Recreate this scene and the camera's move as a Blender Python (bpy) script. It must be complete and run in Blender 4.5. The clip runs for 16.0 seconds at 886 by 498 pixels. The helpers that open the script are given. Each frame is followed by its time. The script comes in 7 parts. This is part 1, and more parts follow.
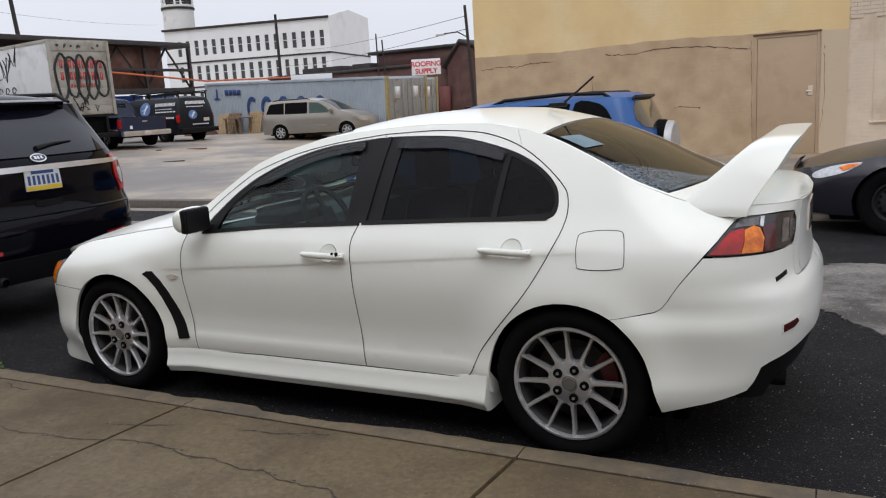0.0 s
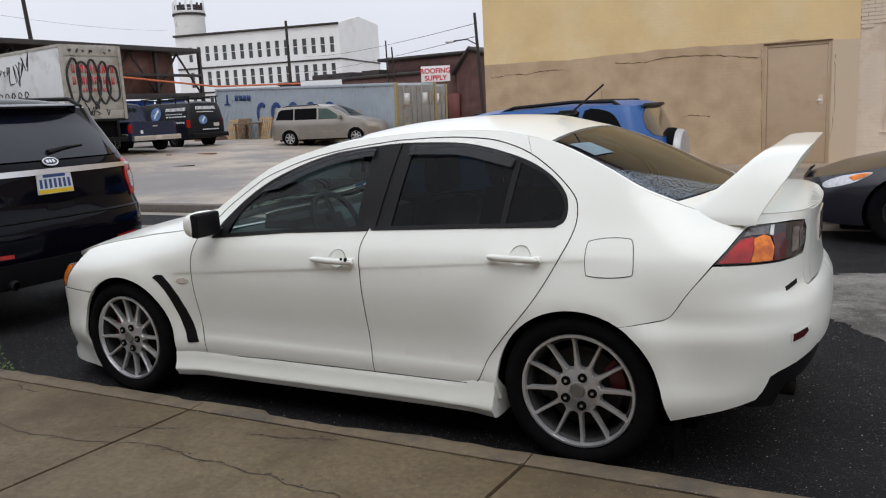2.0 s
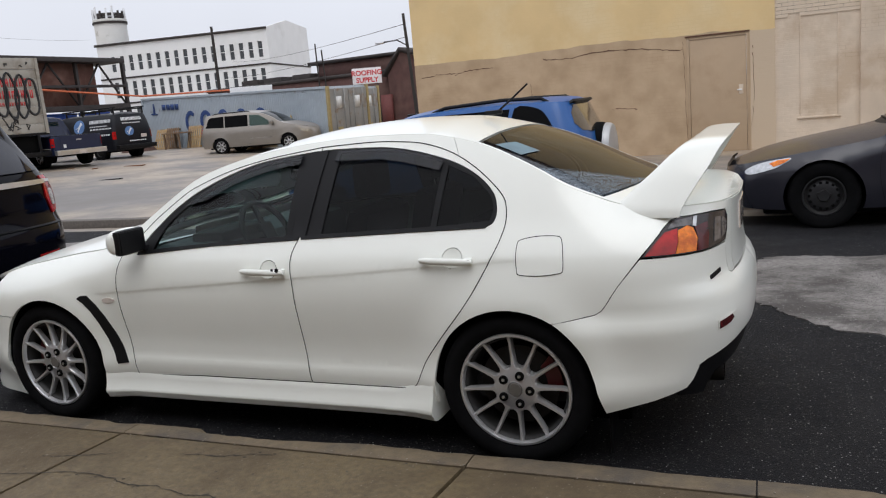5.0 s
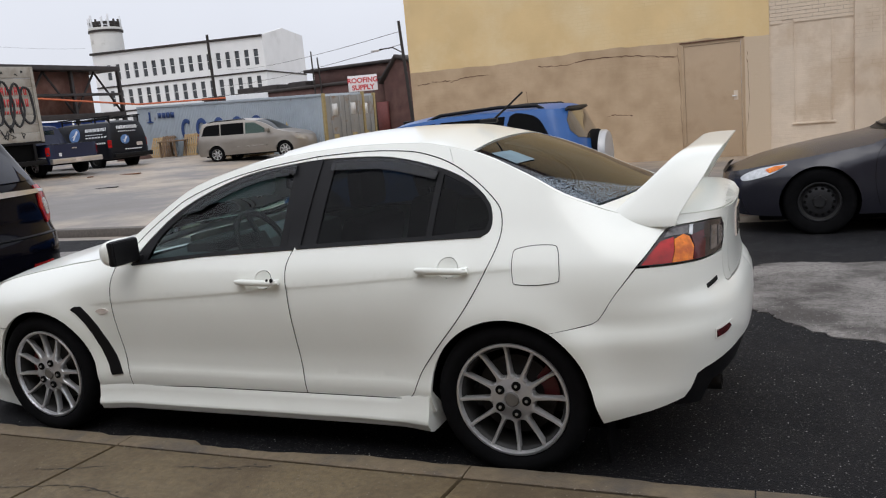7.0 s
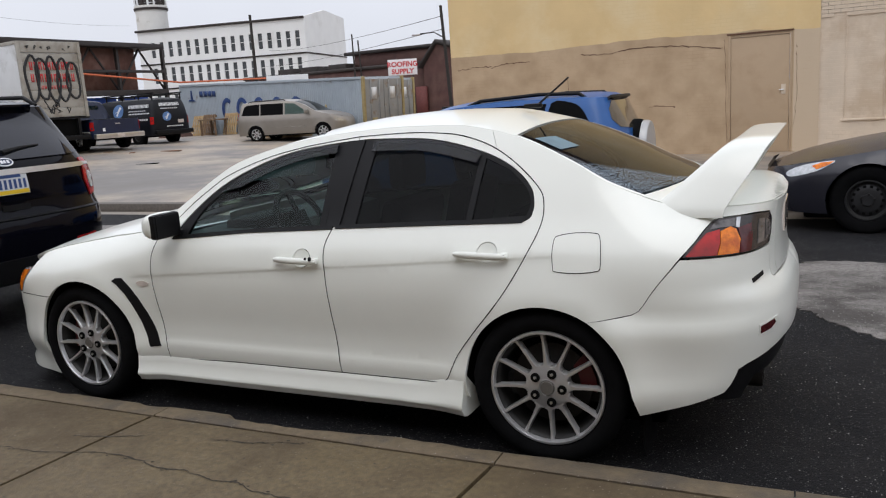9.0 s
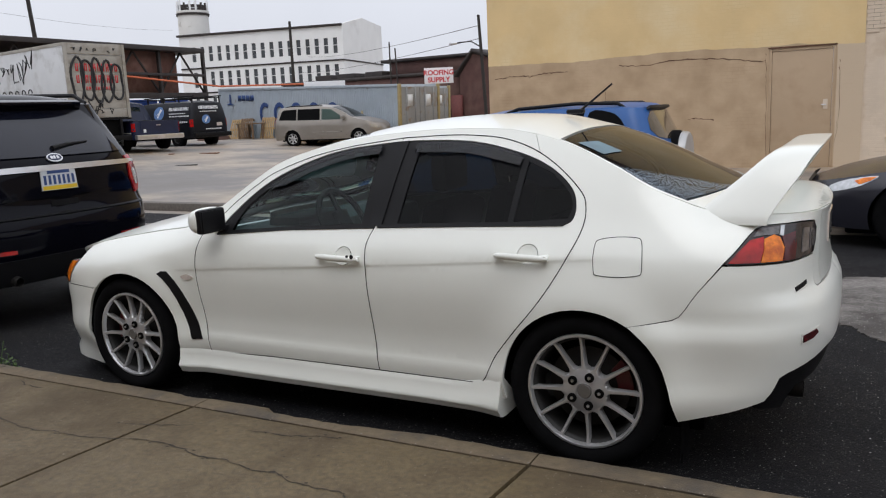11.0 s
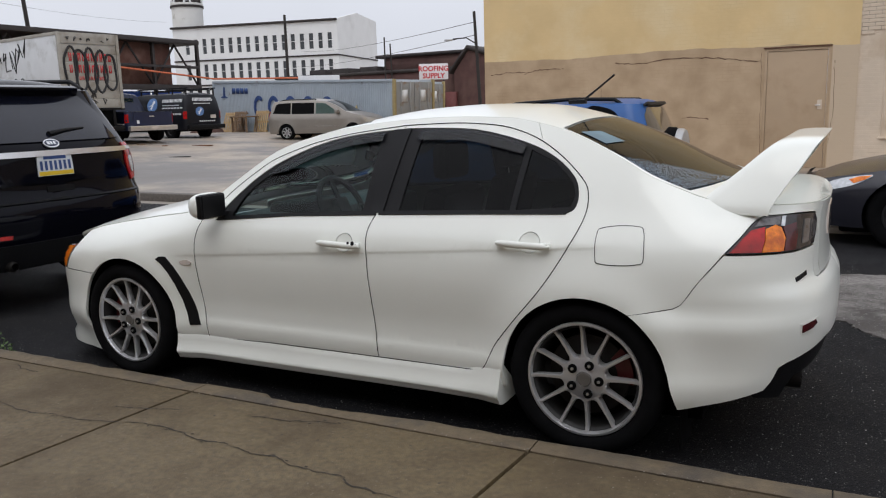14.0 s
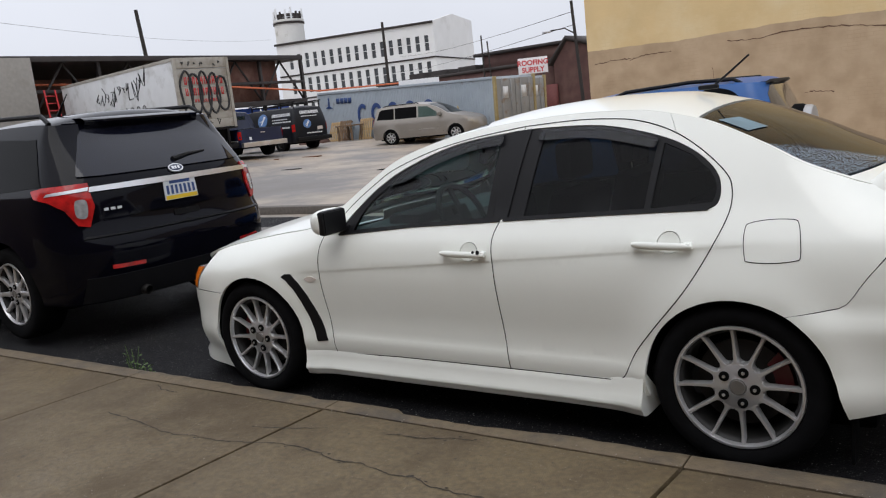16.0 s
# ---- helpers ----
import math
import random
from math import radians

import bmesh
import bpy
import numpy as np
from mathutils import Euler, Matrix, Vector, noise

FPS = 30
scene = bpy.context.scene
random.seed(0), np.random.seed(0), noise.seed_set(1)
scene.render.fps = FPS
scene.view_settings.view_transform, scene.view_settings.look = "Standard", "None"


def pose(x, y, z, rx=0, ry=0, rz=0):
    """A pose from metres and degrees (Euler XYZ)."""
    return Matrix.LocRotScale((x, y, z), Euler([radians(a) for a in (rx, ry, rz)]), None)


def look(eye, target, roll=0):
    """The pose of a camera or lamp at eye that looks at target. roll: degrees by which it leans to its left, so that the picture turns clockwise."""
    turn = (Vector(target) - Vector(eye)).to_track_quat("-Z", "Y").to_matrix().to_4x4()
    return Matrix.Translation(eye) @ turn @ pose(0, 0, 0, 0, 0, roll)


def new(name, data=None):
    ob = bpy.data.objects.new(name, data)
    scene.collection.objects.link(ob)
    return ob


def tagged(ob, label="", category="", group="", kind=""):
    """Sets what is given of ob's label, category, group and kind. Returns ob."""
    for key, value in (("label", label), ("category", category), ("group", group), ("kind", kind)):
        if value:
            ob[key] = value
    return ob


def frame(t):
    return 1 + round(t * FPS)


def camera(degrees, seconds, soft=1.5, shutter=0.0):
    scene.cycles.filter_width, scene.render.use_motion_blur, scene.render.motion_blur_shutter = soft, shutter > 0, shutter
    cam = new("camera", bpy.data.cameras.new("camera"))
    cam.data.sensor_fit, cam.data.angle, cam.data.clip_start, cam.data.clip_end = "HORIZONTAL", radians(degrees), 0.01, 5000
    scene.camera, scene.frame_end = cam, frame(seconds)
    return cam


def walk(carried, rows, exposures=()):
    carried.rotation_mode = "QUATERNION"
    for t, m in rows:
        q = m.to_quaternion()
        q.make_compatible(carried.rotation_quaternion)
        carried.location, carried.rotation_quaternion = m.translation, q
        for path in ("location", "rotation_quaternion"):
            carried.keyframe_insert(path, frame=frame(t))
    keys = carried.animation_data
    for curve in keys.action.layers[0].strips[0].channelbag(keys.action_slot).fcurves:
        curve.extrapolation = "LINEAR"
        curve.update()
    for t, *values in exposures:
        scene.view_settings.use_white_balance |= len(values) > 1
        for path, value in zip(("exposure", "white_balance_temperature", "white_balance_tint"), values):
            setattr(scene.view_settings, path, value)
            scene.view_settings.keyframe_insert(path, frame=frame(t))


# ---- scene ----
cam = camera(59.0, 16.0, soft=1.15)
PATH = [
    (0, (0.994, -2.939, 1.497), (0.078, -1.2, 1.128), -3.4),
    (0.5, (0.995, -2.934, 1.502), (0.072, -1.199, 1.132), -3.3),
    (1, (0.996, -2.943, 1.497), (0.068, -1.205, 1.15), -3.0),
    (1.5, (0.991, -2.945, 1.501), (0.056, -1.212, 1.152), -2.9),
    (2, (0.992, -2.948, 1.496), (0.058, -1.215, 1.145), -3.0),
    (2.5, (1.003, -2.929, 1.5), (0.122, -1.168, 1.149), -3.8),
    (3, (1.009, -2.926, 1.503), (0.159, -1.15, 1.156), -4.6),
    (3.5, (1.015, -2.924, 1.503), (0.189, -1.136, 1.157), -4.6),
    (4, (1.019, -2.929, 1.502), (0.202, -1.14, 1.139), -4.9),
    (6.5, (1.023, -2.895, 1.52), (0.245, -1.087, 1.166), -5.0),
    (7, (1.02, -2.899, 1.517), (0.23, -1.095, 1.172), -5.3),
    (7.5, (1.017, -2.906, 1.512), (0.23, -1.101, 1.163), -5.3),
    (8, (1.019, -2.899, 1.51), (0.26, -1.083, 1.153), -4.4),
    (8.5, (0.985, -2.905, 1.515), (0.136, -1.132, 1.148), -3.7),
    (9, (0.986, -2.889, 1.503), (0.119, -1.126, 1.131), -3.7),
    (9.5, (0.96, -2.872, 1.505), (0.067, -1.12, 1.139), -3.8),
    (10, (0.963, -2.893, 1.503), (0.044, -1.153, 1.143), -3.8),
    (12.5, (0.955, -2.99, 1.44), (0.01, -1.255, 1.127), -0.9),
    (13, (0.949, -2.997, 1.446), (0.005, -1.261, 1.138), -0.9),
    (13.5, (0.949, -3.0, 1.436), (0.026, -1.257, 1.105), -1.0),
    (14, (0.929, -2.976, 1.437), (0.011, -1.235, 1.083), -1.6),
    (14.5, (0.925, -2.992, 1.442), (0.012, -1.252, 1.071), -2.4),
    (15, (0.874, -2.952, 1.454), (-0.053, -1.218, 1.091), -4.0),
    (15.5, (0.815, -2.939, 1.467), (-0.19, -1.244, 1.129), -5.2),
    (16, (0.784, -2.897, 1.465), (-0.367, -1.298, 1.122), -6.1),
]
walk(cam, [(t, look(eye, target, roll)) for t, eye, target, roll in PATH], ((0, 0.03), (10, 0.03), (12.5, -0.14), (14.5, -0.04), (16, 0.0)))

# ---- light: an overcast sky, bright overhead, and a soft high sun ----
world = bpy.data.worlds.new("overcast")
scene.world = world
world.use_nodes = True
wn, wl = world.node_tree.nodes, world.node_tree.links
wbg = wn["Background"]
sky = wn.new("ShaderNodeTexSky")
sky.sky_type, sky.sun_disc = "NISHITA", False
sky.sun_elevation, sky.sun_rotation = radians(58), radians(200)
sky.air_density, sky.dust_density = 1.0, 6.0
wtc = wn.new("ShaderNodeTexCoord")
wsep = wn.new("ShaderNodeSeparateXYZ")
wl.new(wtc.outputs["Generated"], wsep.inputs[0])
wramp = wn.new("ShaderNodeMapRange")
wramp.inputs["From Min"].default_value, wramp.inputs["From Max"].default_value = 0.0, 1.0
wramp.inputs["To Min"].default_value, wramp.inputs["To Max"].default_value = 8.2, 15.5
wl.new(wsep.outputs["Z"], wramp.inputs["Value"])
wnoise = wn.new("ShaderNodeTexNoise")
wnoise.inputs["Scale"].default_value, wnoise.inputs["Detail"].default_value = 2.2, 5
wl.new(wtc.outputs["Generated"], wnoise.inputs["Vector"])
wcl = wn.new("ShaderNodeMapRange")
wcl.inputs["To Min"].default_value, wcl.inputs["To Max"].default_value = 0.86, 1.14
wl.new(wnoise.outputs["Fac"], wcl.inputs["Value"])
wmul = wn.new("ShaderNodeMath")
wmul.operation = "MULTIPLY"
wl.new(wramp.outputs[0], wmul.inputs[0])
wl.new(wcl.outputs[0], wmul.inputs[1])
wgrey = wn.new("ShaderNodeVectorMath")
wgrey.operation = "SCALE"
wgrey.inputs[0].default_value = (0.938, 0.973, 1.075)
wl.new(wmul.outputs[0], wgrey.inputs["Scale"])
wmix = wn.new("ShaderNodeMix")
wmix.data_type = "RGBA"
wmix.inputs["Factor"].default_value = 0.93
wl.new(sky.outputs[0], wmix.inputs["A"])
wl.new(wgrey.outputs[0], wmix.inputs["B"])
wl.new(wmix.outputs["Result"], wbg.inputs["Color"])
wbg.inputs["Strength"].default_value = 0.094

sun = new("sun", bpy.data.lights.new("sun", "SUN"))
sun.data.energy, sun.data.angle, sun.data.color = 0.75, radians(40), (1.0, 0.985, 0.96)
sun.matrix_world = look((3, -6, 12), (0, 0, 0))


# ---- materials ----
def mat(name, color, rough=0.6, metal=0.0, vary=0.12, scale=6.0, bump=0.0, bscale=60.0, coat=0.0, spec=0.5, stain=None, stain_scale=1.2, stain_at=(0.55, 0.7), rvary=0.0):
    """A procedural surface: base colour with fine and coarse variation, an optional stain colour in blotches, and fine relief."""
    m = bpy.data.materials.new(name)
    m.use_nodes = True
    nt = m.node_tree
    b = nt.nodes["Principled BSDF"]
    b.inputs["Roughness"].default_value, b.inputs["Metallic"].default_value = rough, metal
    b.inputs["Specular IOR Level"].default_value = spec
    if coat:
        b.inputs["Coat Weight"].default_value, b.inputs["Coat Roughness"].default_value = coat, 0.04
    tc = nt.nodes.new("ShaderNodeTexCoord")
    n1 = nt.nodes.new("ShaderNodeTexNoise")
    n1.inputs["Scale"].default_value, n1.inputs["Detail"].default_value = scale, 8
    nt.links.new(tc.outputs["Object"], n1.inputs["Vector"])
    r = nt.nodes.new("ShaderNodeMapRange")
    r.inputs["From Min"].default_value, r.inputs["From Max"].default_value = 0.25, 0.75
    r.inputs["To Min"].default_value, r.inputs["To Max"].default_value = 1 - vary, 1 + vary
    nt.links.new(n1.outputs["Fac"], r.inputs["Value"])
    s = nt.nodes.new("ShaderNodeVectorMath")
    s.operation = "SCALE"
    s.inputs[0].default_value = color
    nt.links.new(r.outputs[0], s.inputs["Scale"])
    out = s.outputs[0]
    if stain:
        n2 = nt.nodes.new("ShaderNodeTexNoise")
        n2.inputs["Scale"].default_value, n2.inputs["Detail"].default_value = stain_scale, 7
        n2.inputs["Roughness"].default_value = 0.62
        nt.links.new(tc.outputs["Object"], n2.inputs["Vector"])
        r2 = nt.nodes.new("ShaderNodeMapRange")
        r2.inputs["From Min"].default_value, r2.inputs["From Max"].default_value = stain_at
        nt.links.new(n2.outputs["Fac"], r2.inputs["Value"])
        mx = nt.nodes.new("ShaderNodeMix")
        mx.data_type = "RGBA"
        mx.inputs["B"].default_value = (*stain, 1)
        nt.links.new(r2.outputs[0], mx.inputs["Factor"])
        nt.links.new(out, mx.inputs["A"])
        out = mx.outputs["Result"]
    nt.links.new(out, b.inputs["Base Color"])
    if rvary:
        r3 = nt.nodes.new("ShaderNodeMapRange")
        r3.inputs["From Min"].default_value, r3.inputs["From Max"].default_value = 0.3, 0.7
        r3.inputs["To Min"].default_value, r3.inputs["To Max"].default_value = max(rough - rvary, 0.02), min(rough + rvary, 1)
        nt.links.new((n2 if stain else n1).outputs["Fac"], r3.inputs["Value"])
        nt.links.new(r3.outputs[0], b.inputs["Roughness"])
    if bump:
        n3 = nt.nodes.new("ShaderNodeTexNoise")
        n3.inputs["Scale"].default_value, n3.inputs["Detail"].default_value = bscale, 6
        nt.links.new(tc.outputs["Object"], n3.inputs["Vector"])
        bp = nt.nodes.new("ShaderNodeBump")
        bp.inputs["Strength"].default_value, bp.inputs["Distance"].default_value = bump, 0.01
        nt.links.new(n3.outputs["Fac"], bp.inputs["Height"])
        nt.links.new(bp.outputs[0], b.inputs["Normal"])
    return m


def glass(name, tint, ior=1.5, wet=0.0):
    """A tinted pane: clear light through it, gloss by Fresnel. wet: droplets over part of it, with refracted sky light
    put into their colour.
    """
    m = bpy.data.materials.new(name)
    m.use_nodes = True
    nt = m.node_tree
    nt.nodes.remove(nt.nodes["Principled BSDF"])
    tr, gl, mx, fr = (nt.nodes.new("ShaderNode" + k) for k in ("BsdfTransparent", "BsdfGlossy", "MixShader", "Fresnel"))
    tr.inputs[0].default_value = (*tint, 1)
    gl.inputs["Roughness"].default_value = 0.03
    fr.inputs["IOR"].default_value = ior
    nt.links.new(fr.outputs[0], mx.inputs[0])
    nt.links.new(tr.outputs[0], mx.inputs[1])
    nt.links.new(gl.outputs[0], mx.inputs[2])
    last = mx.outputs[0]
    if wet:
        tc = nt.nodes.new("ShaderNodeTexCoord")
        vo = nt.nodes.new("ShaderNodeTexVoronoi")
        vo.inputs["Scale"].default_value = 150
        nt.links.new(tc.outputs["Object"], vo.inputs["Vector"])
        dr = nt.nodes.new("ShaderNodeMapRange")
        dr.inputs["From Min"].default_value, dr.inputs["From Max"].default_value = 0.62, 0.34
        nt.links.new(vo.outputs["Distance"], dr.inputs["Value"])
        no = nt.nodes.new("ShaderNodeTexNoise")
        no.inputs["Scale"].default_value, no.inputs["Detail"].default_value = 3.0, 4
        nt.links.new(tc.outputs["Object"], no.inputs["Vector"])
        rr = nt.nodes.new("ShaderNodeMapRange")
        rr.inputs["From Min"].default_value, rr.inputs["From Max"].default_value = 0.25, 0.45
        nt.links.new(no.outputs["Fac"], rr.inputs["Value"])
        mu = nt.nodes.new("ShaderNodeMath")
        mu.operation = "MULTIPLY"
        nt.links.new(dr.outputs[0], mu.inputs[0])
        nt.links.new(rr.outputs[0], mu.inputs[1])
        m2 = nt.nodes.new("ShaderNodeMath")
        m2.operation = "MULTIPLY"
        m2.inputs[1].default_value = wet
        nt.links.new(mu.outputs[0], m2.inputs[0])
        near = nt.nodes.new("ShaderNodeVectorMath")
        near.operation = "DOT_PRODUCT"
        near.inputs[1].default_value = (1.3, -1.0, 0.0)
        nt.links.new(tc.outputs["Object"], near.inputs[0])
        lowp = nt.nodes.new("ShaderNodeMapRange")
        lowp.inputs["From Min"].default_value, lowp.inputs["From Max"].default_value = -0.11, -0.06
        lowp.inputs["To Min"].default_value = 0.05
        nt.links.new(near.outputs["Value"], lowp.inputs["Value"])
        m3 = nt.nodes.new("ShaderNodeMath")
        m3.operation = "MULTIPLY"
        nt.links.new(m2.outputs[0], m3.inputs[0])
        nt.links.new(lowp.outputs[0], m3.inputs[1])
        m2 = m3
        # pale blue-grey diffuse stands in for sky light refracted by the droplets
        di = nt.nodes.new("ShaderNodeBsdfDiffuse")
        di.inputs["Color"].default_value = (0.25, 0.30, 0.345, 1)
        mx2 = nt.nodes.new("ShaderNodeMixShader")
        nt.links.new(m2.outputs[0], mx2.inputs[0])
        nt.links.new(last, mx2.inputs[1])
        nt.links.new(di.outputs[0], mx2.inputs[2])
        last = mx2.outputs[0]
    nt.links.new(last, nt.nodes["Material Output"].inputs["Surface"])
    return m


WHITE_PAINT = mat("white_car_paint", (0.848, 0.862, 0.803), 0.28, vary=0.015, scale=3, coat=0.55, bump=0.01, bscale=400)
BLACK_GLOSS = mat("black_car_paint", (0.002, 0.0021, 0.005), 0.08, vary=0.1, spec=0.15)
BLACK_PLASTIC = mat("black_plastic", (0.006, 0.006, 0.007), 0.5, spec=0.22, vary=0.2, bump=0.05, bscale=300)
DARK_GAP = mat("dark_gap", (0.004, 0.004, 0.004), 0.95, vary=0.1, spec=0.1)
RUBBER = mat("tyre_rubber", (0.005, 0.005, 0.0055), 0.92, spec=0.08, vary=0.25, scale=20, bump=0.15, bscale=150)
ALLOY = mat("silver_alloy", (0.60, 0.60, 0.608), 0.28, 0.68, vary=0.06, scale=8, bump=0.02, bscale=300)
# near-black barrel and brake disc colours hold the shade behind the spokes
ALLOY_DARK = mat("shade_dark_rim_barrel", (0.016, 0.0155, 0.015), 0.6, 0.2, vary=0.2)
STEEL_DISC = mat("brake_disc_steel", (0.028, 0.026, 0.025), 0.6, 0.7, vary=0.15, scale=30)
RED_CALIPER = mat("red_caliper_paint", (0.09, 0.006, 0.008), 0.4, vary=0.1)
CHROME = mat("chrome", (0.72, 0.73, 0.75), 0.12, 1.0, vary=0.05)
CHROME_SOFT = mat("brushed_chrome", (0.66, 0.66, 0.67), 0.28, 0.9, vary=0.08)
RED_LENS = mat("red_lens", (0.50, 0.014, 0.013), 0.1, vary=0.4, scale=28, spec=0.5, stain=(0.16, 0.008, 0.008), stain_scale=14, stain_at=(0.45, 0.7))
DARK_RED_LENS = mat("dark_red_lens", (0.075, 0.008, 0.01), 0.12, vary=0.4, scale=40, spec=0.5)
DIM_LENS = mat("dim_clear_lens", (0.12, 0.11, 0.11), 0.12, 0.2, vary=0.5, scale=40, coat=0.6)
AMBER_LENS = mat("amber_lens", (0.82, 0.22, 0.014), 0.12, vary=0.3, scale=40, spec=0.5, stain=(0.45, 0.07, 0.008), stain_scale=16, stain_at=(0.42, 0.66))
CLEAR_LENS = mat("clear_lens", (0.52, 0.53, 0.54), 0.12, 0.5, vary=0.3, scale=30, coat=1)
SMOKE_LENS = mat("smoked_lens", (0.03, 0.024, 0.024), 0.1, vary=0.6, scale=18, spec=0.5)
PALE_LENS = mat("pale_lens", (0.62, 0.55, 0.5), 0.2, vary=0.15, scale=30, coat=1)
INTERIOR = mat("dark_interior", (0.02, 0.021, 0.022), 0.8, vary=0.3, scale=10)
TRIM_GREY = mat("interior_trim_grey", (0.10, 0.105, 0.11), 0.6, vary=0.2)
SCREEN_BLUE = mat("blue_sticker", (0.11, 0.20, 0.25), 0.4, vary=0.25, scale=12)
GLASS_CLEAR = glass("side_glass_light", (0.42, 0.56, 0.54), 1.36)
GLASS_TINT = glass("side_glass_tinted", (0.09, 0.098, 0.09), 1.25)
GLASS_REAR = glass("rear_window_wet", (0.10, 0.10, 0.105), 1.27, wet=0.85)
GLASS_VISOR = glass("smoked_rain_visor", (0.34, 0.36, 0.42), 1.5)
GLASS_BLACK = glass("privacy_glass", (0.02, 0.02, 0.026), 1.18)
WHITE_INK = mat("white_lettering", (0.72, 0.73, 0.74), 0.5, vary=0.06)
NAVY_INK = mat("navy_lettering", (0.025, 0.06, 0.19), 0.6, vary=0.2)
RED_INK = mat("red_lettering", (0.55, 0.035, 0.04), 0.6, vary=0.15)
BLACK_INK = mat("black_spray_paint", (0.02, 0.02, 0.022), 0.7, vary=0.2)


# ---- shape helpers ----
def smooth(a, b, v):
    v = min(max((v - a) / (b - a), 0.0), 1.0)
    return v * v * (3 - 2 * v)


def curve(xs, ys):
    """A monotone cubic through knots, as a function."""
    xs, ys = np.array(xs, float), np.array(ys, float)
    h, d = np.diff(xs), np.diff(ys) / np.diff(xs)
    m = np.zeros(len(xs))
    for i in range(1, len(xs) - 1):
        if d[i - 1] * d[i] > 0:
            w1, w2 = 2 * h[i] + h[i - 1], h[i] + 2 * h[i - 1]
            m[i] = (w1 + w2) / (w1 / d[i - 1] + w2 / d[i])
    m[0], m[-1] = d[0], d[-1]

    def f(x):
        x = min(max(x, xs[0]), xs[-1])
        i = min(max(int(np.searchsorted(xs, x)) - 1, 0), len(h) - 1)
        t = (x - xs[i]) / h[i]
        return float((2 * t**3 - 3 * t**2 + 1) * ys[i] + (t**3 - 2 * t**2 + t) * h[i] * m[i] + (3 * t**2 - 2 * t**3) * ys[i + 1] + (t**3 - t**2) * h[i] * m[i + 1])

    return f


def part(name, bm, material, parent=None, label="", flat=False):
    """Links a bmesh as one mesh object under a thing or a part."""
    me = bpy.data.meshes.new(name)
    bm.normal_update()
    for e in bm.edges:
        if len(e.link_faces) == 2 and e.calc_face_angle(0.0) > 0.75:
            e.smooth = False
    bm.to_mesh(me)
    bm.free()
    for m in material if isinstance(material, (list, tuple)) else [material]:
        me.materials.append(m)
    me.polygons.foreach_set("use_smooth", [not flat] * len(me.polygons))
    ob = new(name, me)
    if parent:
        ob.parent = parent
    if label:
        ob["label"] = label
    return ob


def thing(name, m=None, label="", category="", group="", kind=""):
    ob = new(name)
    ob.empty_display_size = 0.2
    ob.matrix_basis = m or Matrix()
    return tagged(ob, label, category, group, kind)


def box(bm, x0, y0, z0, x1, y1, z1, bevel=0.0, m=None):
    v = bmesh.ops.create_cube(bm, size=1)["verts"]
    bmesh.ops.transform(bm, matrix=Matrix.LocRotScale(((x0 + x1) / 2, (y0 + y1) / 2, (z0 + z1) / 2), None, (abs(x1 - x0), abs(y1 - y0), abs(z1 - z0))), verts=v)
    if bevel:
        es = list({e for a in v for e in a.link_edges})
        r = bmesh.ops.bevel(bm, geom=es, offset=bevel, segments=2, affect="EDGES", profile=0.6)
        v = list(set(r["verts"]) | {a for a in v if a.is_valid})
    if m:
        bmesh.ops.transform(bm, matrix=m, verts=v)
    return bm


def tube(bm, pts, radius, sides=8, caps=True):
    """A round bar along points; radius may be a list."""
    pts = [Vector(p) for p in pts]
    rs = radius if isinstance(radius, (list, tuple)) else [radius] * len(pts)
    rings = []
    for i, p in enumerate(pts):
        d = (pts[min(i + 1, len(pts) - 1)] - pts[max(i - 1, 0)]).normalized()
        a = d.orthogonal().normalized() if i == 0 else (ref - d * ref.dot(d)).normalized()
        ref = a
        c = d.cross(a)
        rings.append([bm.verts.new(p + rs[i] * (a * math.cos(q) + c * math.sin(q))) for q in (2 * math.pi * k / sides for k in range(sides))])
    for r0, r1 in zip(rings, rings[1:]):
        for k in range(sides):
            bm.faces.new((r0[k], r0[(k + 1) % sides], r1[(k + 1) % sides], r1[k]))
    if caps:
        bm.faces.new(rings[0][::-1])
        bm.faces.new(rings[-1])
    return bm


def lathe(bm, profile, n=48, axis="y"):
    """Turns (radius, along) points round the y axis (or z)."""
    rings = []
    for r, a in profile:
        rings.append([bm.verts.new((r * math.cos(q), a, r * math.sin(q)) if axis == "y" else (r * math.cos(q), r * math.sin(q), a)) for q in (2 * math.pi * k / n for k in range(n))])
    for r0, r1 in zip(rings, rings[1:]):
        for k in range(n):
            bm.faces.new((r0[k], r0[(k + 1) % n], r1[(k + 1) % n], r1[k]))
    return bm


def prism(bm, poly, y0, y1, place=lambda a, b, c: (a, c, b), bevel=0.0):
    """A flat outline (a, b) given depth from y0 to y1."""
    lo, hi = [bm.verts.new(place(a, b, y0)) for a, b in poly], [bm.verts.new(place(a, b, y1)) for a, b in poly]
    fs = [bm.faces.new(lo), bm.faces.new(hi[::-1])]
    n = len(poly)
    for k in range(n):
        fs.append(bm.faces.new((lo[k], hi[k], hi[(k + 1) % n], lo[(k + 1) % n])))
    bmesh.ops.recalc_face_normals(bm, faces=fs)
    if bevel:
        es = [e for e in bm.edges if e.verts[0] in lo and e.verts[1] in lo or e.verts[0] in hi and e.verts[1] in hi]
        bmesh.ops.bevel(bm, geom=es, offset=bevel, segments=2, affect="EDGES", profile=0.6)
    return bm


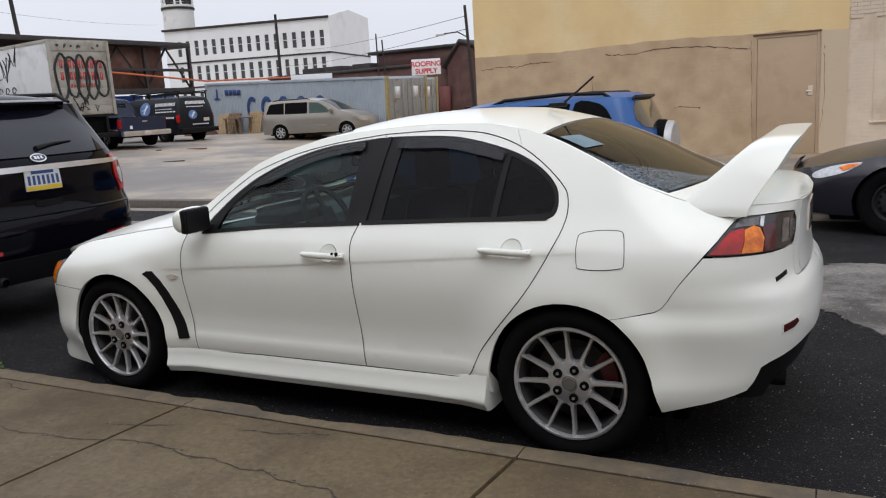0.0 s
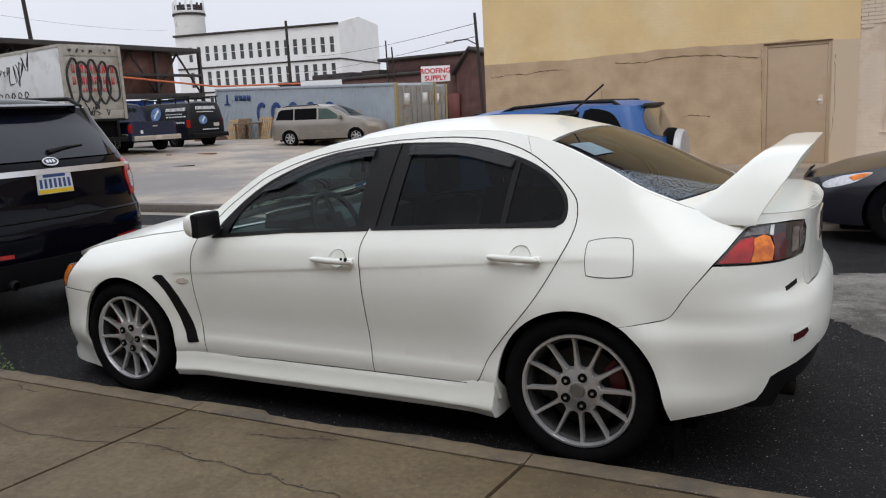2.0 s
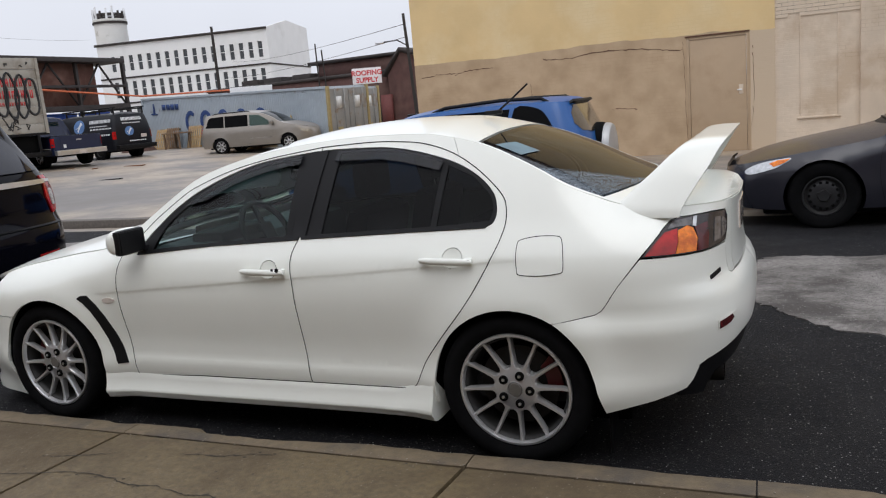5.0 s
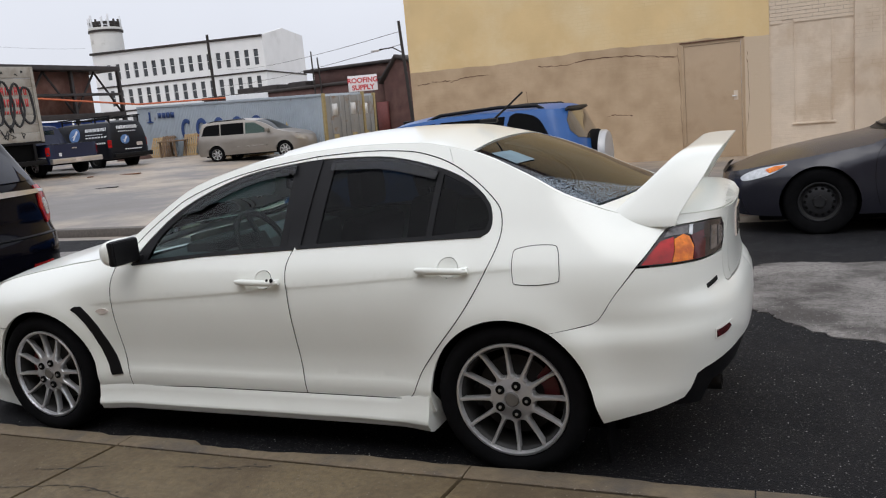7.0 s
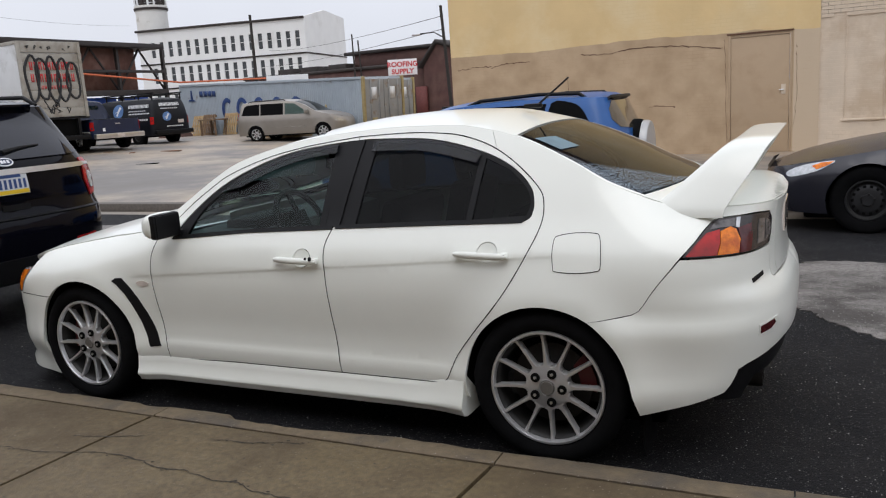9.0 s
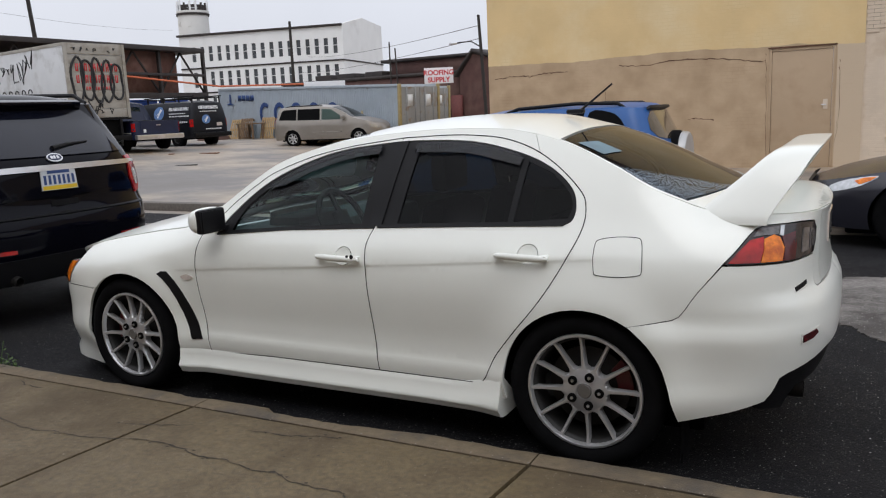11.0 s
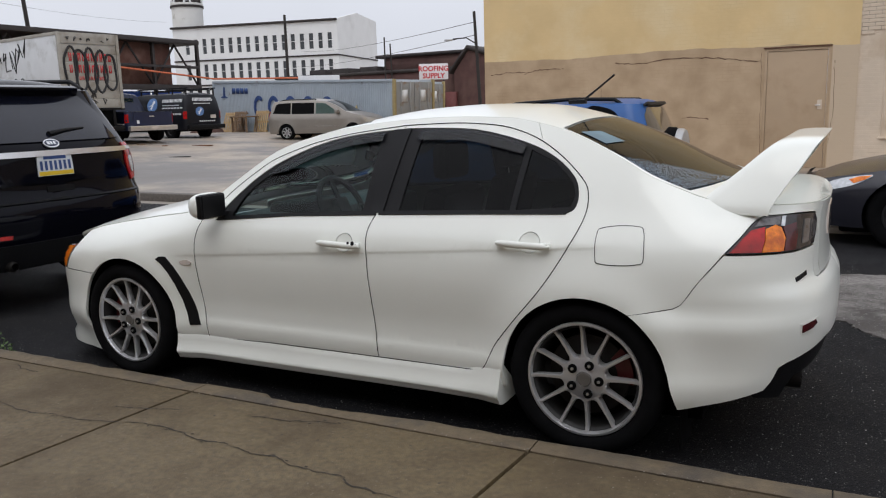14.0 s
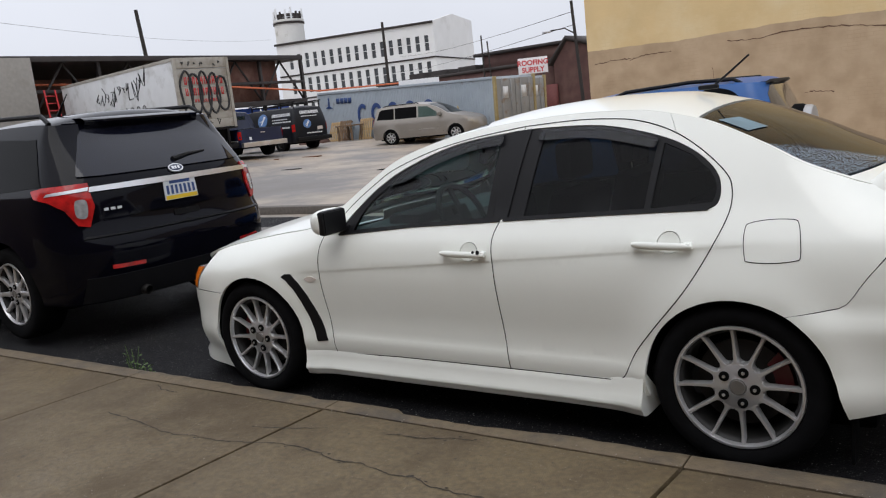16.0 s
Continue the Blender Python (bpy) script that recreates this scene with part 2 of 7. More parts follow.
def inside(p, poly):
    x, y, r = p[0], p[1], False
    for (x0, y0), (x1, y1) in zip(poly, poly[1:] + poly[:1]):
        if (y0 > y) != (y1 > y) and x < (x1 - x0) * (y - y0) / (y1 - y0) + x0:
            r = not r
    return r


def shrink(poly, d):
    """The outline moved inwards by d."""
    area = sum(a[0] * b[1] - b[0] * a[1] for a, b in zip(poly, poly[1:] + poly[:1]))
    sg, out, n = (1 if area > 0 else -1), [], len(poly)
    for i in range(n):
        a, b, c = Vector(poly[i - 1]), Vector(poly[i]), Vector(poly[(i + 1) % n])
        e0, e1 = (b - a).normalized(), (c - b).normalized()
        n0, n1 = Vector((-e0.y, e0.x)) * sg, Vector((-e1.y, e1.x)) * sg
        m = (n0 + n1)
        m = m.normalized() if m.length > 1e-6 else n0
        out.append(tuple(b + m * d / max(m.dot(n0), 0.45)))
    return out


def dense(poly, step):
    out = []
    for a, b in zip(poly, poly[1:] + poly[:1]):
        k = max(1, int(math.ceil(math.dist(a, b) / step)))
        out += [(a[0] + (b[0] - a[0]) * i / k, a[1] + (b[1] - a[1]) * i / k) for i in range(k)]
    return out


def rounded(pts, n=4):
    """A closed outline drawn smoothly through its points (Catmull-Rom)."""
    out, m = [], len(pts)
    for i in range(m):
        p0, p1, p2, p3 = (Vector(pts[(i + k) % m]) for k in (-1, 0, 1, 2))
        for j in range(n):
            t = j / n
            out.append(tuple(0.5 * (2 * p1 + (p2 - p0) * t + (2 * p0 - 5 * p1 + 4 * p2 - p3) * t * t + (3 * p1 - p0 - 3 * p2 + p3) * t**3)))
    return out


def line(pts, n=5):
    """An open smooth line through points."""
    pts = [pts[0]] + list(pts) + [pts[-1]]
    out = []
    for i in range(1, len(pts) - 2):
        p0, p1, p2, p3 = (Vector(pts[i + k]) for k in (-1, 0, 1, 2))
        out += [tuple(0.5 * (2 * p1 + (p2 - p0) * t + (2 * p0 - 5 * p1 + 4 * p2 - p3) * t * t + (3 * p1 - p0 - 3 * p2 + p3) * t**3)) for t in (j / n for j in range(n))]
    return out + [tuple(pts[-1])]


from mathutils.geometry import delaunay_2d_cdt


def sheet(outline, lift, holes=(), step=0.035, edge=0.016, gap=0.0025, off=0.0, extra=()):
    """A skin panel: the outline in the surface's own coordinates, filled with small faces, laid on the surface by lift(a, b, off),
    with its rim turned inwards by edge."""
    outs = [dense(shrink(outline, gap) if gap else list(outline), step)] + [dense(shrink(h, -gap) if gap else list(h), step) for h in holes]
    pts, edges = [], []
    for o in outs:
        k = len(pts)
        pts += [Vector(p) for p in o]
        edges += [(k + i, k + (i + 1) % len(o)) for i in range(len(o))]
    a0, a1 = min(p[0] for p in outs[0]), max(p[0] for p in outs[0])
    b0, b1 = min(p[1] for p in outs[0]), max(p[1] for p in outs[0])
    rim = np.array(pts)
    for i in range(1, int((a1 - a0) / step) + 1):
        for j in range(1, int((b1 - b0) / step) + 1):
            p = (a0 + (i + 0.5 * (j % 2)) * step, b0 + j * step)
            if inside(p, outs[0]) and not any(inside(p, h) for h in outs[1:]) and np.min(np.hypot(rim[:, 0] - p[0], rim[:, 1] - p[1])) > 0.5 * step:
                pts.append(Vector(p))
    for p in extra:
        if inside(p, outs[0]) and not any(inside(p, h) for h in outs[1:]) and np.min(np.hypot(rim[:, 0] - p[0], rim[:, 1] - p[1])) > 0.2 * step:
            pts.append(Vector(p))
    vs, _, fs, *_ = delaunay_2d_cdt(pts, edges, [], 0, 1e-6)
    bm = bmesh.new()
    top = [bm.verts.new(lift(v[0], v[1], off)) for v in vs]
    for f in fs:
        c = sum((vs[i] for i in f), Vector((0, 0))) / len(f)
        if inside(c, outs[0]) and not any(inside(c, h) for h in outs[1:]):
            bm.faces.new([top[i] for i in f])
    bmesh.ops.delete(bm, geom=[v for v in bm.verts if not v.link_faces], context="VERTS")
    bm.normal_update()
    bm.faces.ensure_lookup_table()
    if bm.faces:
        f0 = max(bm.faces, key=lambda f: f.calc_area())
        q = next(v for t, v in zip(top, vs) if t.is_valid and t is f0.verts[0])
        if f0.normal.dot(lift(q[0], q[1], off + 0.01) - lift(q[0], q[1], off)) < 0:
            bmesh.ops.reverse_faces(bm, faces=bm.faces)
    if edge:
        low = {}
        idx = {t: v for t, v in zip(top, vs) if t.is_valid}
        rims = [e for e in bm.edges if e.is_boundary]
        for e in rims:
            for v in e.verts:
                if v not in low:
                    q = idx[v]
                    low[v] = bm.verts.new(lift(q[0], q[1], off - edge))
        for e in rims:
            a, b = e.verts
            nf = bm.faces.new((a, b, low[b], low[a]))
            f0 = e.link_faces[0]
            l0 = [v for v in f0.verts]
            i = l0.index(a)
            if l0[(i + 1) % len(l0)] is b:
                nf.normal_flip()
        for e in rims:
            e.smooth = False
    return bm


class Body:
    """A car's skin in its own coordinates: nose towards -x, rear axle at x = 0, flank near y = 0, middle at y = cy.
    skin(s, z): flanks and ends, s runs along x and on round the corners; top(x, w): bonnet, screens, roof and boot, w from -1 to 1."""

    def __init__(self, cy, flank, nose, tail, rail, crown, sf, sr, nf=2.4, nr=3.2, soft=((-9, 0), (9, 0)), arches=(), flare=0.03, crease=None, bulge=None):
        self.cy, self.flank, self.nose, self.tail = cy, curve(*zip(*flank)), curve(*zip(*nose)), curve(*zip(*tail))
        self.rail, self.crown, self.soft = curve(*zip(*rail)), curve(*zip(*crown)), curve(*zip(*soft))
        self.sf, self.sr, self.arches, self.flare, self.crease = sf, sr, arches, flare, crease
        self.bend, self.nf, self.nr, self.bulge = {}, nf, nr, bulge
        for key, n, ratio in (("f", nf, abs(nose[len(nose) // 2][1] - sf) / cy), ("r", nr, abs(tail[len(tail) // 2][1] - sr) / cy)):
            q = np.linspace(0, 1, 400) ** 1.0 * math.pi / 2
            xi, eta = np.sin(q) ** (2 / n), 1 - np.cos(q) ** (2 / n)
            arc = np.r_[0, np.cumsum(np.hypot(np.diff(xi) * ratio, np.diff(eta)))] * cy
            self.bend[key] = (arc, xi, eta)

    def side(self, x, z):
        y = self.flank(z)
        a = self.soft(x)
        if a:
            k = max(0.0, 1 - (self.rail(x) - z) / 0.16)
            y += a * k * k
        for ax, az, r in self.arches:
            d = math.hypot(x - ax, z - az)
            y -= self.flare * math.exp(-(((d - r) / 0.10) ** 2)) if d > r else self.flare
        if self.bulge:
            y -= self.bulge[2] * smooth(self.bulge[0], self.bulge[0] + 0.25, x) * (1 - smooth(self.bulge[1] - 0.03, self.bulge[1] + 0.05, z))
        if self.crease:
            zc = self.crease[1] + self.crease[2] * (x - self.crease[0])
            y += self.crease[3] * smooth(zc - 0.007, zc + 0.007, z) * smooth(self.crease[4], self.crease[4] + 0.15, x) * (1 - smooth(self.crease[5] - 0.3, self.crease[5], x))
        return y

    def flat(self, s, z):
        if s > self.sr or s < self.sf:
            rear = s > self.sr
            arc, xi, eta = self.bend["r" if rear else "f"]
            u = (s - self.sr) if rear else (self.sf - s)
            a, b = float(np.interp(u, arc, xi)), float(np.interp(u, arc, eta))
            end, s0 = (self.tail(z), self.sr) if rear else (self.nose(z), self.sf)
            y0 = self.side(s0 + a * (end - s0), z)
            return Vector((s0 + a * (end - s0), y0 + b * (self.cy - y0), z))
        return Vector((s, self.side(s, z), z))

    def skin(self, s, z, off=0.0):
        p = self.flat(s, z)
        if off:
            e = 0.004
            n = (self.flat(s + e, z) - self.flat(s - e, z)).cross(self.flat(s, z + e) - self.flat(s, z - e))
            p = p + n.normalized() * off
        return p

    def far(self, s, z, off=0.0):
        p = self.skin(s, z, off)
        return Vector((p.x, 2 * self.cy - p.y, p.z))

    def end(self, rear=True):
        """Half the girth of an end, from the corner's start to the middle."""
        return float(self.bend["r" if rear else "f"][0][-1])

    def top(self, x, w, off=0.0):
        def at(x, w):
            z = self.rail(x)
            y = self.side(x, z)
            for rear, s0, end, n in ((True, self.sr, self.tail(z), self.nr), (False, self.sf, self.nose(z), self.nf)):
                k = (x - s0) / (end - s0)
                if k > 0:
                    y += (self.cy - y) * (1 - max(0.0, 1 - min(k, 1.0) ** n) ** (1 / n))
            return Vector((x, self.cy + w * (self.cy - y), z + self.crown(x) * (1 - abs(w) ** 2.3)))
        p = at(x, w)
        if off:
            e = 0.01
            n = (at(x + e, w) - at(x - e, w)).cross(at(x, w + e) - at(x, w - e))
            p = p + n.normalized() * off
        return p

    def top_outline(self, a, b, n=24, w=1.0):
        """The outline between two cross lines of the top, each bowed: (x at the edge, x in the middle)."""
        ws = [w * (-1 + 2 * i / n) for i in range(n + 1)]
        return [(a[1] + (a[0] - a[1]) * abs(q / w) ** 2, q) for q in ws] + [(b[1] + (b[0] - b[1]) * abs(q / w) ** 2, q) for q in ws[::-1]]


def backing(body, z0, name, parent, x0, x1, material=None, inset=0.03, step=0.08):
    """The dark inner shell of a car behind its panels, up to the belt line."""
    bm = bmesh.new()
    n, k = int((x1 - x0) / step), 10
    for f in (body.skin, body.far):
        g = [[bm.verts.new(f(x0 + (x1 - x0) * i / n, z0 + (min(body.rail(x0 + (x1 - x0) * i / n) - 0.03, 0.93) - z0) * j / k, -inset)) for j in range(k + 1)] for i in range(n + 1)]
        for i in range(n):
            for j in range(k):
                bm.faces.new((g[i][j], g[i + 1][j], g[i + 1][j + 1], g[i][j + 1]))
    return part(name, bm, material or DARK_GAP, parent)


def arc_pts(cx, cz, r, a0, a1, n=18):
    return [(cx + r * math.cos(radians(a0 + (a1 - a0) * i / n)), cz + r * math.sin(radians(a0 + (a1 - a0) * i / n))) for i in range(n + 1)]


def _back(self, u, z, off=0.0):
    """The rear end: u runs over it from the near corner to the far one, 0 in the middle."""
    s = self.sr + self.end() - abs(u)
    return self.skin(s, z, off) if u <= 0 else self.far(s, z, off)


def _front(self, u, z, off=0.0):
    s = self.sf - self.end(False) + abs(u)
    return self.skin(s, z, off) if u <= 0 else self.far(s, z, off)


Body.back, Body.front = _back, _front


def merged(*bms):
    out = bmesh.new()
    for b in bms:
        me = bpy.data.meshes.new("piece")
        b.to_mesh(me)
        b.free()
        out.from_mesh(me)
        bpy.data.meshes.remove(me)
    return out


def rail_pts(body, x0, x1, n=14, dz=0.0):
    return [(x0 + (x1 - x0) * i / n, body.rail(x0 + (x1 - x0) * i / n) + dz) for i in range(n + 1)]


def seam(lift, pts, name, parent, w=0.002, off=0.0008):
    """The dark gap line between two panels."""
    bm = bmesh.new()
    prev = None
    for i, p in enumerate(pts):
        a, b = Vector(pts[max(i - 1, 0)]), Vector(pts[min(i + 1, len(pts) - 1)])
        d = (b - a).normalized()
        n = Vector((-d.y, d.x)) * w
        cur = [bm.verts.new(lift(p[0] + n.x * k, p[1] + n.y * k, off)) for k in (1, -1)]
        if prev:
            bm.faces.new((prev[0], prev[1], cur[1], cur[0]))
        prev = cur
    return part(name, bm, DARK_GAP, parent)


# ---- ground, street and pavements ----
ASPHALT = mat("wet_dark_asphalt", (0.0075, 0.0075, 0.0088), 0.74, vary=0.4, scale=60, bump=0.7, bscale=140, spec=0.17, stain=(0.018, 0.0175, 0.0175), stain_scale=0.5, stain_at=(0.56, 0.68), rvary=0.2)


def fleck(m, scale, color, size, share):
    """Pale grit: small stones strewn over a surface."""
    nt = m.node_tree
    b = nt.nodes["Principled BSDF"]
    old = b.inputs["Base Color"].links[0].from_socket
    tc, vo, r, wn_, gt, mu, mx = (nt.nodes.new("ShaderNode" + k) for k in ("TexCoord", "TexVoronoi", "MapRange", "SeparateColor", "Math", "Math", "Mix"))
    vo.inputs["Scale"].default_value = scale
    nt.links.new(tc.outputs["Object"], vo.inputs["Vector"])
    r.inputs["From Min"].default_value, r.inputs["From Max"].default_value = size, size * 0.6
    nt.links.new(vo.outputs["Distance"], r.inputs["Value"])
    nt.links.new(vo.outputs["Color"], wn_.inputs[0])
    gt.operation, gt.inputs[1].default_value = "LESS_THAN", share
    nt.links.new(wn_.outputs[0], gt.inputs[0])
    mu.operation = "MULTIPLY"
    nt.links.new(r.outputs[0], mu.inputs[0])
    nt.links.new(gt.outputs[0], mu.inputs[1])
    mx.data_type = "RGBA"
    mx.inputs["B"].default_value = (*color, 1)
    nt.links.new(mu.outputs[0], mx.inputs["Factor"])
    nt.links.new(old, mx.inputs["A"])
    nt.links.new(mx.outputs["Result"], b.inputs["Base Color"])


fleck(ASPHALT, 120, (0.10, 0.098, 0.096), 0.42, 0.2)
fleck(ASPHALT, 62, (0.34, 0.33, 0.32), 0.24, 0.1)
fleck(ASPHALT, 26, (0.42, 0.41, 0.40), 0.13, 0.1)
PATCH = mat("old_grey_asphalt", (0.185, 0.172, 0.16), 0.7, vary=0.4, scale=30, bump=0.7, bscale=110, stain=(0.06, 0.053, 0.048), stain_scale=1.3, stain_at=(0.47, 0.6), rvary=0.2)
CONCRETE = mat("brown_grey_pavement_concrete", (0.119, 0.086, 0.043), 0.66, vary=0.36, scale=40, bump=0.3, bscale=160, stain=(0.070, 0.048, 0.025), stain_scale=1.9, stain_at=(0.42, 0.70), rvary=0.22)
KERB_STONE = mat("worn_kerb_concrete", (0.128, 0.096, 0.058), 0.75, vary=0.2, scale=30, bump=0.35, bscale=120, stain=(0.07, 0.058, 0.045), stain_scale=3, stain_at=(0.52, 0.7))
fleck(PATCH, 70, (0.24, 0.23, 0.22), 0.4, 0.2)
fleck(PATCH, 90, (0.03, 0.028, 0.027), 0.45, 0.25)
fleck(CONCRETE, 75, (0.18, 0.148, 0.108), 0.3, 0.09)
fleck(CONCRETE, 24, (0.035, 0.028, 0.02), 0.16, 0.1)
LOT = mat("bare_lot_concrete", (0.335, 0.272, 0.208), 0.55, vary=0.14, scale=4, bump=0.2, bscale=30, stain=(0.185, 0.172, 0.162), stain_scale=0.16, stain_at=(0.45, 0.56), rvary=0.3)
DAMP_KERB = mat("damp_dark_kerb", (0.12, 0.105, 0.092), 0.7, vary=0.25, scale=20, bump=0.3)
CRACK = mat("crack_dirt", (0.035, 0.029, 0.022), 0.9, vary=0.3, scale=40)


# the gutter side of the street falls gently towards -x; kerb and pavement run a little aslant to the parked car
FALL = 0.0072
STREET_TURN = pose(0, -0.012, 0, 0, 0, 1.25)


def lot_height(x, y):
    """The yard across the street climbs a little towards its back."""
    return 0.02 + 0.48 * min(max((-x - 15) / 9, 0.0), 1.0) * smooth(8, 14, y)


def grid_sheet(xs, ys, f):
    bm = bmesh.new()
    g = [[bm.verts.new((x, y, f(x, y))) for y in ys] for x in xs]
    for i in range(len(xs) - 1):
        for j in range(len(ys) - 1):
            bm.faces.new((g[i][j], g[i + 1][j], g[i + 1][j + 1], g[i][j + 1]))
    return bm


far_xs = [-900, -400, -200, -100] + list(np.arange(-60, 20.1, 2.0)) + [40, 80, 200, 900]
ground = tagged(part("ground", grid_sheet(far_xs, [-900, -200, -60, -20, -6] + list(np.arange(6.9, 60, 2.0)) + [80, 120, 200, 400, 900], lambda x, y: lot_height(x, y) if y > 8 else -0.04), LOT), "bare stained concrete yard reaching to the horizon", "ground", kind="structure")
street = tagged(part("road", grid_sheet(list(np.arange(-60, 60.1, 1.5)), list(np.arange(-0.2, 6.95, 0.65)), lambda x, y: (0.03 - 0.03 * abs(y - 3.4) / 3.4 if 1 < y < 6 else 0.0) - FALL * min(max(-x, 0.0), 4.0) * (1 - smooth(1.5, 4.0, y))), ASPHALT), "dark damp asphalt street with worn patches", "road", kind="structure")


def blob(cx, cy, rx, ry, seed, n=40, rough=0.16):
    rnd = random.Random(seed)
    ph = [rnd.uniform(0, 6.28) for _ in range(6)]
    out = []
    for i in range(n):
        a = 2 * math.pi * i / n
        k = 1 + rough * sum(math.sin((j + 2) * a + ph[j]) / (j + 1.5) for j in range(6))
        out.append((cx + rx * k * math.cos(a), cy + ry * k * math.sin(a)))
    return out


patch_edge = line([Vector(p) for p in ((1.5, 4.0), (1.1, 4.02), (0.86, 3.9), (0.70, 3.3), (0.74, 2.75), (0.90, 2.5), (1.05, 2.30), (1.22, 2.06), (1.5, 1.92), (2.3, 1.7), (3.6, 1.6), (5.0, 1.9), (5.6, 2.8), (4.8, 3.7), (3.2, 4.05), (1.5, 4.0))], 9)[:-1]
rnd = random.Random(31)
bm = sheet([(x + rnd.uniform(-0.03, 0.03), y + rnd.uniform(-0.025, 0.025)) for x, y in patch_edge], lambda a, b, o: Vector((a, b, 0.038 - 0.03 * abs(b - 3.4) / 3.4 + o)), step=0.2, gap=0, edge=0.03)
tagged(part("road_patch", bm, PATCH), "pale ragged worn asphalt patch in the street", "road patch", kind="structure")
for seed, cx, cy, rx, ry in ((5, -6.5, 4.6, 2.6, 0.7), (8, 7.5, 3.6, 2.2, 0.9)):
    bm = bmesh.new()
    bm.faces.new([bm.verts.new((x, y, 0.034)) for x, y in blob(cx, cy, rx, ry, seed)])
    r = bmesh.ops.extrude_face_region(bm, geom=bm.faces[:])
    bmesh.ops.translate(bm, vec=(0, 0, -0.03), verts=[v for v in r["geom"] if isinstance(v, bmesh.types.BMVert)])
    tagged(part("road_patch", bm, PATCH), "pale worn asphalt patch in the street", "road patch", kind="structure")

# near pavement: kerb and slabs, with joints along and across
kerb = tagged(new("kerb"), "chipped weathered concrete kerb along the street", "kerb", kind="structure")
kerb.matrix_basis = STREET_TURN
rnd = random.Random(4)
kx = [-14.9, -12.4, -9.9, -7.4, -5.2, -3.42, -1.86, -0.13, 0.925, 2.6, 4.4, 6.2, 8.2]
for a, b in zip(kx, kx[1:]):
    bm = bmesh.new()
    n = max(6, int((b - a) / 0.05))
    rows = []
    for i in range(n + 1):
        x = a + 0.003 + (b - a - 0.006) * i / n
        e = 0.010 * noise.noise((x * 2.1, 0, 0)) + 0.010 * noise.noise((x * 9, 3, 0))
        chip = 0.035 * max(0.0, noise.noise((x * 3.3, 7, 0)) - 0.25) + 0.026 * smooth(-1.475, -1.455, x) * (1 - smooth(-1.2, -0.6, x)) * (1 + 0.5 * noise.noise((x * 15, 1, 0)))
        prof = [(-0.292, 0.02), (-0.292, 0.118), (-0.285, 0.121), (-0.200 - chip, 0.121 + 0.2 * e), (-0.180 - chip + e, 0.116 - chip), (-0.168 + e, 0.098 - chip), (-0.160 + e * 0.5, 0.0), (-0.160, -0.05)]
        rows.append([bm.verts.new((x, y, z)) for y, z in prof])
    for r0, r1 in zip(rows, rows[1:]):
        for k in range(len(prof) - 1):
            bm.faces.new((r0[k], r1[k], r1[k + 1], r0[k + 1]))
    bm.faces.new(rows[0])
    bm.faces.new(rows[-1][::-1])
    bmesh.ops.recalc_face_normals(bm, faces=bm.faces)
    part("kerb_stone", bm, KERB_STONE, kerb)
pavement = tagged(new("pavement"), "brown-grey cracked concrete pavement slabs, damp", "pavement", kind="structure")
pavement.matrix_basis = STREET_TURN
rowsy = [-0.297, -1.78, -3.3, -4.8]
for a, b in zip(kx, kx[1:]):
    for y1, y0 in zip(rowsy, rowsy[1:]):
        bm = box(bmesh.new(), a + 0.008, y0 + 0.004, 0.0, b - 0.008, y1 - 0.013, 0.12 + rnd.uniform(-0.0015, 0.0015), 0.004)
        for v in bm.verts:
            v.co.x += 0.105 * (v.co.y + 0.3)
        part("slab", bm, CONCRETE, pavement)
tagged(part("pavement_bed", box(bmesh.new(), -60, -4.9, -0.05, 60, -0.24, 0.09), CRACK), "dirt under the pavement slabs", "pavement", kind="structure").matrix_basis = STREET_TURN


def crack(pts, seed, width=0.006):
    """A jagged crack of uneven width, with crumbs broken out beside it."""
    rnd = random.Random(seed)
    pts = line([Vector(p) for p in pts], 9)
    bm = bmesh.new()
    prev = None
    for i, (x, y) in enumerate(pts):
        y = y + 0.012 - 0.0218 * x
        k = min(i, len(pts) - 1 - i, 4) / 4
        x, y = x + rnd.uniform(-0.006, 0.006), y + 0.013 * noise.noise((x * 17, y * 17, seed)) + rnd.uniform(-0.004, 0.004)
        w = width * (rnd.uniform(0.2, 1.0) + 0.5 * noise.noise((x * 6, 5, seed))) * (0.15 + 0.85 * k)
        cur = bm.verts.new((x, y - w, 0.1228)), bm.verts.new((x, y + w, 0.1228))
        if prev:
            bm.faces.new((prev[0], cur[0], cur[1], prev[1]))
        prev = cur
        if rnd.random() < 0.16:
            q = rnd.uniform(0.002, 0.007)
            c = Vector((x + rnd.uniform(-0.02, 0.02), y + rnd.uniform(-0.018, 0.018), 0.1226))
            bm.faces.new([bm.verts.new(c + Vector((q * math.cos(a) * 1.6, q * math.sin(a), 0))) for a in (0.2, 1.3, 2.5, 3.6, 5.0)])
    part("crack", bm, CRACK, pavement)


crack([(-3.0, -0.80), (-2.693, -0.823), (-2.424, -0.857), (-2.251, -0.835), (-2.072, -0.822), (-1.934, -0.783), (-1.709, -0.73), (-1.526, -0.742), (-1.429, -0.772), (-1.29, -0.753), (-1.142, -0.782), (-1.04, -0.766), (-0.871, -0.803), (-0.694, -0.793), (-0.627, -0.834), (-0.3, -0.87), (0.1, -1.0)], 1, 0.0048)
crack([(-2.056, -0.653), (-1.883, -0.607), (-1.677, -0.529)], 2, 0.0045)
crack([(-1.387, -0.477), (-1.181, -0.455), (-1.062, -0.41), (-0.955, -0.392)], 3, 0.0055)
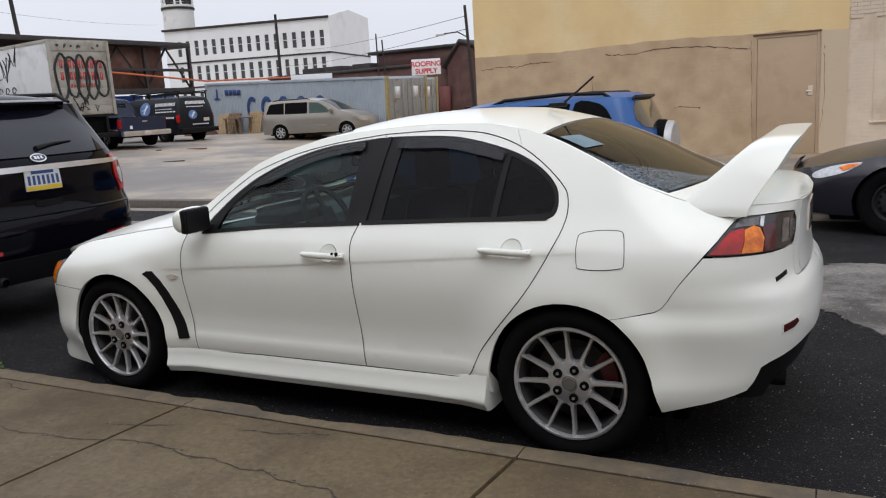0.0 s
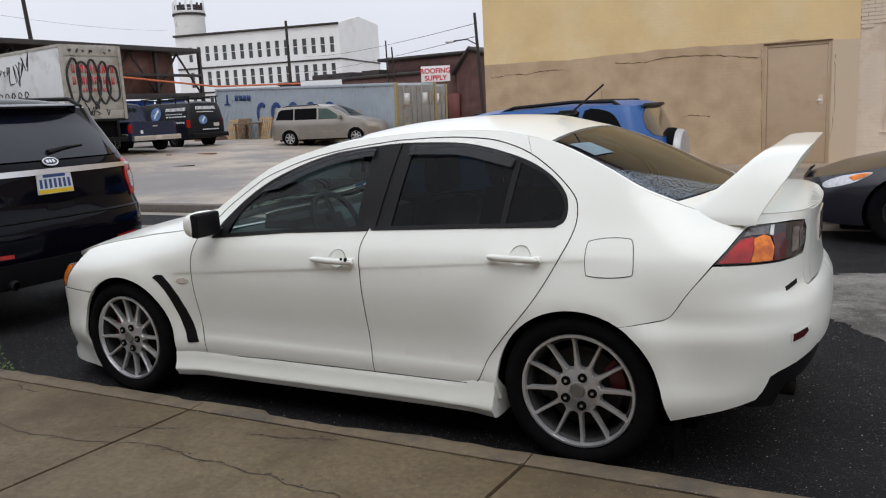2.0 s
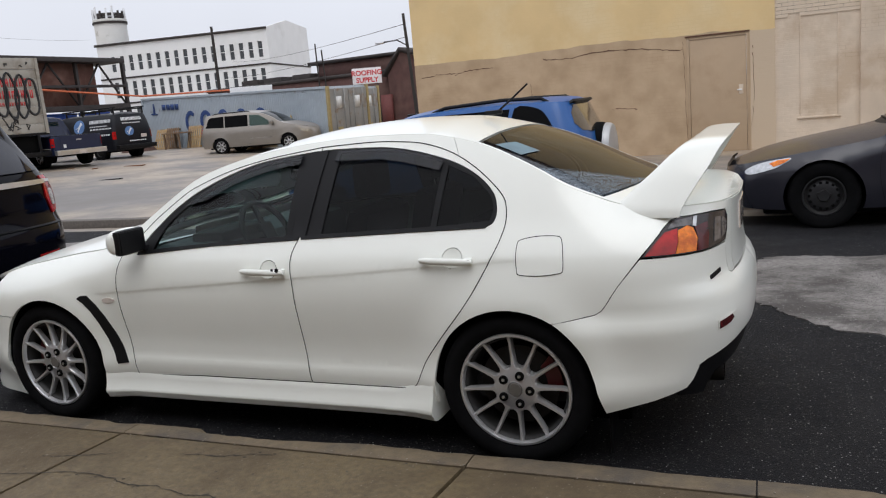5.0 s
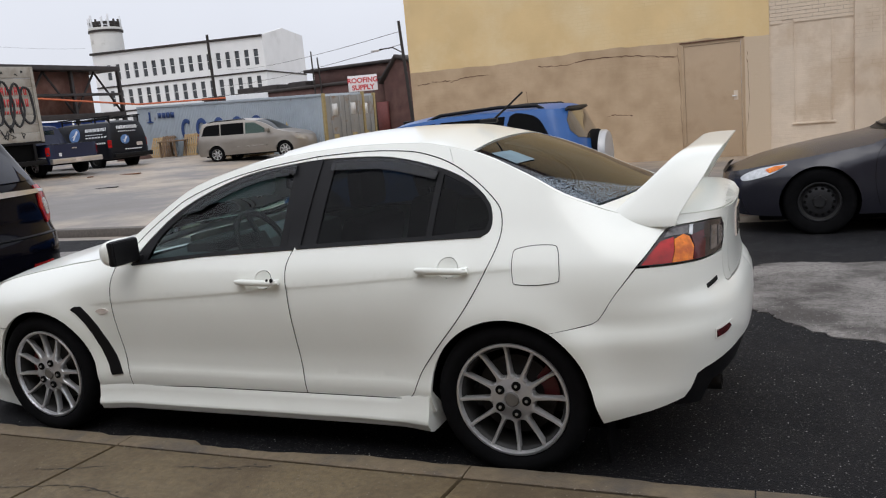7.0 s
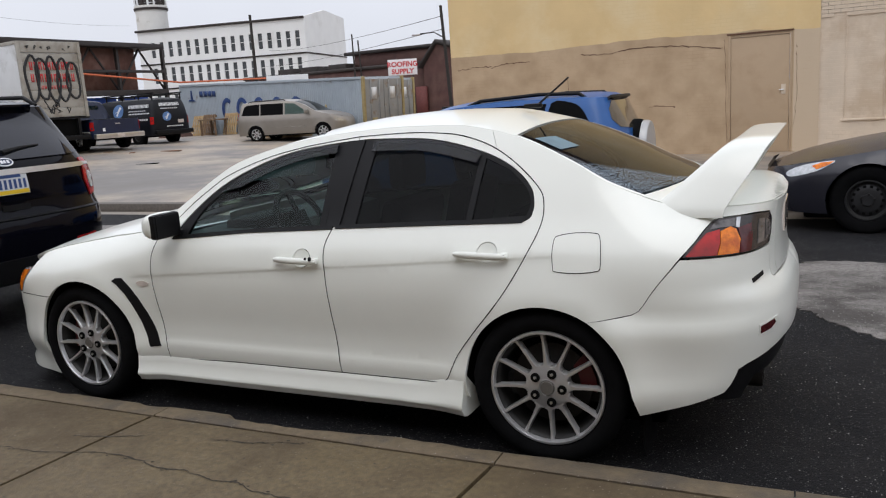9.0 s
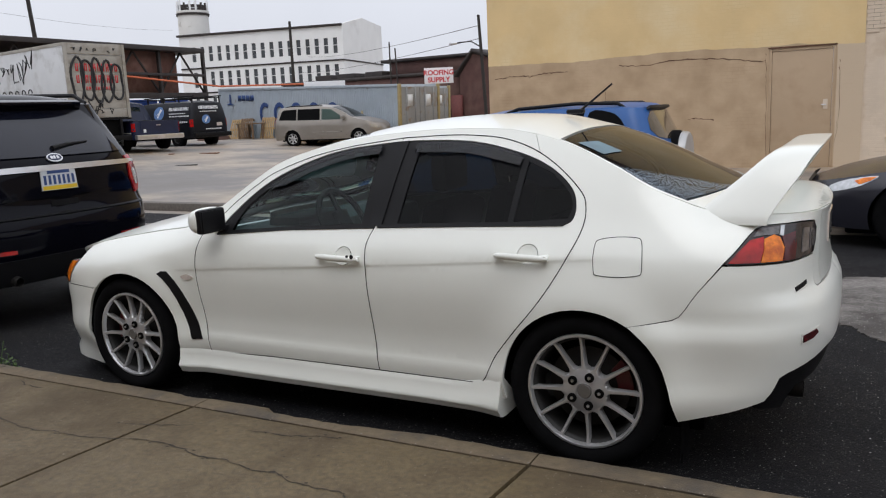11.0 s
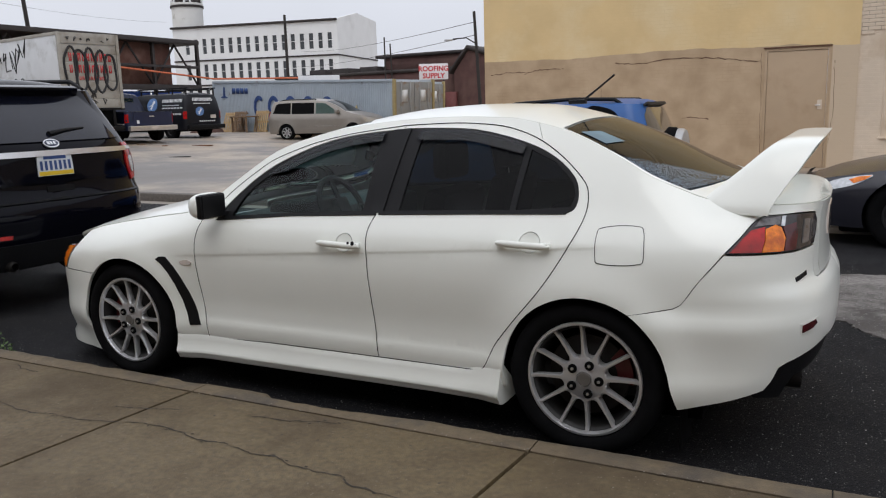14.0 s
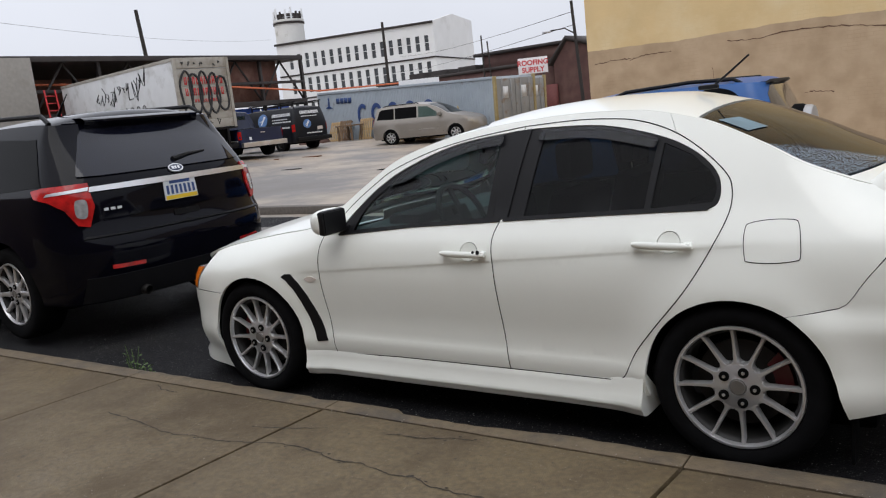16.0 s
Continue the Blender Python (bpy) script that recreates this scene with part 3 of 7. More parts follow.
crack([(-3.1, -0.42), (-2.95, -0.47), (-2.85, -0.46)], 6, 0.004)

# grit and small stones on the pavement and along the kerb
rnd = random.Random(53)
bm = bmesh.new()
for k in range(420):
    x = rnd.uniform(-4.5, 1.6)
    y = rnd.uniform(-1.9, -0.31) if k % 3 else -0.30 + rnd.gauss(0, 0.025)
    q = rnd.uniform(0.0015, 0.0045)
    c = Vector((x, y, 0.1235))
    n = rnd.randint(4, 6)
    ring = [bm.verts.new(c + Vector((q * math.cos(6.283 * i / n) * rnd.uniform(0.7, 1.4), q * math.sin(6.283 * i / n) * rnd.uniform(0.7, 1.3), 0))) for i in range(n)]
    tip = bm.verts.new(c + Vector((0, 0, q * 0.8)))
    for i in range(n):
        bm.faces.new((ring[i], ring[(i + 1) % n], tip))
tagged(part("grit", bm, mat("pale_grit", (0.20, 0.175, 0.14), 0.8, vary=0.5, scale=90), flat=True), "pale grit and crumbs strewn on the pavement", "grit", kind="stuff").matrix_basis = STREET_TURN

# far kerb and pavement before the building
tagged(part("far_pavement", box(bmesh.new(), -7.2, 7.0, -0.05, 40, 13.5, 0.13, 0.015), LOT), "concrete pavement in front of the building", "pavement", kind="structure")
tagged(part("yard_kerb", box(bmesh.new(), -60, 6.85, -0.05, -7.25, 7.05, 0.10, 0.02), DAMP_KERB), "low dark kerb along the yard", "kerb", kind="structure")

# ---- the rendered building across the street ----
def wall_material():
    m = mat("painted_render", (0.72, 0.53, 0.27), 0.8, vary=0.08, scale=1.2, bump=0.35, bscale=9, stain=(0.78, 0.62, 0.37), stain_scale=0.8, stain_at=(0.45, 0.7))
    nt = m.node_tree
    b = nt.nodes["Principled BSDF"]
    upper = b.inputs["Base Color"].links[0].from_socket
    tc = nt.nodes.new("ShaderNodeTexCoord")
    sep = nt.nodes.new("ShaderNodeSeparateXYZ")
    nt.links.new(tc.outputs["Object"], sep.inputs[0])
    no = nt.nodes.new("ShaderNodeTexNoise")
    no.inputs["Scale"].default_value, no.inputs["Detail"].default_value = 0.7, 6
    nt.links.new(tc.outputs["Object"], no.inputs["Vector"])
    ad = nt.nodes.new("ShaderNodeMath")
    ad.operation = "MULTIPLY_ADD"
    ad.inputs[1].default_value = 0.30
    nt.links.new(no.outputs["Fac"], ad.inputs[0])
    nt.links.new(sep.outputs["Z"], ad.inputs[2])
    lower = nt.nodes.new("ShaderNodeMapRange")
    lower.inputs["From Min"].default_value, lower.inputs["From Max"].default_value = 2.585, 2.575
    nt.links.new(ad.outputs[0], lower.inputs["Value"])
    n2 = nt.nodes.new("ShaderNodeTexNoise")
    n2.inputs["Scale"].default_value, n2.inputs["Detail"].default_value = 2.5, 8
    nt.links.new(tc.outputs["Object"], n2.inputs["Vector"])
    cr = nt.nodes.new("ShaderNodeValToRGB")
    cr.color_ramp.elements[0].position, cr.color_ramp.elements[0].color = 0.3, (0.42, 0.30, 0.185, 1)
    cr.color_ramp.elements[1].position, cr.color_ramp.elements[1].color = 0.7, (0.54, 0.40, 0.26, 1)
    nt.links.new(n2.outputs["Fac"], cr.inputs[0])
    mx = nt.nodes.new("ShaderNodeMix")
    mx.data_type = "RGBA"
    nt.links.new(lower.outputs[0], mx.inputs["Factor"])
    nt.links.new(upper, mx.inputs["A"])
    strip = nt.nodes.new("ShaderNodeMapRange")
    strip.inputs["From Min"].default_value, strip.inputs["From Max"].default_value = 0.455, 0.47
    nt.links.new(sep.outputs["X"], strip.inputs["Value"])
    pale = nt.nodes.new("ShaderNodeMix")
    pale.data_type = "RGBA"
    pale.inputs["B"].default_value = (0.58, 0.46, 0.33, 1)
    nt.links.new(strip.outputs[0], pale.inputs["Factor"])
    nt.links.new(cr.outputs[0], pale.inputs["A"])
    nt.links.new(pale.outputs["Result"], mx.inputs["B"])
    nt.links.new(mx.outputs["Result"], b.inputs["Base Color"])
    return m


def brickwork(m, dirt, depth, mask):
    """Courses of brick that show through the paint: joints set back, with dirt in them here and there."""
    nt = m.node_tree
    b = nt.nodes["Principled BSDF"]
    tc, sep, com, br, no, mr, mu, mx, bp = (nt.nodes.new("ShaderNode" + k) for k in ("TexCoord", "SeparateXYZ", "CombineXYZ", "TexBrick", "TexNoise", "MapRange", "Math", "Mix", "Bump"))
    nt.links.new(tc.outputs["Object"], sep.inputs[0])
    nt.links.new(sep.outputs["X"], com.inputs["X"])
    nt.links.new(sep.outputs["Z"], com.inputs["Y"])
    nt.links.new(com.outputs[0], br.inputs["Vector"])
    for key, v in (("Scale", 1.0), ("Mortar Size", 0.007), ("Mortar Smooth", 0.5), ("Brick Width", 0.208), ("Row Height", 0.069)):
        br.inputs[key].default_value = v
    no.inputs["Scale"].default_value, no.inputs["Detail"].default_value = 1.6, 6
    nt.links.new(tc.outputs["Object"], no.inputs["Vector"])
    mr.inputs["From Min"].default_value, mr.inputs["From Max"].default_value = mask
    nt.links.new(no.outputs["Fac"], mr.inputs["Value"])
    mu.operation = "MULTIPLY"
    nt.links.new(br.outputs["Fac"], mu.inputs[0])
    nt.links.new(mr.outputs[0], mu.inputs[1])
    mx.data_type = "RGBA"
    mx.blend_type = "MULTIPLY"
    mx.inputs["B"].default_value = (*dirt, 1)
    nt.links.new(mu.outputs[0], mx.inputs["Factor"])
    nt.links.new(b.inputs["Base Color"].links[0].from_socket, mx.inputs["A"])
    nt.links.new(mx.outputs["Result"], b.inputs["Base Color"])
    bp.invert = True
    bp.inputs["Strength"].default_value, bp.inputs["Distance"].default_value = 1.0, depth
    nt.links.new(br.outputs["Fac"], bp.inputs["Height"])
    nt.links.new(b.inputs["Normal"].links[0].from_socket, bp.inputs["Normal"])
    nt.links.new(bp.outputs[0], b.inputs["Normal"])


WALL = wall_material()
PALE_WALL = mat("pale_painted_brickwork", (0.66, 0.55, 0.43), 0.8, vary=0.08, scale=3, bump=0.3, bscale=14, stain=(0.56, 0.44, 0.32), stain_scale=1.3, stain_at=(0.48, 0.62))
brickwork(WALL, (0.88, 0.85, 0.82), 0.0003, (0.55, 0.8))
brickwork(PALE_WALL, (0.70, 0.64, 0.58), 0.0008, (0.56, 0.8))
DOOR_PAINT = mat("tan_door_paint", (0.47, 0.345, 0.225), 0.6, vary=0.05, scale=2, bump=0.08, bscale=20, stain=(0.42, 0.30, 0.19), stain_scale=2, stain_at=(0.5, 0.7))
BRICK_EDGE = mat("rust_brown_edge", (0.12, 0.06, 0.035), 0.8, vary=0.3, scale=20)
WY = 13.485


def outline_wall(bm, x0, x1, z0, z1, y0, y1, holes=()):
    """A thick wall with rectangular openings through it."""
    xs = sorted({x0, x1, *(h[0] for h in holes), *(h[1] for h in holes)})
    zs = sorted({z0, z1, *(h[2] for h in holes), *(h[3] for h in holes)})
    for i in range(len(xs) - 1):
        for j in range(len(zs) - 1):
            cx, cz = (xs[i] + xs[i + 1]) / 2, (zs[j] + zs[j + 1]) / 2
            if not any(h[0] < cx < h[1] and h[2] < cz < h[3] for h in holes):
                box(bm, xs[i], y0, zs[j], xs[i + 1], y1, zs[j + 1])
    bmesh.ops.remove_doubles(bm, verts=bm.verts, dist=1e-4)
    dup = {}
    for f in bm.faces:
        dup.setdefault(tuple(round(c, 3) for c in f.calc_center_median()), []).append(f)
    bmesh.ops.delete(bm, geom=[f for fs in dup.values() if len(fs) > 1 for f in fs], context="FACES")
    return bm


building = tagged(new("wall_building"), "yellow and tan painted rendered wall of a low building", "building", kind="structure")
part("wall", outline_wall(bmesh.new(), -6.56, 0.90, 0.0, 8.5, WY, WY + 0.4, [(-0.70, 0.44, 0.12, 2.37)]), WALL, building, flat=True)
part("side_wall", box(bmesh.new(), -6.56, WY + 0.4, 0, -6.16, WY + 22, 8.5), WALL, building, flat=True)
part("pale_wall", outline_wall(bmesh.new(), 0.90, 40, 0.0, 8.5, WY + 0.02, WY + 0.4), PALE_WALL, building, "pale pink-grey painted brick wall", flat=True)
for x in (1.33, 1.96):
    part("blind_window_edge", box(bmesh.new(), x - 0.012, WY + 0.008, 0.70, x + 0.012, WY + 0.05, 3.02, 0.004), PALE_WALL, building)
part("blind_window_sill", box(bmesh.new(), 1.28, WY - 0.012, 0.665, 2.01, WY + 0.1, 0.70, 0.008), PALE_WALL, building)
part("pier", box(bmesh.new(), 2.32, WY - 0.05, 0.0, 2.75, WY + 0.1, 8.5, 0.01), PALE_WALL, building)
part("roof", box(bmesh.new(), -6.7, WY - 0.12, 8.5, 40, WY + 22, 8.8, 0.03), BRICK_EDGE, building)
door = tagged(new("door_1"), "closed tan painted steel door flush in the wall", "door", kind="structure")
part("door_leaf", box(bmesh.new(), -0.645, WY + 0.022, 0.13, 0.39, WY + 0.11, 2.315, 0.006), DOOR_PAINT, door)
for x0, x1, z0, z1 in ((-0.70, -0.65, 0.12, 2.37), (0.395, 0.44, 0.12, 2.37), (-0.65, 0.395, 2.32, 2.37)):
    part("door_frame", box(bmesh.new(), x0, WY + 0.01, z0, x1, WY + 0.14, z1, 0.005), DOOR_PAINT, door)
part("lock_plate", box(bmesh.new(), 0.25, WY + 0.012, 1.22, 0.33, WY + 0.03, 1.40, 0.003), PALE_WALL, door)
part("door_handle", tube(bmesh.new(), [(0.30, WY + 0.05, 1.30), (0.30, WY + 0.0, 1.30), (0.22, WY + 0.0, 1.30)], 0.01), CHROME_SOFT, door)
tagged(part("lintel_stain", box(bmesh.new(), -0.72, WY - 0.012, 2.372, 0.46, WY + 0.05, 2.40, 0.004), BRICK_EDGE), "dark rusty lintel edge over the door", "lintel", kind="structure")
# cracks in the render
for seed, pts in ((1, [(-6.4, 2.12), (-6.0, 2.17), (-5.6, 2.15)]), (4, [(-5.6, 2.13), (-5.2, 2.2), (-4.7, 2.19)]), (5, [(0.5, 2.1), (0.52, 1.4), (0.48, 0.6)]), (6, [(-3.9, 0.9), (-3.86, 1.3), (-3.9, 1.8)]), (7, [(-2.2, 1.1), (-2.0, 1.12), (-1.7, 1.08)]), (2, [(-3.6, 2.25), (-3.1, 2.22), (-2.4, 2.28), (-1.7, 2.26), (-1.2, 2.2), (-0.78, 2.16)]), (3, [(-0.76, 2.3), (-0.74, 1.6), (-0.74, 0.9), (-0.72, 0.3)])):
    rnd = random.Random(seed)
    bm = bmesh.new()
    prev = None
    for x, z in line([Vector(p) for p in pts], 8):
        x, z, w = x + rnd.uniform(-0.012, 0.012), z + rnd.uniform(-0.015, 0.015), rnd.uniform(0.003, 0.012)
        cur = bm.verts.new((x, WY - 0.003, z - w)), bm.verts.new((x + 0.006, WY - 0.003, z + w))
        if prev:
            bm.faces.new((prev[0], cur[0], cur[1], prev[1]))
        prev = cur
    part("render_crack", bm, BRICK_EDGE, building)

# unseen plain walls, added to close the street and darken reflections behind the camera
tagged(part("added_wall_behind", box(bmesh.new(), -40, -7.5, 0, 40, -7.0, 6.0, 0.02), mat("dull_brick_wall", (0.12, 0.08, 0.06), 0.85, vary=0.2, scale=3, bump=0.3)), "unseen dull brick wall, added along the near pavement to darken reflections", "wall", kind="structure")
tagged(part("added_street_end_wall", box(bmesh.new(), 48, -7, 0, 48.5, 13, 9, 0.02), bpy.data.materials["dull_brick_wall"]), "unseen dull brick wall, added across the street to darken reflections", "wall", kind="structure")
# painted brick courses that show through high on the pale wall
part("mortar_bed", box(bmesh.new(), 0.92, WY + 0.015, 2.605, 2.30, WY + 0.05, 3.66), mat("dark_mortar", (0.27, 0.22, 0.17), 0.9, vary=0.2, scale=12), building)
me = bpy.data.meshes.new("brick")
bm = box(bmesh.new(), -0.100, -0.008, -0.0315, 0.100, 0.01, 0.0315, 0.003)
bm.to_mesh(me)
bm.free()
me.materials.append(PALE_WALL)
rnd = random.Random(9)
for row in range(17):
    for col in range(8):
        x, z = 1.02 + 0.2045 * col - (0.102 if row % 2 else 0.0), 2.5725 + 0.0675 * row
        if x < 2.36 and (row or rnd.random() < 0.6):
            ob = new("brick", me)
            ob.parent = building
            ob.matrix_basis = pose(x, WY + 0.013 + rnd.uniform(-0.0015, 0.0015), z, 0, rnd.uniform(-0.5, 0.5), 0)


# ---- the white sports saloon ----
def wheel(parent, x, y, z, r, width, rim_r, spokes, out=-1, material=None, caliper=None, spoke_w=0.0175, plain=False):
    """A wheel whose outer face lies at y: tyre and rim, with spokes, hub, nuts, disc and caliper."""
    w = thing("wheel", pose(x, y, z, 0, 0, 0 if out < 0 else 180))
    w.parent = parent
    material = material or ALLOY
    bm = lathe(bmesh.new(), [(rim_r - 0.006, 0.012), (rim_r + 0.002, -0.004), (rim_r + 0.012, -0.014), (r - 0.045, -0.022), (r - 0.02, -0.016), (r - 0.004, 0.004), (r, 0.03), (r, width - 0.05), (r - 0.006, width - 0.022), (r - 0.03, width), (rim_r, width - 0.02)], 56)
    part("tyre", bm, RUBBER, w)
    rim = part("rim", lathe(bmesh.new(), [(rim_r - 0.001, 0.01), (rim_r, -0.006), (rim_r - 0.003, -0.011), (rim_r - 0.012, -0.012), (rim_r - 0.015, -0.006), (rim_r - 0.018, 0.008)], 64), material, w)
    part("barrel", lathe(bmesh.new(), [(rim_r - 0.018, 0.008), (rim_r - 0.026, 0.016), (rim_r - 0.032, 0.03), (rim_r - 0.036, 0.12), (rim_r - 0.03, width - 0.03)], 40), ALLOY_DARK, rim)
    hub_r = rim_r * 0.37
    if plain:
        bm = lathe(bmesh.new(), [(0.0, -0.005), (0.05, -0.005), (0.06, 0.01), (0.10, 0.012), (rim_r * 0.72, 0.02), (rim_r * 0.8, 0.035), (rim_r - 0.02, 0.03)], 40)
        part("wheel_disc", bm, material, w)
        for k in range(14):
            a = 2 * math.pi * k / 14
            part("wheel_slot", box(bmesh.new(), -0.012, 0.014, -0.014, 0.012, 0.03, 0.014, 0.004, Matrix.Translation((rim_r * 0.66 * math.cos(a), 0, rim_r * 0.66 * math.sin(a))) @ Matrix.Rotation(-a, 4, "Y")), DARK_GAP, w)
        for k in range(5):
            a = radians(72 * k + 10)
            bm = bmesh.new()
            bmesh.ops.create_cone(bm, cap_ends=True, segments=6, radius1=0.011, radius2=0.011, depth=0.03, matrix=Matrix.Translation((0.057 * math.cos(a), 0.0, 0.057 * math.sin(a))) @ pose(0, 0, 0, 90))
            part("lug_nut", bm, STEEL_DISC, w, flat=True)
        return w
    for k in range(spokes):
        a = 2 * math.pi * (k + 0.1) / spokes
        bm = bmesh.new()
        prof = []
        root = 2 * math.pi * hub_r / spokes
        for rr, ww, yf, yb in ((hub_r * 0.9, root * 1.02, 0.006, 0.045), (hub_r * 1.03, root * 0.98, 0.006, 0.045), (hub_r * 1.08, root * 0.62, 0.007, 0.044), (hub_r * 1.18, spoke_w * 1.08, 0.008, 0.042), (rim_r * 0.6, spoke_w * 0.92, 0.008, 0.038), (rim_r * 0.8, spoke_w * 0.84, 0.005, 0.034), (rim_r - 0.02, spoke_w * 0.95, -0.002, 0.03), (rim_r - 0.011, spoke_w * 1.2, -0.008, 0.02)):
            ring = []
            for dw, yy in ((-0.5, yb), (-0.5, yf + 0.006), (-0.3, yf), (0.3, yf), (0.5, yf + 0.006), (0.5, yb)):
                px, pz = rr, dw * ww
                ring.append(bm.verts.new((px * math.cos(a) - pz * math.sin(a), yy, px * math.sin(a) + pz * math.cos(a))))
            prof.append(ring)
        for r0, r1 in zip(prof, prof[1:]):
            for i in range(5):
                bm.faces.new((r0[i], r1[i], r1[i + 1], r0[i + 1]))
        bmesh.ops.recalc_face_normals(bm, faces=bm.faces)
        part("spoke", bm, material, rim)
    hub = part("hub", lathe(bmesh.new(), [(0.0, 0.004), (hub_r * 0.34, 0.004), (hub_r * 0.38, 0.0), (hub_r * 0.46, 0.004), (hub_r * 0.95, 0.005), (hub_r, 0.008), (hub_r, 0.05)], 40), material, w)
    part("centre_cap", lathe(bmesh.new(), [(0.0, -0.004), (hub_r * 0.3, -0.004), (hub_r * 0.34, 0.002)], 24), CAP_GREY, hub, "dull grey centre cap")
    for k in range(5):
        a = radians(72 * k - 3)
        c = Matrix.Translation((hub_r * 0.70 * math.cos(a), 0.0, hub_r * 0.70 * math.sin(a)))
        bm = bmesh.new()
        bmesh.ops.create_cone(bm, cap_ends=True, segments=18, radius1=hub_r * 0.215, radius2=hub_r * 0.215, depth=0.008, matrix=c @ Matrix.Translation((0, 0.0015, 0)) @ pose(0, 0, 0, 90))
        part("nut_recess", bm, DARK_GAP, hub)
        bm = bmesh.new()
        bmesh.ops.create_cone(bm, cap_ends=True, segments=6, radius1=0.0085, radius2=0.006, depth=0.012, matrix=c @ Matrix.Translation((0, -0.002, 0)) @ pose(0, 0, 0, 90))
        part("lug_nut", bm, CHROME_SOFT, hub, flat=True)
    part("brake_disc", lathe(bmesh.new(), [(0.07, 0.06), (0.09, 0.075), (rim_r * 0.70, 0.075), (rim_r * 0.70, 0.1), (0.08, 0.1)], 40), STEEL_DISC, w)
    # added dark disc standing in for the shade inside the wheel
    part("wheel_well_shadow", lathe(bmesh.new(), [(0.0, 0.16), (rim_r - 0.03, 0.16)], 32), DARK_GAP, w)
    if caliper is not None:
        bm = bmesh.new()
        outl = arc_pts(0, 0, rim_r * 0.78, caliper - 26, caliper + 26, 10) + arc_pts(0, 0, rim_r * 0.50, caliper + 22, caliper - 22, 8)
        prism(bm, outl, 0.065, 0.12, bevel=0.006)
        part("brake_caliper", bm, RED_CALIPER, w, "red brake caliper")
    return w


CAP_GREY = mat("dull_grey_cap", (0.16, 0.15, 0.135), 0.5, 0.4, vary=0.15)


def white_saloon():
    car = thing("white_saloon", pose(0, 0, 0, 0, -math.degrees(FALL), 0), "glossy white sports saloon with big rear wing, parked by the kerb", "car")
    arches = ((0.0, 0.327, 0.350), (-2.62, 0.327, 0.360))
    B = Body(
        0.86,
        flank=[(0.05, 0.06), (0.2, 0.045), (0.28, 0.012), (0.33, 0.0), (0.37, -0.001), (0.40, 0.006), (0.45, 0.006), (0.6, -0.010), (0.70, -0.018), (0.78, -0.014), (0.86, 0.004), (0.95, 0.05), (1.0, 0.08), (1.1, 0.132), (1.2, 0.187), (1.3, 0.248), (1.38, 0.303), (1.48, 0.38)],
        nose=[(0.05, -3.50), (0.10, -3.56), (0.15, -3.56), (0.20, -3.50), (0.35, -3.50), (0.5, -3.50), (0.6, -3.47), (0.7, -3.43), (0.8, -3.34), (0.9, -3.2)],
        tail=[(0.1, 0.78), (0.3, 0.83), (0.42, 0.885), (0.52, 0.905), (0.60, 0.908), (0.655, 0.905), (0.70, 0.893), (0.735, 0.864), (0.78, 0.853), (0.95, 0.849), (1.04, 0.860), (1.2, 0.87)],
        rail=[(-3.65, 0.60), (-3.45, 0.665), (-3.3, 0.735), (-3.15, 0.785), (-2.9, 0.842), (-2.5, 0.905), (-2.15, 0.955), (-2.02, 1.025), (-1.888, 1.12), (-1.77, 1.205), (-1.675, 1.262), (-1.48, 1.325), (-1.29, 1.362), (-1.0, 1.392), (-0.74, 1.402), (-0.44, 1.392), (-0.29, 1.366), (-0.17, 1.335), (0.095, 1.219), (0.24, 1.14), (0.365, 1.088), (0.43, 1.064), (0.52, 1.046), (0.7, 1.034), (0.9, 1.024)],
        crown=[(-3.65, 0.0), (-3.44, 0.004), (-3.3, 0.045), (-2.9, 0.068), (-2.4, 0.08), (-2.1, 0.06), (-1.9, 0.035), (-1.6, 0.035), (-1.3, 0.048), (-1.0, 0.056), (-0.4, 0.052), (-0.2, 0.042), (-0.1, 0.042), (0.1, 0.052), (0.2, 0.060), (0.4, 0.052), (0.6, 0.045), (0.76, 0.055), (0.83, 0.04), (0.862, 0.0), (0.9, 0.0)],
        sf=-2.9, sr=0.25, nf=2.9, nr=3.0,
        soft=[(-3.7, 0.10), (-2.5, 0.085), (-2.2, 0.04), (-2.0, 0.0), (0.15, 0.0), (0.45, 0.06), (0.9, 0.06)],
        arches=arches, flare=0.032, crease=(-2.35, 0.713, 0.066, -0.0045, -2.3, 0.25), bulge=(0.12, 0.612, 0.028),
    )
    P = WHITE_PAINT
    fgap = line([(-2.061, 0.283), (-2.076, 0.462), (-2.091, 0.641), (-2.092, 0.745), (-2.082, 0.85), (-2.045, 0.945)])
    mgap = line([(-0.995, 0.300), (-1.008, 0.45), (-1.016, 0.597), (-1.026, 0.764), (-1.034, 0.895), (-1.010, 0.968)])
    rgap = line([(-0.962, 1.367), (-0.722, 1.373), (-0.56, 1.366), (-0.425, 1.348), (-0.28, 1.300), (-0.155, 1.226), (-0.049, 1.135), (-0.016, 1.075), (-0.019, 0.984), (-0.076, 0.857), (-0.172, 0.702), (-0.303, 0.545), (-0.389, 0.435), (-0.44, 0.335), (-0.481, 0.303)])
    gtop = line([(-2.045, 0.945), (-1.965, 1.005), (-1.888, 1.075), (-1.77, 1.163), (-1.675, 1.220), (-1.48, 1.288), (-1.29, 1.328), (-1.15, 1.347), (-0.962, 1.367)])
    hole_f = line([(-1.968, 0.918), (-1.92, 0.985), (-1.86, 1.045), (-1.76, 1.13), (-1.635, 1.205), (-1.451, 1.277), (-1.263, 1.322), (-0.985, 1.350)]) + [(-1.006, 0.973), (-1.5, 0.955)]
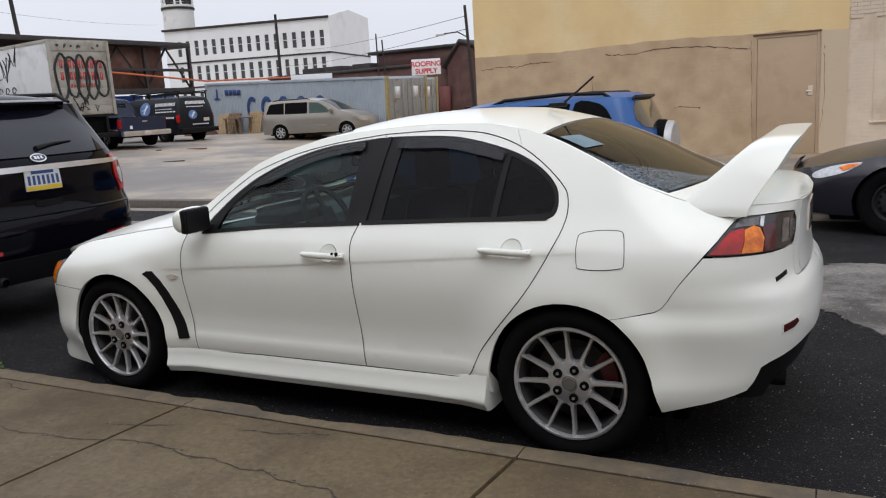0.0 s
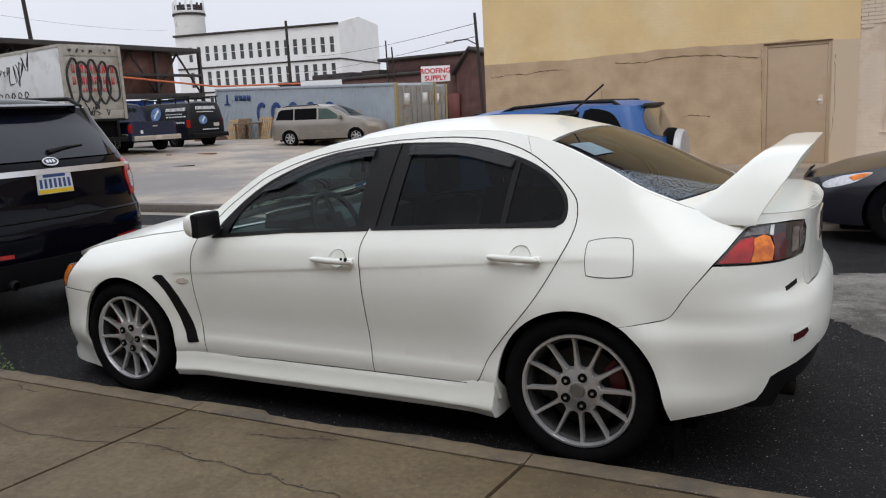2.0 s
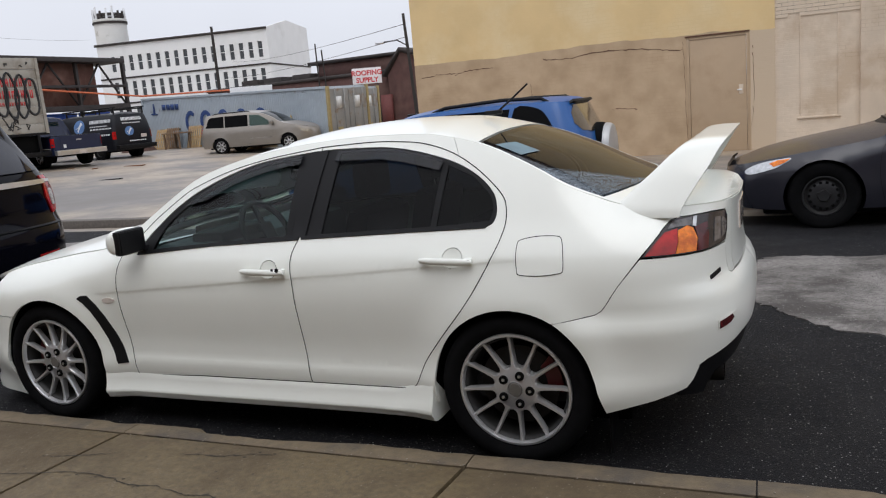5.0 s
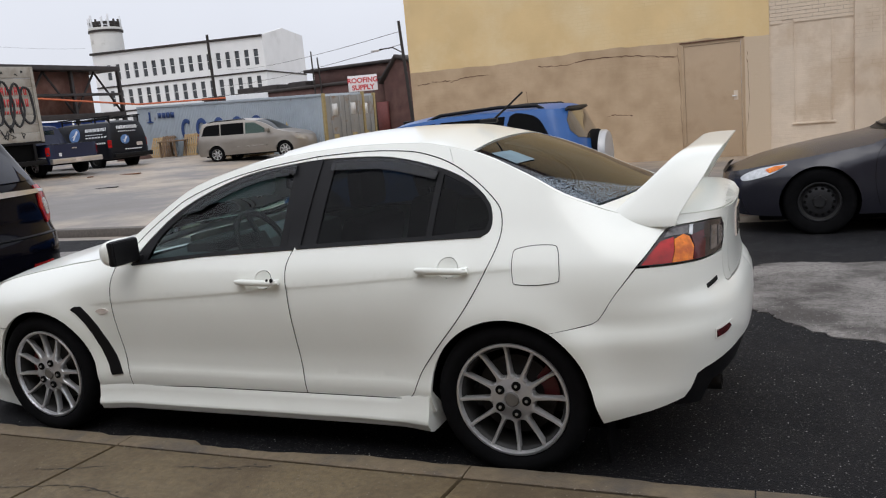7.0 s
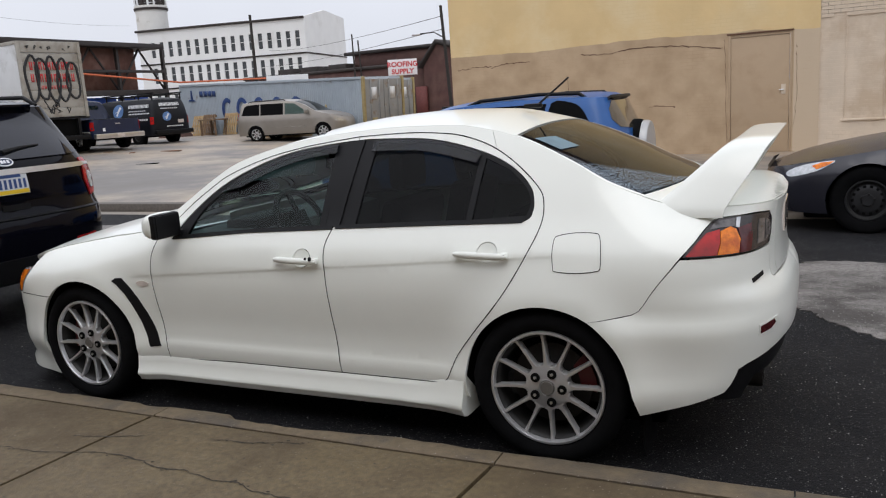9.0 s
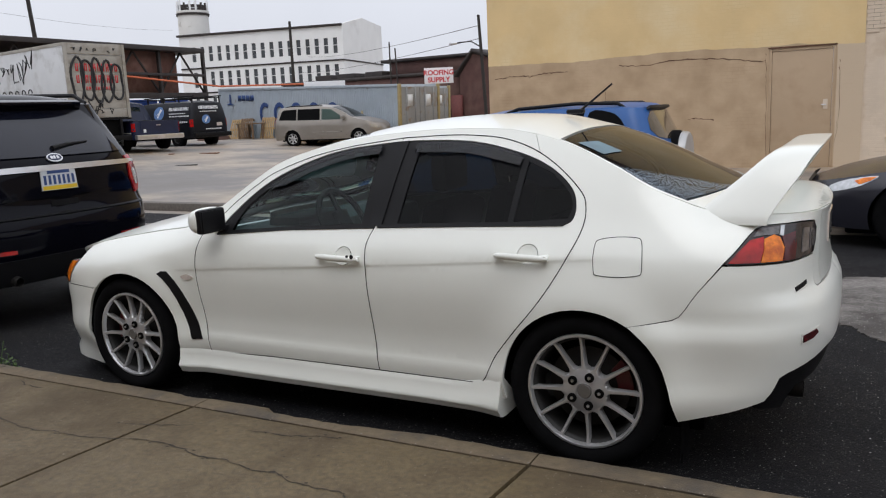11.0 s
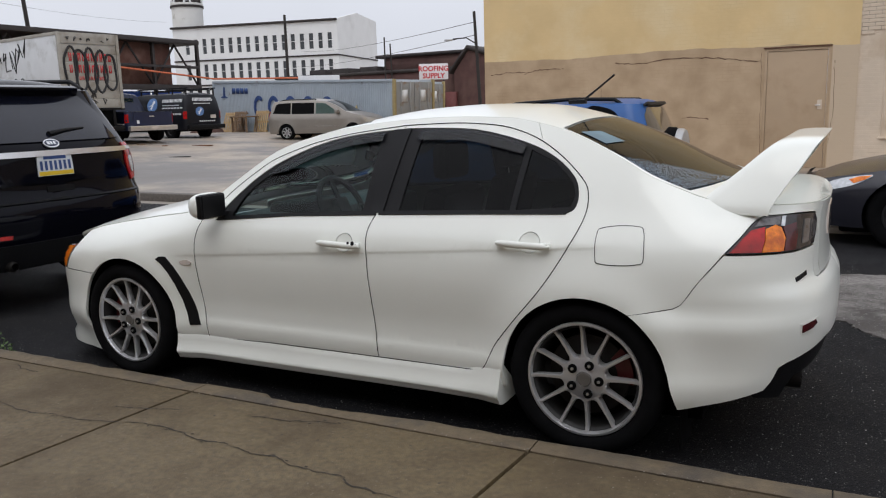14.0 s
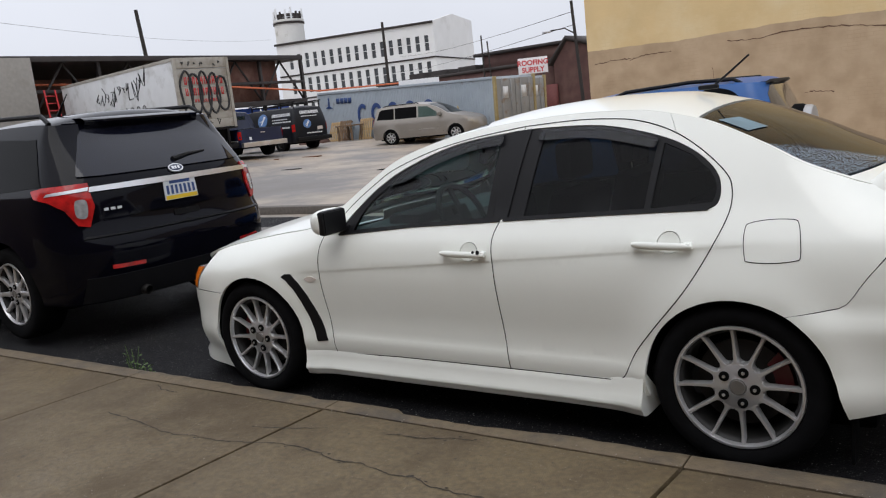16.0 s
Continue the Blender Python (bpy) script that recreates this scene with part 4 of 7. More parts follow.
    glass_f = line([(-1.868, 0.940), (-1.835, 1.015), (-1.77, 1.085), (-1.635, 1.177), (-1.451, 1.255), (-1.263, 1.305), (-1.075, 1.328)]) + [(-1.088, 0.985), (-1.5, 0.965)]
    hole_r = [(-0.995, 0.976)] + line([(-0.955, 1.349), (-0.869, 1.352), (-0.584, 1.340), (-0.332, 1.283), (-0.18, 1.218), (-0.085, 1.140), (-0.058, 1.073), (-0.066, 1.02), (-0.10, 1.0)]) + [(-0.5, 0.992)]
    glass_r = [(-0.895, 0.990)] + line([(-0.855, 1.335), (-0.584, 1.326), (-0.40, 1.29)]) + [(-0.325, 1.265), (-0.352, 1.008)]
    glass_q = [(-0.325, 1.008), (-0.298, 1.255)] + line([(-0.18, 1.204), (-0.098, 1.132), (-0.073, 1.073), (-0.085, 1.025)])

    arch_f = lambda a0, a1: arc_pts(-2.62, 0.327, 0.360, a0, a1)
    arch_r = lambda a0, a1: arc_pts(0.0, 0.327, 0.350, a0, a1)
    fender = arch_f(133, -20) + [(-2.061, 0.283)] + fgap[1:] + rail_pts(B, -2.045, -3.03) + [(-3.075, 0.742), (-3.20, 0.588)]
    front_door = fgap + gtop[1:] + mgap[::-1] + [(-1.634, 0.297)]
    rear_door = [(-0.995, 0.300)] + mgap[1:] + rgap
    quarter = [(-0.481, 0.303), (-0.353, 0.25)] + arch_r(192, 58) + [(0.30, 0.648), (0.352, 0.659), (0.378, 0.674), (0.463, 0.774), (0.548, 0.870), (0.60, 0.922), (0.639, 0.966), (0.665, 0.991), (0.70, 0.999)] + rail_pts(B, 0.70, -0.29, 20) + rgap[21:][:-1]
    rail_strip = rail_pts(B, -2.045, -0.29, 26) + rgap[:22][::-1] + gtop[::-1][1:]
    fold = [(x, 0.713 + 0.066 * (x + 2.35) + d) for x in np.arange(-2.3, 0.2, 0.025) for d in (-0.008, -0.003, 0.003, 0.008)] + [(x, z) for x in np.arange(-2.1, -0.45, 0.03) for z in (0.37, 0.385, 0.40)]
    E = B.end()
    sE = B.sr + E
    tl = [(0.548, 0.868), (0.60, 0.92), (0.639, 0.964), (0.665, 0.989), (0.70, 0.997), (0.774, 0.998), (0.92, 0.995), (1.02, 0.987), (1.058, 0.962), (1.055, 0.91), (1.029, 0.870), (0.94, 0.864), (0.852, 0.862), (0.681, 0.866)]
    bumper = [(0.398, 0.262), (0.588, 0.302), (0.733, 0.339), (0.750, 0.371), (0.762, 0.428), (0.80, 0.443), (0.931, 0.468), (1.061, 0.491), (sE, 0.50), (sE, 0.735), (1.06, 0.735), (1.036, 0.745), (1.030, 0.864), (0.94, 0.860), (0.852, 0.858), (0.681, 0.862), (0.548, 0.864), (0.463, 0.772), (0.378, 0.672), (0.352, 0.657), (0.30, 0.646)] + arch_r(58, 16) + [(0.350, 0.388), (0.364, 0.345), (0.381, 0.305)]
    Ef = B.end(False)
    s0 = B.sf - Ef
    fbump = [(s0, 0.11), (-2.935, 0.11)] + arch_f(217, 133) + [(-3.20, 0.585), (-3.6, 0.585), (s0, 0.60)]
    light_f = [(-3.075, 0.742), (-3.20, 0.588), (-3.62, 0.588), (-3.66, 0.66), (-3.35, 0.71)]
    cup = lambda hx, hz: [(hx + 0.02 + 0.044 * math.cos(q), hz + 0.006 + 0.04 * math.sin(q)) for q in (2 * math.pi * i / 24 for i in range(24))]
    for lift, near in ((B.skin, True), (B.far, False)):
        st = 0.034 if near else 0.07
        part("front_wing", sheet(fender, lift, step=st, extra=fold if near else ()), P, car)
        d = part("front_door", sheet(front_door, lift, [hole_f, cup(-1.172, 0.836)], step=st, extra=fold if near else ()), P, car)
        e = part("rear_door", sheet(rear_door, lift, [hole_r, cup(-0.255, 0.876)], step=st, extra=fold if near else ()), P, car)
        part("rear_quarter_panel", sheet(quarter, lift, step=st, extra=fold if near else (), gap=0.0008), P, car)
        part("roof_rail", sheet(rail_strip, lift, step=0.03, gap=0.001), P, car)
        for sm in (fgap, mgap, [(-2.28, 0.262), (-2.061, 0.285), (-1.634, 0.299), (-0.995, 0.302), (-0.481, 0.305)], [(0.188, 0.625), (0.30, 0.647), (0.352, 0.658), (0.378, 0.673), (0.463, 0.773), (0.548, 0.868)], gtop + rgap, [(-3.20, 0.586), (-2.89, 0.586)], [(0.70, 0.999), (0.705, 1.033)]):
            seam(lift, sm, "panel_gap", car, w=0.0008 if sm[0][0] > 0.1 else 0.002)
        part("door_pillar_trim", sheet([(-1.05, 0.975), (-0.975, 0.977), (-0.925, 1.353), (-1.02, 1.347)], lift, step=0.06, gap=0, off=0.003, edge=0.003), BLACK_PLASTIC, d)
        part("window_frame", sheet(hole_f, lift, [glass_f], step=st, gap=0.0, off=-0.003), BLACK_PLASTIC, d)
        part("window_frame", sheet(hole_r, lift, [glass_r, glass_q], step=st, gap=0.0, off=-0.003), BLACK_PLASTIC, e)
        part("window_pane", sheet(glass_f, lift, step=0.08, edge=0, gap=-0.002, off=-0.008), GLASS_CLEAR, d)
        part("window_pane", sheet(glass_r, lift, step=0.08, edge=0, gap=-0.002, off=-0.008), GLASS_TINT, e)
        part("quarter_pane", sheet(glass_q, lift, step=0.08, edge=0, gap=-0.002, off=-0.008), GLASS_TINT, e)
        part("front_bumper", sheet(fbump, lift, step=0.045), P, car)
        part("rear_bumper", sheet(bumper, lift, step=0.028 if near else 0.05, gap=0.0008), P, car)
        lamp = part("tail_light", sheet(tl, lift, step=0.03, gap=0.003, off=0.003), SMOKE_LENS, car, "red, amber and smoked tail light")
        part("red_lens", sheet([(0.568, 0.873), (0.612, 0.918), (0.645, 0.948), (0.700, 0.957), (0.704, 0.91), (0.692, 0.871)], lift, step=0.03, gap=0, off=0.007, edge=0.004), RED_LENS, lamp)
        part("amber_lens", sheet([(0.696, 0.871), (0.707, 0.91), (0.704, 0.950), (0.745, 0.962), (0.775, 0.952), (0.802, 0.915), (0.795, 0.869)], lift, step=0.03, gap=0, off=0.0075, edge=0.004), AMBER_LENS, lamp)
        part("red_lens", sheet([(0.800, 0.869), (0.806, 0.915), (0.785, 0.955), (0.86, 0.965), (0.875, 0.92), (0.868, 0.868)], lift, step=0.03, gap=0, off=0.0065, edge=0.004), DARK_RED_LENS, lamp)
        part("grey_reflector", sheet([(0.655, 0.958), (0.675, 0.984), (0.765, 0.990), (0.768, 0.962), (0.70, 0.962)], lift, step=0.03, gap=0, off=0.007, edge=0.004), DIM_LENS, lamp)
        part("clear_divider", sheet([(0.772, 0.958), (0.770, 0.991), (0.790, 0.991), (0.792, 0.955)], lift, step=0.03, gap=0, off=0.008, edge=0.004), CLEAR_LENS, lamp)
        part("clear_lens", sheet([(0.915, 0.885), (0.918, 0.972), (0.965, 0.970), (0.965, 0.888)], lift, step=0.03, gap=0, off=0.007, edge=0.004), DIM_LENS, lamp)
        part("clear_lens", sheet([(0.985, 0.892), (0.985, 0.965), (1.03, 0.955), (1.035, 0.905)], lift, step=0.03, gap=0, off=0.007, edge=0.004), DIM_LENS, lamp)
        hl = part("headlight", sheet(light_f, lift, step=0.03, gap=0.003, off=0.003), CLEAR_LENS, car)
        part("amber_marker", sheet([(-3.095, 0.728), (-3.20, 0.60), (-3.30, 0.60), (-3.24, 0.715)], lift, step=0.03, gap=0, off=0.006, edge=0.004), AMBER_LENS, hl)
        vent = [(-2.37, 0.697), (-2.345, 0.712), (-2.305, 0.713), (-2.255, 0.665), (-2.209, 0.602), (-2.17, 0.53), (-2.135, 0.450), (-2.106, 0.352), (-2.172, 0.346), (-2.19, 0.415), (-2.212, 0.482), (-2.25, 0.566), (-2.29, 0.628), (-2.335, 0.675)]
        part("wing_vent", sheet(vent, lift, step=0.03, gap=0, off=0.004), BLACK_PLASTIC, car, "black slanted air vent")
        part("side_marker", sheet(rounded([(-2.207, 0.688), (-2.165, 0.703), (-2.12, 0.69), (-2.165, 0.674)]), lift, step=0.03, gap=0, off=0.005), PALE_LENS, car, "pale side turn lamp")
        pocket = part("reflector_pocket", sheet([(0.845, 0.550), (0.845, 0.590), (0.965, 0.602), (1.000, 0.566), (0.93, 0.556)], lift, step=0.03, gap=0, off=0.0025, edge=0.002), P, car)
        part("reflector", sheet([(0.853, 0.555), (0.853, 0.584), (0.94, 0.594), (0.955, 0.578), (0.92, 0.562)], lift, step=0.03, gap=0, off=0.004), DARK_RED_LENS, pocket, "dark red bumper reflector")
        for k in range(7):
            c, z = 0.872 + 0.0125 * k, 0.744 + 0.0024 * k
            part("name_badge", sheet([(c, z), (c + 0.0095, z + 0.002), (c + 0.0095, z + 0.018), (c, z + 0.016)], lift, step=0.05, gap=0, off=0.004, edge=0.004), BLACK_PLASTIC, car)
        for owner, hx, hz in ((d, -1.172, 0.836), (e, -0.255, 0.876)):
            part("handle_recess", sheet(cup(hx, hz), lambda a, b, o, l=lift, cx=hx + 0.02, cz=hz + 0.006: l(a, b, o - 0.007 * max(0.0, 1 - ((a - cx) / 0.044) ** 2 - ((b - cz) / 0.04) ** 2)), step=0.012, gap=0, edge=0), P, owner)
            p, sg = lift(hx, hz, 0.0), -1 if near else 1
            bm = bmesh.new()
            rings = []
            for k in range(13):
                f = -1 + 2 * k / 12
                hh = 0.0145 * (1 - 0.45 * abs(f) ** 6)
                yo = 0.040 - 0.012 * abs(f) ** 3
                rings.append([bm.verts.new((p.x + 0.118 * f, p.y + sg * (yo + dy), p.z - 0.004 * f + hh * dz)) for dy, dz in ((-0.012, -0.9), (-0.003, -1.0), (0.004, -0.6), (0.006, 0.0), (0.004, 0.6), (-0.003, 1.0), (-0.012, 0.9))])
            for r0, r1 in zip(rings, rings[1:]):
                for k in range(7):
                    bm.faces.new((r0[k], r0[(k + 1) % 7], r1[(k + 1) % 7], r1[k]))
            bm.faces.new(rings[0])
            bm.faces.new(rings[-1][::-1])
            bmesh.ops.recalc_face_normals(bm, faces=bm.faces)
            part("door_handle", bm, P, owner)
            for q in (-0.098, 0.096):
                part("handle_post", box(bmesh.new(), p.x + q - 0.016, min(p.y + sg * 0.034, p.y - sg * 0.01), p.z - 0.009, p.x + q + 0.016, max(p.y + sg * 0.034, p.y - sg * 0.01), p.z + 0.009, 0.004), P, owner)
            if owner is d:
                part("keyhole", sheet([(hx + 0.092 + 0.008 * math.cos(q), hz + 0.009 * math.sin(q)) for q in (math.pi * i / 6 for i in range(12))], lift, step=0.05, gap=0, off=0.0415, edge=0.006), BLACK_PLASTIC, owner)
                part("keyhole", sheet([(hx + 0.068 + 0.006 * math.cos(q), hz + 0.007 * math.sin(q)) for q in (math.pi * i / 6 for i in range(12))], lift, step=0.05, gap=0, off=0.0415, edge=0.006), BLACK_PLASTIC, owner)
        # smoked rain visors over the windows
        vis_f = line([(-1.70, 1.135), (-1.60, 1.197), (-1.451, 1.264), (-1.263, 1.313), (-1.06, 1.337)]) + line([(-1.06, 1.295), (-1.25, 1.270), (-1.43, 1.220), (-1.58, 1.155)])
        vis_r = line([(-0.865, 1.343), (-0.60, 1.335), (-0.42, 1.300), (-0.32, 1.268)]) + line([(-0.335, 1.232), (-0.45, 1.258), (-0.62, 1.290), (-0.875, 1.297)])
        part("rain_visor", sheet(vis_f, lift, step=0.04, gap=0, off=0.010, edge=0.008), GLASS_VISOR, d)
        part("rain_visor", sheet(vis_r, lift, step=0.04, gap=0, off=0.010, edge=0.008), GLASS_VISOR, e)
        part("belt_moulding", sheet([(-1.955, 0.914), (-1.5, 0.948), (-1.008, 0.966), (-1.008, 0.98), (-1.5, 0.962), (-1.94, 0.93)], lift, step=0.06, gap=0, off=0.006, edge=0.008), BLACK_PLASTIC, d)
        part("belt_moulding", sheet([(-0.993, 0.968), (-0.5, 0.984), (-0.10, 0.995), (-0.085, 1.01), (-0.5, 0.998), (-0.993, 0.982)], lift, step=0.06, gap=0, off=0.006, edge=0.008), BLACK_PLASTIC, e)
        # side skirt with a shelf
        bm = bmesh.new()
        n, rows = 40, []
        prof = [(0.306, -0.016), (0.297, -0.004), (0.288, 0.003), (0.268, 0.012), (0.246, 0.030), (0.232, 0.048), (0.224, 0.055), (0.212, 0.057), (0.190, 0.050), (0.178, 0.050), (0.169, 0.046), (0.160, 0.030), (0.156, 0.0), (0.156, -0.10)]
        for i in range(n + 1):
            x = -2.262 + (2.262 - 0.362) * i / n
            up = 0.05 * smooth(-0.60, -0.38, x)
            fl = 1 + 0.15 * smooth(-0.75, -0.42, x)
            rows.append([bm.verts.new(lift(x + 0.04 * (0.30 - zz) * (1 if x > -1 else -1), zz + (up if k < 2 else up * 0.45 * (zz - 0.14) / 0.16) + (0.004 if k < 2 else 0.010) * smooth(-2.3, -0.4, x), oo * fl)) for k, (zz, oo) in enumerate(prof)])
        for r0, r1 in zip(rows, rows[1:]):
            for k in range(len(prof) - 1):
                bm.faces.new((r0[k], r0[k + 1], r1[k + 1], r1[k]))
        bm.faces.new(rows[0])
        bm.faces.new(rows[-1][::-1])
        part("side_skirt", bm, P, car)
    fuel = rounded([(0.050, 0.83), (0.062, 0.817), (0.14, 0.813), (0.220, 0.822), (0.235, 0.838), (0.232, 0.90), (0.224, 0.945), (0.205, 0.957), (0.13, 0.958), (0.06, 0.947), (0.046, 0.93), (0.044, 0.88)], 3)
    part("fuel_cap_seam", sheet(shrink(fuel, -0.003), B.skin, [fuel], step=0.03, gap=0, off=0.0012, edge=0), DARK_GAP, car)
    part("fuel_flap", sheet(fuel, B.skin, step=0.03, gap=0, off=0.0018, edge=0.003), P, car)

    # top: bonnet, windscreen, roof, rear window, boot lid
    part("bonnet", sheet(B.top_outline((-3.30, -3.46), (-2.10, -2.36), w=0.985), B.top, step=0.06), P, car)
    part("cowl", sheet(B.top_outline((-2.08, -2.35), (-1.99, -2.22), w=0.96), B.top, step=0.08, off=-0.01), BLACK_PLASTIC, car)
    part("windscreen", sheet(B.top_outline((-1.97, -2.20), (-1.19, -1.33), w=0.90), B.top, step=0.08, off=-0.004), GLASS_CLEAR, car)
    for sgn in (-1, 1):
        part("front_pillar", sheet([(-2.09, sgn * 1.0), (-1.15, sgn * 1.0), (-1.15, sgn * 0.9), (-2.02, sgn * 0.9)], B.top, step=0.05, gap=0), P, car)
        part("rear_pillar", sheet([(-0.24, sgn * 1.0), (0.43, sgn * 1.0), (0.37, sgn * 0.975), (-0.19, sgn * 0.975)], B.top, step=0.04, gap=0), P, car)
    roof = part("roof", sheet(B.top_outline((-1.17, -1.32), (-0.178, -0.165), w=1.0), B.top, step=0.05, gap=0.001), P, car)
    rw = part("rear_window", sheet(B.top_outline((-0.168, -0.155), (0.356, 0.478), w=0.972), B.top, step=0.04, off=-0.002), GLASS_REAR, car)
    part("defroster_band", sheet(B.top_outline((-0.160, -0.148), (-0.138, -0.125), w=0.95), B.top, step=0.05, gap=0, off=-0.006, edge=0), BLACK_PLASTIC, rw)
    part("sticker", sheet([(-0.107, -0.915), (-0.061, -0.673), (0.049, -0.648), (0.01, -0.90)], B.top, step=0.05, gap=0, off=0.0015, edge=0), SCREEN_BLUE, rw, "pale blue rectangular sticker")
    part("boot_lid", sheet(B.top_outline((0.364, 0.486), (0.856, 0.856), w=1.0), B.top, step=0.03, gap=0.001), P, car)
    part("boot_face", sheet([(-E + 0.86, 0.74), (-E + 0.86, 1.022)] + [(E - 0.86, 1.022), (E - 0.86, 0.74)], B.back, step=0.05), P, car)
    for lift in (B.skin, B.far):
        part("boot_corner", sheet([(0.70, 0.999), (0.90, 0.998), (1.02, 0.990), (1.060, 0.963), (1.057, 0.91), (1.031, 0.868), (1.037, 0.746), (1.06, 0.737), (1.11, 0.737), (1.11, 1.022), (0.95, 1.024), (0.70, 1.033)], lift, step=0.04, gap=0.0006), P, car)
    part("number_plate", sheet([(-0.16, 0.86), (0.16, 0.86), (0.16, 0.98), (-0.16, 0.98)], B.back, step=0.1, gap=0, off=0.006), PALE_LENS, car)

    # diffuser, exhausts, mud flap, underside
    part("diffuser", sheet([(-E + 0.46, 0.30), (-E + 0.50, 0.40), (-E + 0.54, 0.45), (-E + 0.76, 0.53), (E - 0.76, 0.53), (E - 0.54, 0.45), (E - 0.50, 0.40), (E - 0.46, 0.30), (E - 0.62, 0.27), (E - 0.66, 0.36), (-E + 0.66, 0.36), (-E + 0.62, 0.27)], lambda u, z, o: B.back(u, z, o - 0.012), step=0.06), BLACK_PLASTIC, car, "black plastic rear diffuser")
    for y in (0.42, 1.30):
        part("exhaust_tip", lathe(bmesh.new(), [(0.036, 0.0), (0.042, 0.0), (0.044, 0.02), (0.042, 0.16)], 24), STEEL_DISC, car).matrix_basis = pose(0.79, y, 0.30, 0, 0, 90)
    for y, x in ((0.06, 0.375), (1.66, 0.375)):
        bm = box(bmesh.new(), x, y - 0.02, 0.06, x + 0.012, y + 0.2, 0.30, 0.003)
        part("mud_flap", bm, RUBBER, car)
    bm = box(bmesh.new(), -3.3, 0.16, 0.15, 0.45, 1.56, 0.24, 0.03)
    part("underbody", bm, DARK_GAP, car)
    for ax in (0.0, -2.65):
        for y0, y1 in ((0.05, 0.32), (1.40, 1.67)):
            bm = bmesh.new()
            pts = arc_pts(ax, 0.327, 0.372, -8, 188, 18)
            rows = [[bm.verts.new((a, y, b)) for a, b in pts] for y in (y0 - 0.03, y1)]
            for i in range(18):
                bm.faces.new((rows[0][i], rows[0][i + 1], rows[1][i + 1], rows[1][i]))
            wy = y1 if y0 < 0.5 else y0 - 0.03
            bm.faces.new([bm.verts.new((a, wy, b)) for a, b in pts])
            part("wheel_arch_liner", bm, DARK_GAP, car)
    for x, cal in ((0.0, 18), (-2.65, 170)):
        wheel(car, x, -0.004, 0.327, 0.327, 0.245, 0.243, 12, -1, caliper=cal)
        wheel(car, x, 1.724, 0.327, 0.327, 0.245, 0.243, 12, 1, caliper=180 - cal)

    # rear wing: one arch, from foot over the blade to the other foot
    half = [(0.692, 1.000, 0.385, 0.664, 0.030), (0.684, 1.030, 0.394, 0.672, 0.030), (0.646, 1.105, 0.478, 0.718, 0.028), (0.610, 1.172, 0.556, 0.764, 0.026), (0.566, 1.232, 0.622, 0.800, 0.024), (0.522, 1.263, 0.660, 0.824, 0.022), (0.465, 1.274, 0.680, 0.834, 0.020), (0.30, 1.276, 0.684, 0.836, 0.019), (0.15, 1.277, 0.684, 0.836, 0.018), (0.0, 1.277, 0.684, 0.836, 0.018)]
    path = line([Vector((-p[0], *p[1:])) for p in half] + [Vector(p) for p in half[-2::-1]], 3)
    bm = bmesh.new()
    rings = []
    for i, (dy, z, x0, x1, t) in enumerate(path):
        p, q = path[max(i - 1, 0)], path[min(i + 1, len(path) - 1)]
        d = Vector((q[0] - p[0], q[1] - p[1])).normalized()
        ny, nz = -d.y, d.x
        ring = []
        for f, k in ((0.0, 0.0), (0.05, 0.45), (0.2, 0.8), (0.5, 1.0), (0.8, 0.75), (1.0, 0.42), (1.0, -0.05), (0.8, -0.35), (0.5, -0.6), (0.2, -0.6), (0.05, -0.4)):
            lift_end = 0.010 * f**3
            ring.append(bm.verts.new((x0 + (x1 - x0) * f, 0.86 + dy + ny * (t * k + lift_end) * 0.6, z + nz * (t * k + lift_end) * 0.6)))
        rings.append(ring)
    n = len(rings[0])
    for r0, r1 in zip(rings, rings[1:]):
        for i in range(n):
            bm.faces.new((r0[i], r0[(i + 1) % n], r1[(i + 1) % n], r1[i]))
    bm.faces.new(rings[0][::-1])
    bm.faces.new(rings[-1])
    bmesh.ops.recalc_face_normals(bm, faces=bm.faces)
    part("rear_wing", bm, P, car, "tall white rear wing")

    # door mirrors
    for sgn in (1, -1):
        f = lambda y: 0.86 - sgn * (0.86 - y)
        bm = bmesh.new()
        bmesh.ops.create_uvsphere(bm, u_segments=20, v_segments=12, radius=1)
        for v in bm.verts:
            c = v.co
            c.x = 0.085 * (c.x if c.x < 0 else c.x * 0.25) - 0.01 * c.y
            v.co = Vector((-1.925 + c.x, f(-0.055 - 0.098 * (abs(c.y) ** 0.7) * (1 if c.y < 0 else -1) * -1), 1.0 + 0.068 * (abs(c.z) ** 0.7) * (1 if c.z > 0 else -1)))
        m = part("door_mirror", bm, P, car)
        bm = box(bmesh.new(), -1.935, min(f(-0.145), f(0.035)), 0.938, -1.895, max(f(-0.145), f(0.035)), 1.062, 0.02)
        part("mirror_shell", bm, BLACK_PLASTIC, m)
        bm = box(bmesh.new(), -1.898, min(f(-0.132), f(0.022)), 0.948, -1.892, max(f(-0.132), f(0.022)), 1.052, 0.002)
        # black colour in place of the dark reflection in the mirror
        part("mirror_glass", bm, BLACK_PLASTIC, m)
        bm = box(bmesh.new(), -1.96, min(f(0.02), f(0.10)), 0.925, -1.90, max(f(0.02), f(0.10)), 0.965, 0.012)
        part("mirror_foot", bm, BLACK_PLASTIC, m)

    # aerial on the roof
    ae = part("aerial_base", box(bmesh.new(), -0.345, 0.84, 1.440, -0.255, 0.88, 1.462, 0.009), BLACK_PLASTIC, roof)
